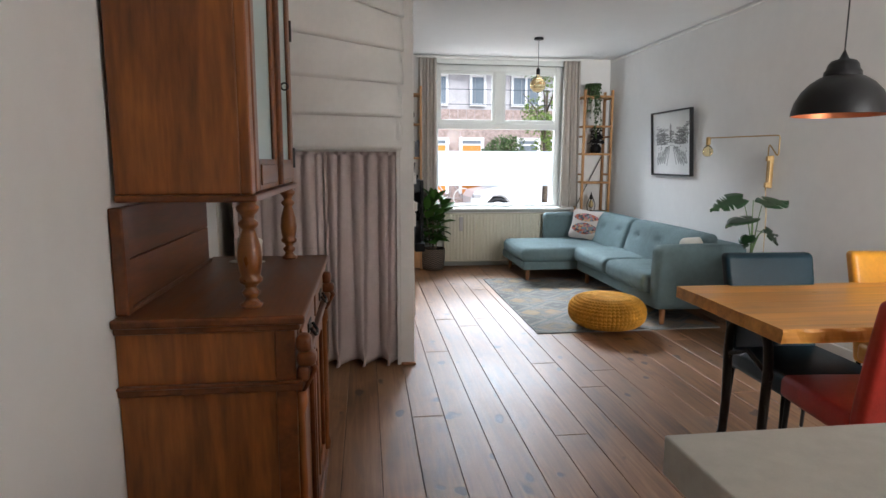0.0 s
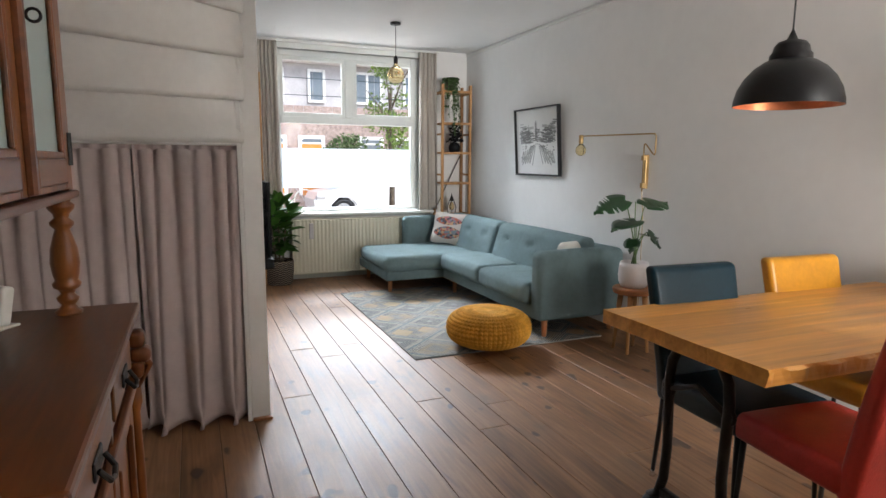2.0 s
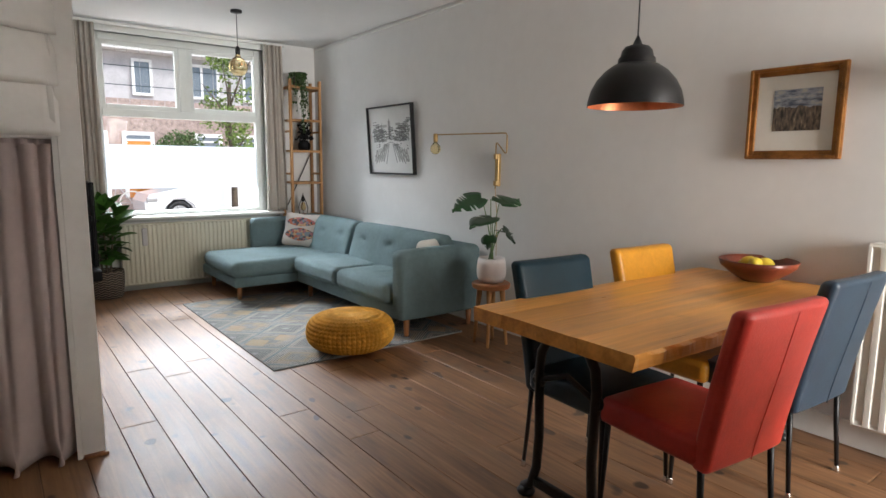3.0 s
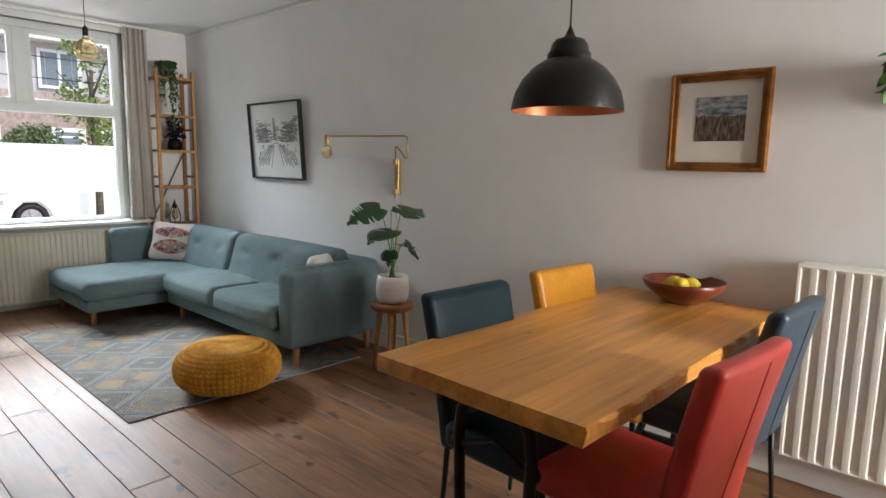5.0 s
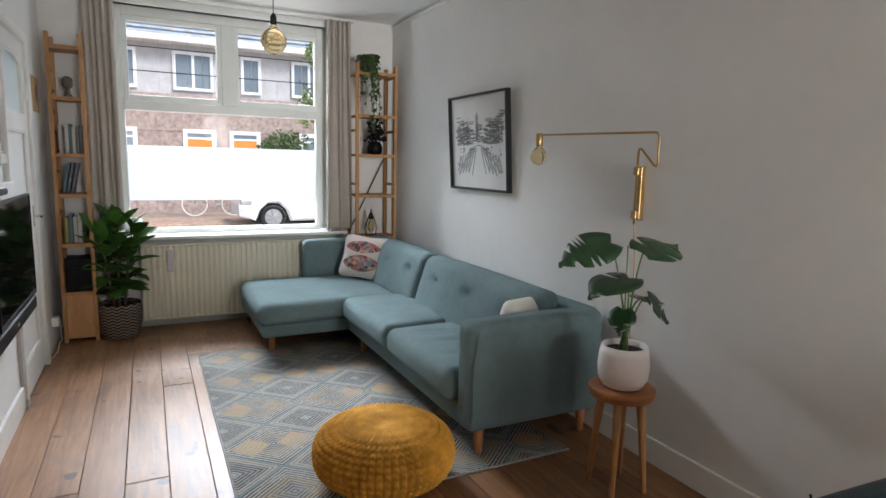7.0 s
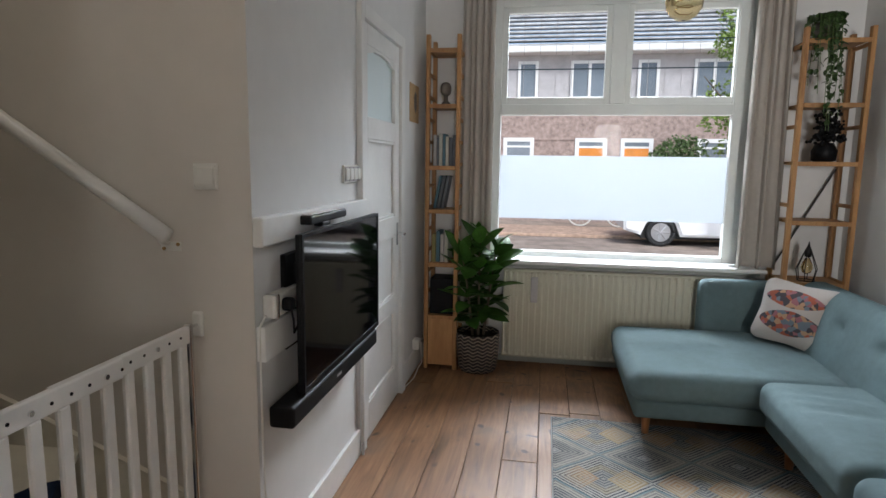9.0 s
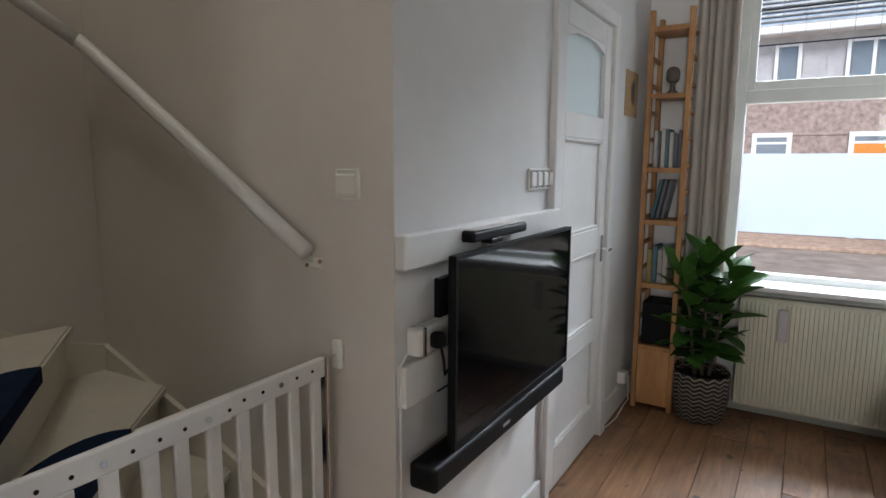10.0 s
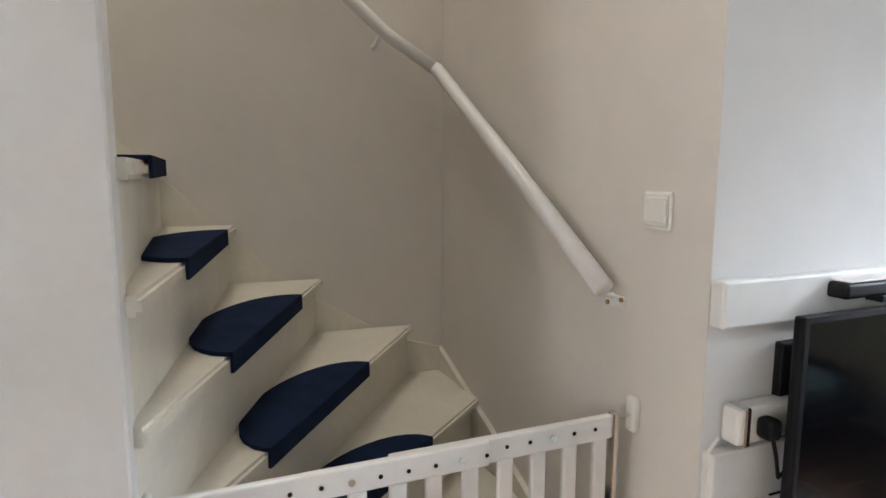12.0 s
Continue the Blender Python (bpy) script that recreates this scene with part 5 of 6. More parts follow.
gl = thing("globe_pendant", "clear amber globe bulb on a black cord", "pendant lamp", (2.10, 6.78, 2.18))
GX_, GY_, GZ_ = 2.10, 6.78, 2.262
part("globe", lathe([(0.0005, GZ_ - 0.088), (0.03, GZ_ - 0.083), (0.062, GZ_ - 0.062), (0.083, GZ_ - 0.028), (0.088, GZ_), (0.081, GZ_ + 0.034), (0.058, GZ_ + 0.066), (0.03, GZ_ + 0.086), (0.02, GZ_ + 0.105), (0.018, GZ_ + 0.115)], GX_, GY_, 32, False), AMBER, gl, "amber tinted glass globe", True).visible_shadow = False
part("filament", tube([(GX_ + 0.03 * math.cos(t * 0.9), GY_ + 0.03 * math.sin(t * 0.9), GZ_ - 0.035 + 0.0032 * t) for t in range(26)], 0.0016, 5), BRASS, gl)
part("socket", lathe([(0.018, GZ_ + 0.11), (0.021, GZ_ + 0.115), (0.021, GZ_ + 0.165), (0.012, GZ_ + 0.18), (0.004, GZ_ + 0.19)], GX_, GY_, 18), BLACKM, gl, smooth=True)
part("cord", tube([(GX_, GY_, GZ_ + 0.18), (GX_, GY_, CH - 0.02)], 0.003, 8), BLACKM, gl)
part("canopy", lathe([(0.052, CH - 0.022), (0.052, CH - 0.004), (0.05, CH)], GX_, GY_, 28), BLACKM, gl, smooth=True)

wl = thing("swing_arm_lamp", "brass swing-arm wall lamp with a clear globe bulb", "wall lamp", (XE, 4.78, 1.25))
part("wall_bar", box(XE - 0.03, XE, 4.768, 4.797, 1.22, 1.485, 0.004), BRASS, wl)
for z in (1.225, 1.44):
    part("clamp", box(XE - 0.055, XE - 0.03, 4.766, 4.799, z, z + 0.04, 0.004), BRASS, wl)
part("arm", tube([(XE - 0.045, 4.783, 1.20), (XE - 0.045, 4.783, 1.545), (XE - 0.047, 4.776, 1.568), (XE - 0.05, 4.76, 1.568), (XE - 0.055, 4.67, 1.49), (XE - 0.055, 4.655, 1.485), (XE - 0.056, 4.645, 1.50), (XE - 0.056, 4.645, 1.625), (XE - 0.058, 4.655, 1.641), (XE - 0.065, 4.68, 1.643), (XE - 0.235, 5.34, 1.645)], 0.0055, 8), BRASS, wl, smooth=True)
part("cable", tube([(XE - 0.045, 4.783, 1.20), (XE - 0.02, 4.785, 1.0), (XE - 0.012, 4.79, 0.5), (XE - 0.015, 4.79, 0.14)], 0.003, 6), BRASS, wl)
part("socket", lathe([(0.011, 1.655), (0.02, 1.65), (0.02, 1.59), (0.016, 1.58)], XE - 0.235, 5.345, 16), BRASS, wl, smooth=True)
part("globe", lathe([(0.0005, 1.478), (0.024, 1.484), (0.042, 1.503), (0.046, 1.525), (0.040, 1.55), (0.022, 1.572), (0.014, 1.585)], XE - 0.235, 5.345, 24, False), AMBER, wl, "clear glass globe bulb", True).visible_shadow = False

wl.matrix_basis = Matrix.Translation((0, -0.14, -0.02)) @ wl.matrix_basis

# ---- pictures ----
pic = thing("framed_drawing", "black-framed ink drawing of a street on white paper", "picture", (XE, 6.5, 1.27))
FY0, FY1, FZ0, FZ1 = 6.05, 7.0, 1.265, 2.0
part("frame", join(box(XE - 0.04, XE, FY0, FY0 + 0.018, FZ0, FZ1, 0.002, 1), box(XE - 0.04, XE, FY1 - 0.018, FY1, FZ0, FZ1, 0.002, 1), box(XE - 0.04, XE, FY0 + 0.018, FY1 - 0.018, FZ0, FZ0 + 0.018, 0.002, 1), box(XE - 0.04, XE, FY0 + 0.018, FY1 - 0.018, FZ1 - 0.018, FZ1, 0.002, 1)), BLACKM, pic)
part("paper", box(XE - 0.016, XE - 0.002, FY0 + 0.018, FY1 - 0.018, FZ0 + 0.018, FZ1 - 0.018), PAPER, pic)


def ink_lines(lines, w, x):
    bm = bmesh.new()
    for (y0, z0), (y1, z1) in lines:
        d = Vector((y1 - y0, z1 - z0))
        if d.length < 1e-5:
            continue
        n = Vector((-d.y, d.x)).normalized() * w
        bm.faces.new([bm.verts.new((x, a, b)) for a, b in ((y0 + n.x, z0 + n.y), (y1 + n.x, z1 + n.y), (y1 - n.x, z1 - n.y), (y0 - n.x, z0 - n.y))])
    return bm


rnd = random.Random(11)
yc = 6.52
lines, wash = [], []
# roofs and facades in short level strokes, denser at both sides, a tower in the middle
for side, far in ((-1, 0.37), (1, 0.37)):
    for i in range(120):
        t = rnd.random() ** 0.8
        y0 = yc + side * (0.07 + (far - 0.07) * t)
        z0 = 1.62 + (0.10 + 0.13 * t) * rnd.random()
        w = rnd.uniform(0.02, 0.06)
        (lines if rnd.random() < 0.7 else wash).append(((y0 - w, z0 + rnd.uniform(-0.008, 0.008)), (y0 + w * 0.6, z0 - side * rnd.uniform(0.0, 0.012))))
    for i in range(10):
        y0 = yc + side * rnd.uniform(0.10, far)
        lines.append(((y0, 1.62), (y0 + rnd.uniform(-0.006, 0.006), 1.70 + 0.12 * rnd.random())))
for i in range(40):
    z0 = 1.62 + 0.16 * rnd.random()
    w = rnd.uniform(0.015, 0.05)
    lines.append(((yc - w + rnd.uniform(-0.05, 0.05), z0), (yc + w, z0 + rnd.uniform(-0.01, 0.01))))
wash += [((yc + 0.02, 1.66), (yc + 0.02, 1.86)), ((yc + 0.035, 1.66), (yc + 0.035, 1.84))]
# quays and water drawn towards the viewer
for i in range(-6, 7):
    if abs(i) > 1:
        a0 = (yc + i * 0.020, 1.585 + 0.01 * rnd.random())
        wash.append((a0, (yc + i * 0.058, 1.375 + 0.03 * rnd.random())))
for i in range(34):
    t = rnd.random()
    sd = rnd.choice((-1, 1))
    y0, z0 = yc + sd * (0.06 + 0.28 * t), 1.60 - 0.2 * t * rnd.random()
    (wash if i % 3 else lines).append(((y0, z0), (y0 + sd * rnd.uniform(0.01, 0.04), z0 - rnd.uniform(0.0, 0.03))))
for i in range(16):
    t0, t1 = math.pi * i / 16, math.pi * (i + 1) / 16
    lines.append(((yc + 0.10 * math.cos(t0), 1.565 + 0.045 * math.sin(t0)), (yc + 0.10 * math.cos(t1), 1.565 + 0.045 * math.sin(t1))))
# broad pale washes on the facades, the quays and the tower
broad = []
for side in (-1, 1):
    for i in range(9):
        y0, z0 = yc + side * rnd.uniform(0.09, 0.34), rnd.uniform(1.63, 1.80)
        broad.append(((y0 - 0.05, z0), (y0 + 0.05, z0 + rnd.uniform(-0.012, 0.012))))
    for i in range(5):
        y0 = yc + side * (0.13 + 0.045 * i)
        broad.append(((y0, 1.57 - 0.01 * i), (y0 + side * 0.05, 1.40 + 0.02 * rnd.random())))
broad.append(((yc + 0.01, 1.70), (yc + 0.01, 1.84)))
tagged(part("pale_wash", ink_lines(broad, 0.014, XE - 0.0161), INKP, pic), kind="stuff")
tagged(part("ink_drawing", ink_lines(lines, 0.0028, XE - 0.0165), INKM, pic), kind="stuff")
tagged(part("ink_wash", ink_lines(wash, 0.0075, XE - 0.0162), INKG, pic), kind="stuff")

# the picture hangs from a cord and leans out at its top
pic.matrix_basis = Matrix.Translation((XE, 6.238, 1.268)) @ pose(0, 0, 0, 0, -3.6, 0) @ Matrix.Diagonal((1, 0.881, 0.94, 1)) @ Matrix.Translation((-XE, -6.525, -1.265)) @ pic.matrix_basis

gf = thing("framed_print", "gold-framed small townscape print in a cream mount", "picture", (XE, 2.46, 1.46))
G0, G1, H0, H1 = 2.19, 2.655, 1.418, 1.891


def frame_ring(y0, y1, z0, z1, w, x0, x1, e):
    return join(box(x0, x1, y0, y0 + w, z0, z1, e), box(x0, x1, y1 - w, y1, z0, z1, e), box(x0, x1, y0 + w, y1 - w, z0, z0 + w, e), box(x0, x1, y0 + w, y1 - w, z1 - w, z1, e))


part("frame", frame_ring(G0, G1, H0, H1, 0.045, XE - 0.022, XE, 0.006), GOLD, gf)
part("outer_moulding", frame_ring(G0 + 0.004, G1 - 0.004, H0 + 0.004, H1 - 0.004, 0.018, XE - 0.034, XE - 0.022, 0.004), GOLD, gf)
part("mount", join(box(XE - 0.010, XE - 0.002, G0 + 0.045, G1 - 0.045, H0 + 0.045, H1 - 0.045)), MOUNT, gf)
pr = mesh_object("print", box(0, 0.001, -0.115, 0.115, -0.105, 0.105), PHOTO)
pr.parent, pr.matrix_parent_inverse = gf, gf.matrix_basis.inverted() @ pose(XE - 0.0118, 2.412, 1.668)

# ---- sofa ----
sofa = thing("corner_sofa", "teal fabric corner sofa with a chaise and button-tufted back", "sofa", (2.7, 6.4, 0))
part("base", soft(2.63, 3.44, 4.86, 6.78, 0.15, 0.265, 0.02, k=3, m=3), SOFA, sofa, smooth=True)
part("chaise_base", soft(1.985, 3.44, 6.78, 7.88, 0.15, 0.255, 0.025, k=3, m=3), SOFA, sofa, smooth=True)
part("chaise_cushion", soft(1.955, 3.12, 6.735, 7.735, 0.25, 0.415, 0.07, (0.01, 0.01, 0.018), 6, 10), SOFA, sofa, "long padded chaise cushion", True)


def wrinkled(bm, seed, amp):
    rn = random.Random(seed)
    wr = [(rn.uniform(2.7, 3.1), rn.uniform(-0.3, 0.3), rn.uniform(0.6, 1.2)) for _ in range(6)]
    ys = [v.co.y for v in bm.verts]
    y0, y1 = min(ys), max(ys)
    for v in bm.verts:
        if v.co.z > 0.36:
            for xc, s, a in wr:
                yc = y0 + (y1 - y0) * (0.5 + s * 0.9)
                d = (v.co.y - yc) + 0.25 * (v.co.x - xc)
                v.co.z -= amp * a * math.exp(-(d / 0.022) ** 2) * math.exp(-((v.co.x - xc) / 0.16) ** 2)
    return bm


part("seat_cushion", wrinkled(soft(2.565, 3.14, 5.82, 6.73, 0.262, 0.435, 0.06, (0.008, 0.004, 0.018), 6, 30), 3, 0.011), SOFA, sofa, "plump seat cushion", True)
part("seat_cushion", wrinkled(soft(2.565, 3.14, 4.955, 5.81, 0.262, 0.435, 0.06, (0.008, 0.004, 0.018), 6, 30), 8, 0.020), SOFA, sofa, "creased seat cushion", True)


def leaning(y0, y1, seed):
    """A back cushion that leans back, with three shallow button dimples."""
    bm = soft(2.99, 3.16, y0, y1, 0.36, 0.775, 0.065, (0.012, 0.0, 0.008), 6, 22)
    n = 3 if y1 - y0 > 1.2 else 1
    cs = [y0 + (y1 - y0) * (i + 0.5) / n for i in range(n)]
    for v in bm.verts:
        t = (v.co.z - 0.36) / 0.415
        if v.co.x < 3.08:
            for c in cs:
                v.co.x += 0.034 * math.exp(-(((v.co.y - c) / 0.04) ** 2 + ((v.co.z - 0.63) / 0.036) ** 2))
        v.co.x += 0.13 * t
    return bm, cs


for y0, y1 in ((4.965, 6.43), (6.44, 7.73)):
    bm, cs = leaning(y0, y1, 1)
    c = part("back_cushion", bm, SOFA, sofa, "button-tufted back cushion", True)
    for yy in cs:
        b = bmesh.new()
        bmesh.ops.create_uvsphere(b, u_segments=14, v_segments=8, radius=0.016)
        part("button", moved(b, pose(3.098, yy, 0.632) @ Matrix.Diagonal((0.6, 1, 1, 1))), SOFA, c, smooth=True)
part("back_frame", soft(3.27, 3.455, 4.88, 7.88, 0.15, 0.70, 0.03, k=4, m=4), SOFA, sofa, smooth=True)
part("south_arm", soft(2.61, 3.44, 4.80, 4.95, 0.15, 0.705, 0.055, (0.0, 0.008, 0.008), 6, 8), SOFA, sofa, "upright padded arm", True)
part("north_arm", soft(2.52, 3.44, 7.725, 7.885, 0.24, 0.735, 0.055, (0.0, 0.008, 0.008), 6, 8), SOFA, sofa, "padded end behind the chaise", True)
part("piping", tube([(2.655, 4.795, 0.66), (2.63, 4.793, 0.5), (2.63, 4.793, 0.18)], 0.003, 6), SOFA, sofa)
for x, y in ((2.075, 6.93), (2.075, 7.78), (2.715, 4.875), (2.715, 6.65), (3.38, 4.90), (3.38, 7.80)):
    part("leg", tube([(x, y, 0.16), (x, y, 0.001)], 0.028, 14, 0.019), LEGW, sofa, smooth=True)

cush = new("fish_cushion")
cush.matrix_basis = pose(2.985, 7.42, 0.61, -20, 4, -46) @ Matrix.Diagonal((1.16, 1.0, 1.08, 1))
tagged(cush, "off-white cotton cushion printed with two mosaic fish", "cushion")
cb = soft(-0.20, 0.20, -0.065, 0.065, -0.185, 0.185, 0.06, (0, 0, 0), 5, 12)
for v in cb.verts:
    e = max(abs(v.co.x) / 0.2, abs(v.co.z) / 0.185)
    v.co.y *= 1.05 - 0.85 * e ** 2.6
    k = 1 - 0.09 * (1 - abs(v.co.z) / 0.185) * (abs(v.co.x) / 0.2)
    v.co.x *= k
    v.co.z *= 1 - 0.09 * (1 - min(1, abs(v.co.x) / 0.2)) * (abs(v.co.z) / 0.185)
cov = mesh_object("cover", cb, FISH, True)
cov.parent = cush

throw = thing("small_cushion", "crumpled cream and navy patterned cushion behind the sofa arm", "cushion", (3.18, 5.12, 0.5))
part("cover", moved(soft(-0.18, 0.18, -0.055, 0.055, -0.15, 0.15, 0.05, (0, 0.03, 0), 5, 8), pose(3.10, 5.07, 0.60, 18, 0, 12)), MOUNT, throw, smooth=True)
part("stripe", moved(join(*[tube([(x, -0.092 + 0.03 * abs(x) * 4, 0.10 - 0.03 * i), (x + 0.05, -0.095, 0.11 - 0.03 * i), (x + 0.09, -0.09, 0.09 - 0.03 * i)], 0.006, 6) for i, x in enumerate((-0.13, -0.05, 0.02))]), pose(3.10, 5.07, 0.60, 18, 0, 12)), NAVYL, throw)

# ---- rug and pouf ----
rug = thing("area_rug", "faded rug with concentric diamonds in blue, grey and ochre", "rug", (2.25, 5.86, 0))
part("woven_field", box(1.565, 3.165, 4.735, 7.035, 0.001, 0.010, 0.003, 1), RUGM, rug)
part("binding", join(box(1.558, 1.566, 4.728, 7.042, 0.001, 0.009), box(3.164, 3.172, 4.728, 7.042, 0.001, 0.009), box(1.566, 3.164, 4.728, 4.736, 0.001, 0.009), box(1.566, 3.164, 7.034, 7.042, 0.001, 0.009)), BINDING, rug)


def knit(cx, cy, r, h, cols, rows, sub):
    """A squashed ball covered with chunky stitches, gathered at the top."""
    nu, nv = cols * sub, rows * sub
    u = np.arange(nu) / sub
    v = np.arange(nv + 1) / sub
    U, V = np.meshgrid(u, v, indexing="ij")
    t = V / rows
    phi = -0.5 * np.pi + t * np.pi
    fu = np.abs((U % 1) - 0.5) * 2
    st = np.abs(np.sin(np.pi * (V + 0.42 * fu))) ** 0.7 * (1 - fu ** 4)
    fade = np.clip(np.cos(phi) * 1.6, 0.12, 1)
    c, s = np.abs(np.cos(phi)) ** 0.62, np.sign(np.sin(phi)) * np.abs(np.sin(phi)) ** 0.85
    rad = r * c + 0.015 * (st - 0.4) * fade * np.clip(c, 0, 1)
    z = h / 2 + (h / 2) * s + 0.011 * (st - 0.4) * np.clip(s, 0, 1) * fade
    dip = np.exp(-(np.clip(c, 0, 2) / 0.16) ** 2) * np.clip(s, 0, 1) * 0.014
    th = U / cols * 2 * np.pi
    X, Y, Z = cx + rad * np.cos(th), cy + rad * np.sin(th), np.maximum(z - dip, 0.0) + 0.011
    verts = np.stack([X, Y, Z], -1).reshape(-1, 3)
    faces = []
    w = nv + 1
    for i in range(nu):
        j = (i + 1) % nu
        for k in range(nv):
            faces.append((i * w + k, j * w + k, j * w + k + 1, i * w + k + 1))
    me = bpy.data.meshes.new("knitted_cover")
    me.from_pydata(verts.tolist(), [], faces)
    me.polygons.foreach_set("use_smooth", [True] * len(me.polygons))
    me.materials.append(MUSTARD)
    return me


pouf = thing("knitted_pouf", "round mustard-yellow chunky knitted pouf on the rug edge", "pouf", (2.195, 4.84, 0))
kn = new("knitted_cover", knit(2.195, 4.84, 0.318, 0.285, 58, 17, 6))
kn.parent, kn.matrix_parent_inverse = pouf, pouf.matrix_basis.inverted()
part("gather_knot", soft(2.17, 2.22, 4.815, 4.865, 0.268, 0.285, 0.008, k=3, m=2), MUSTARD, pouf, smooth=True)

# ---- stool and monstera ----
st = thing("wooden_stool", "small round light wood stool beside the sofa", "stool", (3.09, 4.40, 0))
part("seat", lathe([(0.132, 0.440), (0.143, 0.446), (0.149, 0.470), (0.147, 0.480), (0.140, 0.485)], 3.09, 4.40, 32), STOOLSEAT, st, "reddish round wooden seat")
for a in (40, 130, 220, 310):
    c, s = math.cos(radians(a)), math.sin(radians(a))
    part("leg", tube([(3.09 + 0.085 * c, 4.40 + 0.085 * s, 0.442), (3.09 + 0.10 * c, 4.40 + 0.10 * s, 0.28), (3.09 + 0.125 * c, 4.40 + 0.125 * s, 0.0)], 0.022, 12, 0.012), STOOLW, st, smooth=True)

mon = thing("potted_monstera", "young monstera in a white glazed pot on the stool", "potted plant", (3.09, 4.40, 0.485))
part("pot", lathe([(0.068, 0.486), (0.090, 0.492), (0.108, 0.53), (0.113, 0.58), (0.108, 0.64), (0.101, 0.675), (0.094, 0.675), (0.094, 0.64), (0.0, 0.635)], 3.09, 4.40, 32, False), POTW, mon, smooth=True)
part("soil", lathe([(0.0005, 0.650), (0.05, 0.652), (0.0945, 0.648)], 3.09, 4.40, 20, False), SOIL, mon)


def split_leaf(size, seed, cuts=3):
    """A heart-shaped blade along +y with slits at the rim and a folded midrib."""
    rn = random.Random(seed)
    bm = bmesh.new()
    rows = 26
    spine = [bm.verts.new((0, size * i / rows, -0.10 * size * (i / rows) ** 2)) for i in range(rows + 1)]
    for side in (-1, 1):
        slit = sorted(rn.uniform(0.18, 0.85) for _ in range(cuts))
        outer = []
        for i in range(rows + 1):
            t = i / rows
            w = 0.46 * size * (math.sin(math.pi * min(1, (t + 0.06)) ** 0.75) ** 0.8 if t < 0.94 else 0.20 * (1 - t) / 0.06)
            for sl in slit:
                if abs(t - sl) < 0.022:
                    w *= 0.35
            outer.append(bm.verts.new((side * w, size * t + 0.10 * w - (0.13 * size * (1 - t) ** 3 if t < 0.3 else 0), 0.16 * w - 0.22 * size * t * t - 0.30 * w * w / size)))
        mid = [bm.verts.new((a.co + b.co) / 2 + Vector((0, 0, 0.012 * size))) for a, b in zip(spine, outer)]
        for a, b in ((spine, mid), (mid, outer)):
            for i in range(rows):
                q = (a[i], b[i], b[i + 1], a[i + 1]) if side > 0 else (a[i + 1], b[i + 1], b[i], a[i])
                bm.faces.new(q)
    return bm


for i, (x, y, z, size, yaw, tilt, roll) in enumerate(((3.01, 4.44, 1.13, 0.25, 84, -16, -26), (3.13, 4.37, 1.09, 0.25, -80, 12, 20), (3.06, 4.37, 0.985, 0.24, 96, -6, -6), (3.15, 4.34, 0.90, 0.15, -140, -46, 16), (3.19, 4.43, 0.865, 0.17, -78, -2, 6), (3.03, 4.36, 0.85, 0.13, 130, -34, 0))):
    root = Vector((3.09 + 0.02 * math.cos(i), 4.40 + 0.02 * math.sin(i * 2), 0.64))
    end = Vector((x, y, z))
    midp = root.lerp(end, 0.55) + Vector((0, 0, 0.10 + 0.03 * (i % 2))) - (end - root).cross(Vector((0, 0, 1))) * 0.05
    pts = [(1 - t) ** 2 * root + 2 * t * (1 - t) * midp + t * t * end for t in [k / 8 for k in range(9)]]
    part("leaf_stem", tube(pts, 0.0055, 7, 0.003), STEM, mon, smooth=True)
    lf = part("leaf", moved(split_leaf(size, i, 2 if i % 3 else 4), pose(x, y, z, tilt, roll, yaw)), LEAFD, mon, smooth=True)
    solid(lf, 0.0012)
part("support_stick", tube([(3.085, 4.405, 0.64), (3.08, 4.41, 1.12)], 0.004, 6), STEM, mon)

for ob in (st, mon):
    ob.matrix_basis = Matrix.Translation((0.06, -0.04, 0)) @ ob.matrix_basis

# ---- rubber plant in the basket ----
fp = thing("potted_ficus", "leafy green ficus in a black and cream woven basket", "potted plant", (0.95, 7.67, 0))
bk = mesh_object("woven_basket", lathe([(0.125, 0.002), (0.138, 0.02), (0.155, 0.15), (0.158, 0.26), (0.153, 0.285), (0.143, 0.283), (0.145, 0.24), (0.0, 0.23)], 0, 0, 40, False), WEAVE, True)
bk.parent = fp
part("soil", lathe([(0.0005, 0.255), (0.144, 0.25)], 0.95, 7.67, 24, False), SOIL, fp)


def paddle(size, fat, bend, seed):
    bm = bmesh.new()
    rows = 8
    pr = [0.0, 0.45, 0.78, 0.96, 1.0, 0.92, 0.74, 0.42, 0.0]
    L, C, R = [], [], []
    for i in range(rows + 1):
        t, w = i / rows, fat * size * pr[i] * 0.5 + 0.0006
        zc = -bend * size * t * t
        C.append(bm.verts.new((0, size * t, zc)))
        L.append(bm.verts.new((-w, size * t, zc + 0.25 * w)))
        R.append(bm.verts.new((w, size * t, zc + 0.25 * w)))
    for i in range(rows):
        bm.faces.new((L[i], C[i], C[i + 1], L[i + 1])), bm.faces.new((C[i], R[i], R[i + 1], C[i + 1]))
    return bm


def leaf_mesh(size, fat, bend, mat):
    o = mesh_object("leaf_model", paddle(size, fat, bend, 0), mat, True)
    me = o.data
    bpy.data.objects.remove(o)
    return me


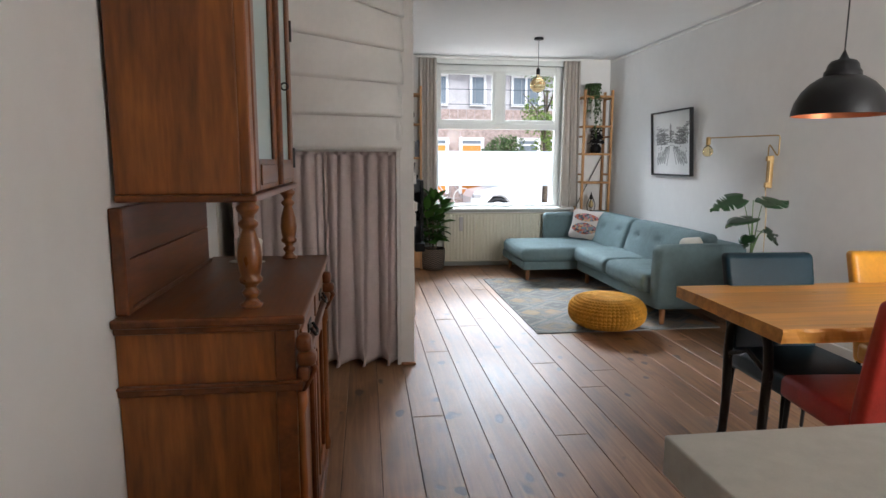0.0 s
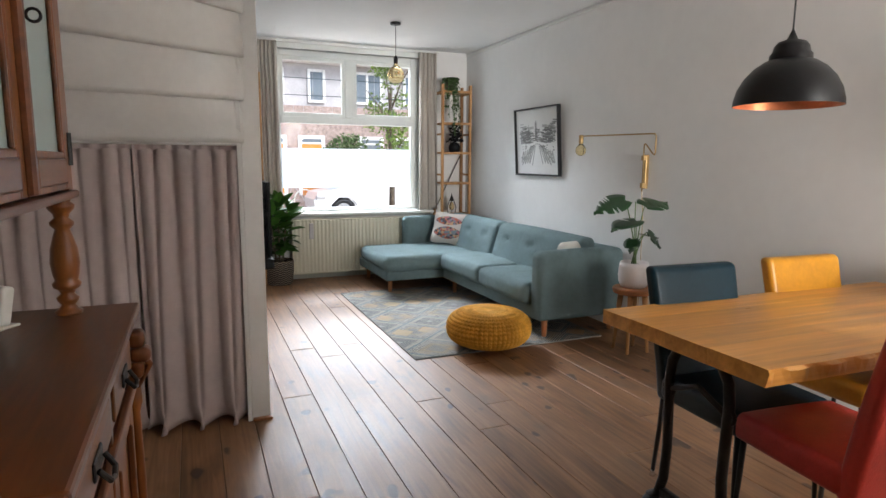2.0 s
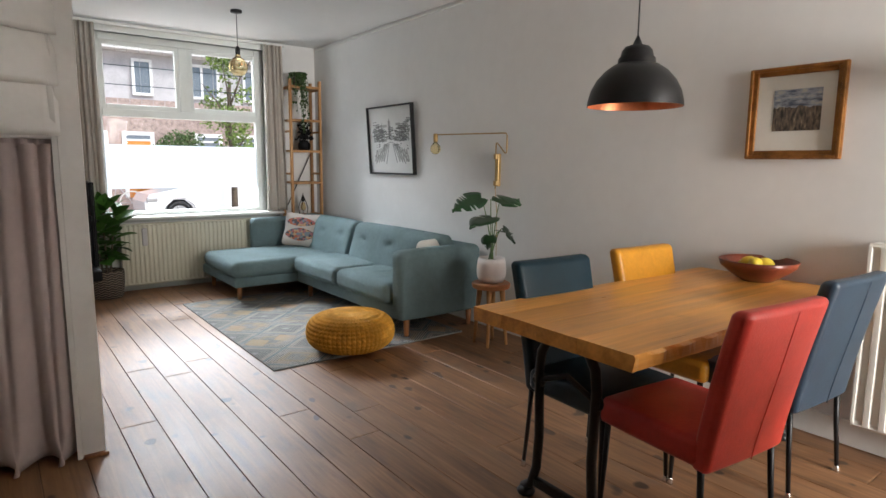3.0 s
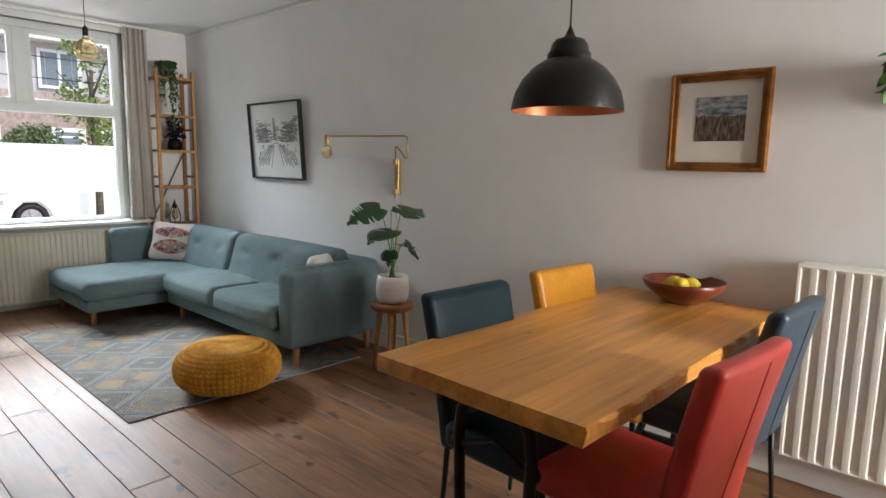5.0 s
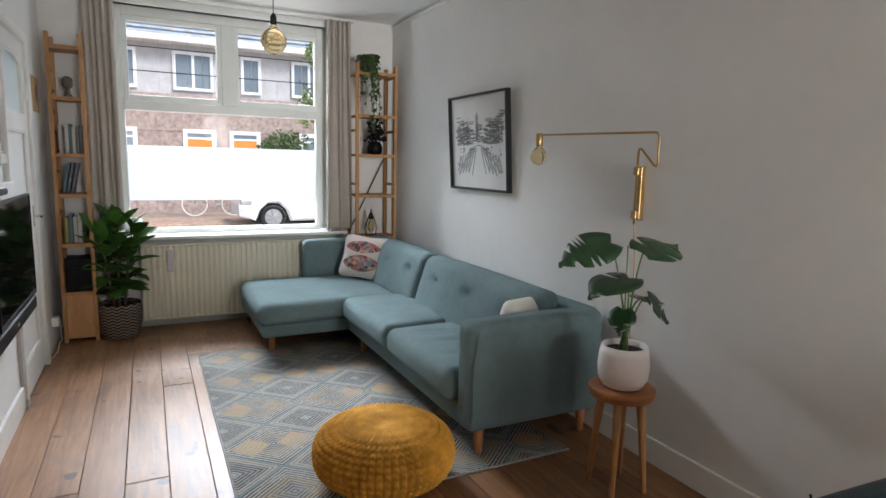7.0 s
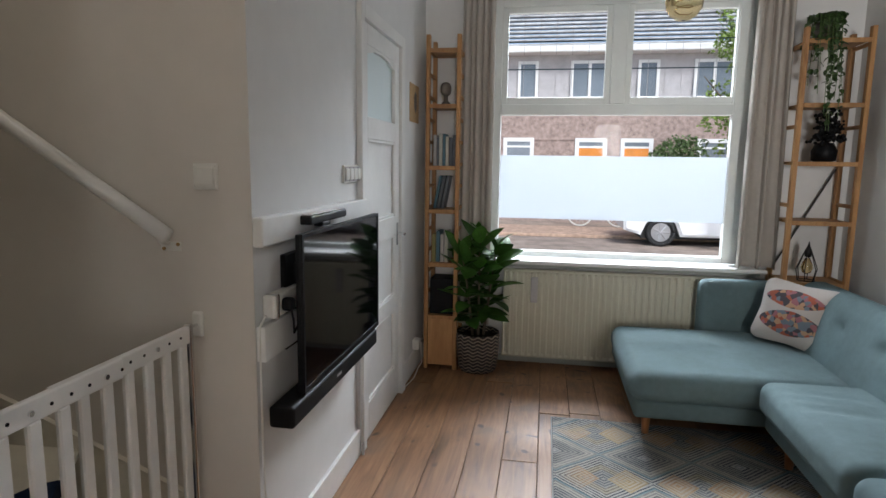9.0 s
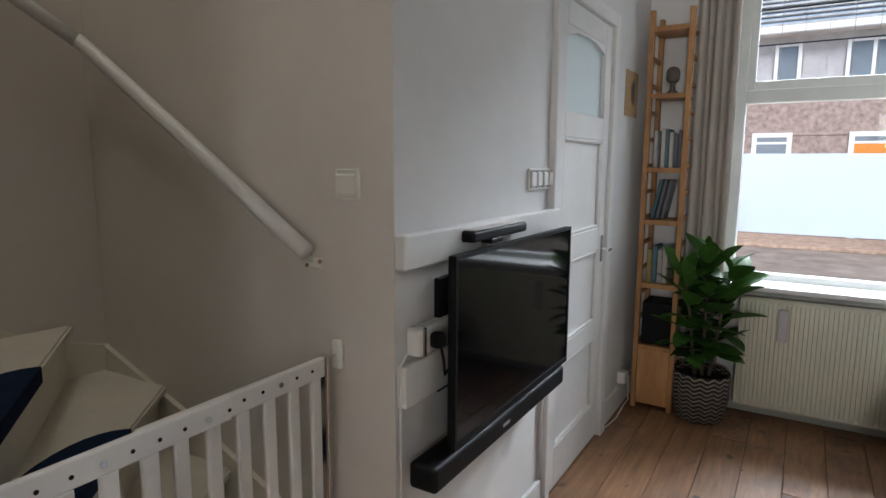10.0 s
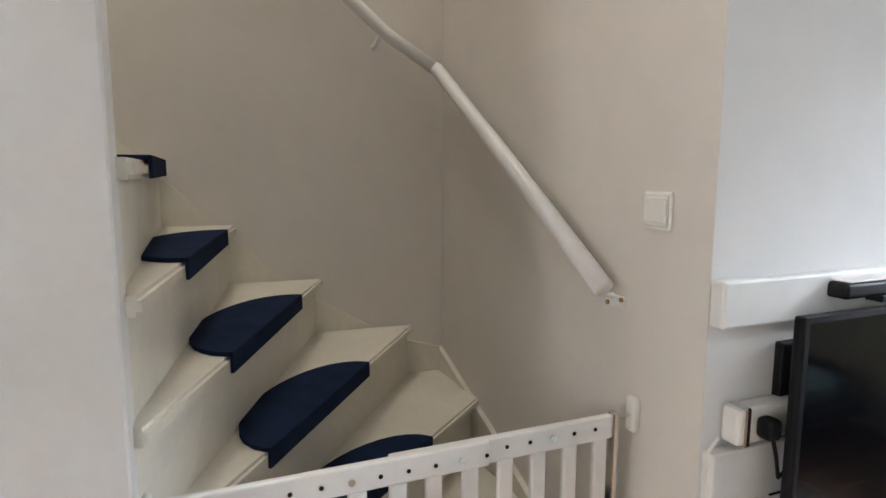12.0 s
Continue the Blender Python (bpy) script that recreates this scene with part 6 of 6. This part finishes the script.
fm = [leaf_mesh(s, f, b, LEAF) for s, f, b in ((0.25, 0.52, 0.22), (0.22, 0.56, 0.35), (0.27, 0.48, 0.12))]
rnd = random.Random(21)
for k, (dx, dy, top) in enumerate(((0.0, 0.0, 0.97), (-0.09, -0.05, 0.86), (0.09, 0.05, 0.90))):
    px, py = 0.95 + dx * 0.4, 7.67 + dy * 0.4
    tx, ty = 0.95 + dx * 1.3, 7.67 + dy * 1.3
    part("stem", tube([(px, py, 0.25), ((px + tx) / 2, (py + ty) / 2, 0.6), (tx, ty, top)], 0.011, 8, 0.006), BARK, fp, smooth=True)
    n = 28 if k == 0 else 23
    for i in range(n):
        t = 0.16 + 0.84 * (i + 0.5) / n
        z = 0.25 + (top - 0.25) * t
        x, y = px + (tx - px) * t, py + (ty - py) * t
        yaw = i * 137.5 + k * 60
        el = 5 + 62 * t ** 2 + rnd.uniform(-14, 14)
        sc = rnd.uniform(0.78, 1.05) * (0.95 if t < 0.95 else 0.7)
        lo = new("leaf", fm[rnd.randrange(3)])
        lo.parent = fp
        lo.matrix_parent_inverse = fp.matrix_basis.inverted()
        lo.matrix_basis = pose(x, y, z, el, rnd.uniform(-25, 25), yaw) @ Matrix.Diagonal((sc, sc, sc, 1))

fp.matrix_basis = Matrix.Translation((0.085, 0.13, 0)) @ fp.matrix_basis

# ---- shelves beside the window ----


def ladder_shelf(name, label, x0, x1, y0, y1, zs, top, rungs):
    s = thing(name, label, "shelf", ((x0 + x1) / 2, (y0 + y1) / 2, 0))
    for x in (x0, x1 - 0.028):
        for y in (y0, y1 - 0.04):
            part("upright", box(x, x + 0.028, y, y + 0.04, 0, top, 0.003, 1), SHELFW, s)
        for i in range(rungs):
            z = 0.25 + (top - 0.35) * i / (rungs - 1)
            part("rung", box(x + 0.006, x + 0.022, y0 + 0.04, y1 - 0.04, z - 0.012, z + 0.012, 0.003, 1), SHELFW, s)
    for z in zs:
        part("shelf_board", box(x0 + 0.028, x1 - 0.028, y0 + 0.005, y1 - 0.005, z - 0.02, z, 0.003, 1), SHELFW, s)
        part("shelf_batten", box(x0 + 0.028, x1 - 0.028, y0, y0 + 0.004, z - 0.028, z, 0.001, 1), SHELFW, s)
    return s


ls = ladder_shelf("ladder_shelf", "narrow raw pine ladder shelf with books between door and curtain", 0.645, 0.885, 7.74, 8.03, (0.40, 0.78, 1.16, 1.465, 1.885, 2.255), 2.345, 14)
part("box_front", box(0.674, 0.856, 7.745, 7.76, 0.03, 0.375, 0.002, 1), STOOLW, ls)
rs = ladder_shelf("ladder_shelf", "raw pine ladder shelf in the corner behind the sofa", 3.01, 3.41, 7.74, 8.03, (0.35, 0.75, 1.15, 1.525, 1.885, 2.27), 2.34, 5)
part("cross_brace", tube([(3.04, 8.02, 0.80), (3.38, 8.02, 1.48)], 0.006, 6), IRON, rs)

rnd = random.Random(5)
x = 0.69
while x < 0.83:
    w, h = rnd.uniform(0.014, 0.028), rnd.uniform(0.17, 0.23)
    ob = mesh_object("book", box(x, x + w, 7.80, 7.94, 1.4655, 1.4655 + h, 0.002, 1), BOOKS[rnd.randrange(5)])
    tagged(ob, "slim book standing on the pine shelf", "book", "books on the shelf")
    x += w + 0.002
for k in range(3):
    ob = mesh_object("book", moved(box(-0.009, 0.009, -0.07, 0.07, 0.005, 0.24, 0.002, 1), pose(0.70 + 0.028 * k, 7.87, 1.1605, 0, 11, 0)), BOOKS[1 if k else 3])
    tagged(ob, "dark book leaning on the pine shelf", "book", "leaning books")
for k in range(4):
    ob = mesh_object("book", box(0.69 + 0.03 * k, 0.716 + 0.03 * k, 7.79, 7.96, 0.7805, 0.7805 + 0.2 + 0.02 * (k % 2), 0.002, 1), BOOKS[(k + 2) % 5])
    tagged(ob, "book standing on the lower pine shelf", "book", "lower books")
tagged(mesh_object("storage_box", box(0.68, 0.85, 7.78, 7.98, 0.4005, 0.66, 0.006), PLASTB), "black storage box on the pine shelf", "box")
bust = join(lathe([(0.03, 1.886), (0.032, 1.90), (0.016, 1.915), (0.014, 1.945), (0.02, 1.955)], 0.765, 7.86, 14), soft(0.728, 0.802, 7.82, 7.90, 1.95, 2.045, 0.035, k=4, m=2))
tagged(mesh_object("small_sculpture", bust, KITCH, True), "small dark head sculpture on the shelf", "sculpture")

lant = thing("wire_lantern", "black wire lantern with a clear bulb on the shelf", "lantern", (3.20, 8.1, 0.70))
for i in range(6):
    a = i * math.pi / 3
    c, s = math.cos(a), math.sin(a)
    part("wire", tube([(3.20 + 0.05 * c, 8.1 + 0.05 * s, 0.703), (3.20 + 0.065 * c, 8.1 + 0.065 * s, 0.78), (3.20 + 0.02 * c, 8.1 + 0.02 * s, 0.90)], 0.003, 6), IRON, lant)
part("ring", tube([(3.20 + 0.052 * math.cos(t * 0.524), 8.1 + 0.052 * math.sin(t * 0.524), 0.704) for t in range(13)], 0.003, 6), IRON, lant)
part("bulb", lathe([(0.0005, 0.745), (0.025, 0.755), (0.036, 0.785), (0.03, 0.815), (0.014, 0.85)], 3.20, 8.1, 16, False), AMBER, lant, smooth=True)
part("cap", lathe([(0.02, 0.86), (0.022, 0.90), (0.008, 0.93), (0.003, 0.96)], 3.20, 8.1, 14), IRON, lant, smooth=True)
lant.matrix_basis = Matrix.Translation((-0.01, -0.26, 0.05)) @ lant.matrix_basis
vase = thing("dried_bouquet", "dark dried bouquet in a black pot on the shelf", "vase", (3.24, 8.12, 1.49))
part("pot", lathe([(0.05, 1.491), (0.07, 1.50), (0.075, 1.56), (0.055, 1.60), (0.05, 1.61)], 3.24, 8.12, 20), PLASTB, vase, smooth=True)
rnd = random.Random(9)
bm = bmesh.new()
for i in range(170):
    a, el, r = rnd.uniform(0, 6.28), rnd.uniform(-0.3, 1.5), rnd.uniform(0.03, 0.115)
    c = Vector((3.25 + r * math.cos(a) * math.cos(el), 8.12 + r * math.sin(a) * math.cos(el), 1.65 + 1.6 * r * math.sin(el)))
    bmesh.ops.create_icosphere(bm, subdivisions=1, radius=rnd.uniform(0.008, 0.018), matrix=Matrix.Translation(c))
tagged(part("dried_flower_mass", bm, PLASTB, vase), kind="stuff")

vase.matrix_basis = Matrix.Translation((-0.01, -0.26, 0.035)) @ vase.matrix_basis


def trailing(name, label, base, pot_r, strands, seed, mat, leaf, spread, drop, toward):
    rn = random.Random(seed)
    t = thing(name, label, "hanging plant", base)
    bx, by, bz = base
    part("pot", lathe([(pot_r * 0.75, bz + 0.001), (pot_r * 0.95, bz + 0.03), (pot_r, bz + 0.10), (pot_r * 0.9, bz + 0.10), (0.0, bz + 0.085)], bx, by, 20, False), KITCH, t, smooth=True)
    lm = leaf_mesh(leaf, 0.75, 0.3, mat)
    for s in range(strands):
        a = toward + rn.uniform(-spread, spread)
        l = drop * rn.uniform(0.35, 1.0)
        p0 = Vector((bx + 0.03 * math.cos(a), by + 0.03 * math.sin(a), bz + 0.10))
        p1 = p0 + Vector((math.cos(a) * (pot_r + 0.03), math.sin(a) * (pot_r + 0.03), 0.04))
        p2 = p1 + Vector((math.cos(a) * 0.02 + rn.uniform(-0.03, 0.03), math.sin(a) * 0.02, -l))
        pts = [p0, p0.lerp(p1, 0.5) + Vector((0, 0, 0.03)), p1, p1.lerp(p2, 0.4) + Vector((rn.uniform(-0.02, 0.02), rn.uniform(-0.015, 0.015), 0)), p2]
        part("vine", tube(pts, 0.002, 5), STEM, t)
        n = int(7 + l * 34)
        for i in range(n):
            f = i / n * 3.99
            k = int(f)
            q = pts[k].lerp(pts[k + 1], f - k)
            lo = new("leaf", lm)
            lo.parent, lo.matrix_parent_inverse = t, t.matrix_basis.inverted()
            sc = rn.uniform(0.7, 1.2)
            lo.matrix_basis = pose(q.x, q.y, q.z, rn.uniform(-70, 20), rn.uniform(-30, 30), rn.uniform(0, 360)) @ Matrix.Diagonal((sc, sc, sc, 1))
    return t


trailing("trailing_plant", "small-leaved trailing plant spilling from the top shelf", (3.16, 7.85, 2.271), 0.07, 20, 31, LEAFT, 0.040, 0.75, 0.72, -1.9)
hp = trailing("pothos_plant", "green pothos trailing from a wall pot near the radiator", (XE - 0.10, 1.60, 1.73), 0.08, 9, 44, LEAF, 0.075, 1.4, 0.20, 2.0)
part("wall_hook", box(XE - 0.03, XE, 1.58, 1.62, 1.71, 1.79, 0.003, 1), IRON, hp)

# ---- street ----
structure("ground", join(box(-300, 300, 8.33, 400, -0.40, -0.25), box(-300, 300, -300, -3.21, -0.40, -0.25)), ASPH, "wet brown brick street and gardens", "ground")
structure("pavement", join(box(-30, 40, 8.33, 11.6, -0.249, -0.17, 0.01, 1), box(-30, 40, 18.3, 20.3, -0.249, -0.17, 0.01, 1)), PAVER, "raised red-brown paved pavement along the street", "pavement")

FY = 22.6
house = thing("terraced_house_row", "brick terrace with white window frames and a grey tiled roof", "house", (4, FY, -0.25))
part("wall", join(box(-22, 34, FY, FY + 0.3, -0.25, 2.25), box(-22, 34, FY - 0.02, FY + 0.3, 2.25, 3.35)), TERRA, house, "weathered brown brick wall")
part("wall", box(-22, 34, FY + 0.05, FY + 0.3, 3.35, 4.85), SLATE, house, "grey clad upper storey")
part("gutter", box(-22, 34, FY - 0.45, FY + 0.1, 4.80, 5.0, 0.03, 1), TRIM, house, "white boxed gutter")
for i in range(18):
    y = FY - 0.42 + 0.22 * i
    part("tile_course", box(-22, 34, y, y + 0.25, 5.0 + 0.17 * i, 5.06 + 0.17 * i, 0.01, 1), TILE, house)
for i in range(-3, 6):
    bx = 0.83 + 3.55 * i
    for x0, w, lights in ((bx, 0.62, 1), (bx + 1.85, 1.15, 2)):
        wd = part("window", frame_ring(0, w, 3.47, 4.62, 0.09, 0, 0.08, 0.01), TRIM, house, "white window frame")
        for v in wd.data.vertices:
            v.co = Vector((x0 - w / 2 + v.co.y, FY - 0.04 + v.co.x, v.co.z))
        part("pane", box(x0 - w / 2 + 0.09, x0 + w / 2 - 0.09, FY - 0.0, FY + 0.02, 3.56, 4.53), DGLASS, wd)
        if lights == 2:
            part("mullion", box(x0 - 0.04, x0 + 0.04, FY - 0.03, FY, 3.56, 4.53), TRIM, wd)
    for j, x0 in enumerate((bx + 1.5, bx + 2.85)):
        wd = part("window", join(box(x0, x0 + 0.95, FY - 0.05, FY + 0.0, 2.2, 2.32), box(x0, x0 + 0.12, FY - 0.05, FY, 0.2, 2.2), box(x0 + 0.83, x0 + 0.95, FY - 0.05, FY, 0.2, 2.2), box(x0 + 0.12, x0 + 0.83, FY - 0.05, FY, 2.02, 2.08)), TRIM, house, "white ground-floor window frame")
        part("pane", box(x0 + 0.12, x0 + 0.83, FY - 0.03, FY - 0.01, 2.08, 2.2), DGLASS, wd)
        part("panel", box(x0 + 0.12, x0 + 0.83, FY - 0.04, FY - 0.012, 0.2, 2.02), ORANGE if i % 2 == 0 else DGLASS, wd)


def leaf_cloud(bm, c, r, n, size, rn, squash=0.75):
    for _ in range(n):
        d = Vector((rn.gauss(0, 1), rn.gauss(0, 1), rn.gauss(0, 1))).normalized() * (r * rn.uniform(0.55, 1.05))
        d.z *= squash
        p = Vector(c) + d
        m = Matrix.Translation(p) @ Euler((rn.uniform(0, 6), rn.uniform(0, 6), rn.uniform(0, 6))).to_matrix().to_4x4()
        s = size * rn.uniform(0.6, 1.3)
        bm.faces.new([bm.verts.new(m @ Vector(q)) for q in ((0, -s, 0), (s * 0.55, 0, s * 0.12), (0, s, 0), (-s * 0.55, 0, s * 0.12))])


rnd = random.Random(77)
hd = thing("front_hedge", "clipped green hedge before the houses opposite", "hedge", (5.2, 21.6, -0.25))
bm = bmesh.new()
for i in range(16):
    leaf_cloud(bm, (4.55 + 0.07 * i, 21.6 + rnd.uniform(-0.2, 0.2), rnd.uniform(0.3, 2.0)), 0.42, 240, 0.055, rnd, 1.0)
tagged(part("foliage", bm, HEDGE, hd), kind="stuff")
part("trunk", tube([(5.1, 21.6, -0.25), (5.1, 21.6, 0.8)], 0.06, 8), BARK, hd)
tr = thing("street_tree", "small street tree with fresh yellow-green leaves", "tree", (5.25, 16.7, -0.25))
part("trunk", tube([(5.25, 16.7, -0.25), (5.27, 16.7, 1.2), (5.2, 16.72, 2.4), (5.25, 16.7, 3.4)], 0.09, 10, 0.04), BARK, tr, smooth=True)
bm = bmesh.new()
for i in range(26):
    a, z = rnd.uniform(0, 6.28), rnd.uniform(1.7, 4.6)
    rr = rnd.uniform(0.1, 0.85) * (1 - abs(z - 3.0) / 2.6)
    c = (5.25 + rr * math.cos(a), 16.7 + rr * math.sin(a), z)
    leaf_cloud(bm, c, 0.36, 90, 0.05, rnd)
tagged(part("crown", bm, TREEL, tr), kind="stuff")
for i in range(6):
    a = i * 1.05
    part("limb", tube([(5.23, 16.71, 1.5 + 0.25 * i), (5.25 + 0.35 * math.cos(a), 16.7 + 0.35 * math.sin(a), 2.0 + 0.3 * i), (5.25 + 0.7 * math.cos(a), 16.7 + 0.7 * math.sin(a), 2.4 + 0.3 * i)], 0.03, 7, 0.01), BARK, tr, smooth=True)


def wheel(parent, x, y, z, r):
    w = part("wheel", tube([(x, y - 0.1, z), (x, y + 0.1, z)], r, 28), RUBBER, parent, smooth=False)
    part("rim", join(tube([(x, y - 0.112, z), (x, y - 0.1, z)], r * 0.66, 24)), ALLOY, w)
    for k in range(7):
        a = k * 2 * math.pi / 7
        part("spoke", tube([(x, y - 0.116, z), (x + r * 0.62 * math.cos(a), y - 0.116, z + r * 0.62 * math.sin(a))], 0.018, 6), ALLOY, w)
    part("tyre", tube([(x + (r - 0.04) * math.cos(t * 0.2618), y - 0.095, z + (r - 0.04) * math.sin(t * 0.2618)) for t in range(25)], 0.045, 8), RUBBER, w, smooth=True)


car = thing("parked_car", "white parked car beside the kerb across the street", "car", (5.3, 17.9, -0.25))
CZ = -0.25
body = prism([(3.22, CZ + 0.35), (3.20, CZ + 0.62), (3.32, CZ + 0.80), (3.9, CZ + 0.92), (4.3, CZ + 1.0), (4.95, CZ + 1.42), (5.6, CZ + 1.50), (6.5, CZ + 1.46), (7.1, CZ + 1.05), (7.35, CZ + 0.98), (7.42, CZ + 0.6), (7.38, CZ + 0.32), (7.0, CZ + 0.22), (6.86, CZ + 0.5), (6.68, CZ + 0.64), (6.45, CZ + 0.64), (6.27, CZ + 0.5), (6.16, CZ + 0.22), (4.42, CZ + 0.22), (4.31, CZ + 0.5), (4.13, CZ + 0.66), (3.87, CZ + 0.66), (3.69, CZ + 0.5), (3.58, CZ + 0.24)], "y", 17.15, 18.8)
bmesh.ops.bevel(body, geom=[e for e in body.edges if abs(e.verts[0].co.y - e.verts[1].co.y) < 0.01], offset=0.05, segments=2, affect="EDGES")
part("body", body, CARP, car)
part("side_window", prism([(4.45, CZ + 1.0), (5.0, CZ + 1.36), (5.6, CZ + 1.42), (6.4, CZ + 1.38), (6.8, CZ + 1.02)], "y", 17.14, 17.155), DGLASS, car)
part("underbody", box(3.6, 7.0, 17.3, 18.7, CZ + 0.16, CZ + 0.6), RUBBER, car)
part("headlight", soft(3.24, 3.50, 17.13, 17.25, CZ + 0.62, CZ + 0.74, 0.03, k=2, m=2), ALLOY, car)
for x in (4.0, 6.56):
    for y in (17.27, 18.65):
        wheel(car, x, y, CZ + 0.31, 0.31)
bike = thing("parked_bicycle", "bicycle with a pale frame leaning before the houses", "bicycle", (2.9, 20.5, -0.17))
for x in (2.45, 3.5):
    w = part("wheel", tube([(x + 0.33 * math.cos(t * 0.2618), 20.5, 0.165 + 0.33 * math.sin(t * 0.2618)) for t in range(25)], 0.022, 8), MOUNT, bike, smooth=True)
    for k in range(8):
        a = k * math.pi / 8
        part("spoke", tube([(x - 0.32 * math.cos(a), 20.5, 0.165 - 0.32 * math.sin(a)), (x + 0.32 * math.cos(a), 20.5, 0.165 + 0.32 * math.sin(a))], 0.004, 4), ALLOY, w)
part("frame", join(tube([(2.45, 20.5, 0.165), (2.62, 20.5, 0.75), (2.6, 20.5, 0.85)], 0.02, 8), tube([(2.6, 20.5, 0.68), (3.0, 20.5, 0.15), (3.5, 20.5, 0.165), (3.12, 20.5, 0.7), (3.0, 20.5, 0.15)], 0.02, 8), tube([(2.62, 20.5, 0.72), (3.12, 20.5, 0.66)], 0.02, 8)), SLATE, bike, smooth=True)
part("handlebar", tube([(2.6, 20.25, 0.88), (2.58, 20.5, 0.86), (2.6, 20.75, 0.88)], 0.014, 8), RUBBER, bike, smooth=True)
part("saddle", soft(3.02, 3.28, 20.44, 20.56, 0.76, 0.82, 0.025, k=2, m=2), RUBBER, bike, smooth=True)
part("stem", tube([(3.12, 20.5, 0.66), (3.15, 20.5, 0.77)], 0.014, 8), RUBBER, bike)

# ---- floor boards ----
floor_ob = bpy.data.objects["floor"]
bb = box(-0.0918, 0.0918, -0.5, 0.5, -0.011, 0.0)
bmesh.ops.bevel(bb, geom=[e for e in bb.edges if all(v.co.z > -0.001 for v in e.verts)], offset=0.0022, segments=1, affect="EDGES")
tmp = mesh_object("floor_board_model", bb, OAK)
board = tmp.data
bpy.data.objects.remove(tmp)
rnd = random.Random(4)
PW = 0.1805
x = 0.406 - PW * 7 + PW / 2
col = 0
while x < XE + PW:
    y = YSO - rnd.uniform(0.0, 1.6)
    while y < YN:
        L = rnd.uniform(2.2, 3.6)
        if abs(x - (0.406 + PW / 2)) < 0.02 and y < 3.25 < y + L + 0.6:
            L = 3.25 - y
            if L > 3.6:
                L /= 2
        a, b = max(y, YSO), min(y + L - 0.002, YN)
        if b - a > 0.05:
            lo, hi = max(x - PW / 2, XW), min(x + PW / 2, XE)
            o = new("floor_board", board)
            o.parent = floor_ob
            o.matrix_basis = pose((lo + hi) / 2, (a + b) / 2, 0) @ Matrix.Diagonal(((hi - lo) / 0.186, b - a, 1, 1))
        y += L
    x += PW
    col += 1
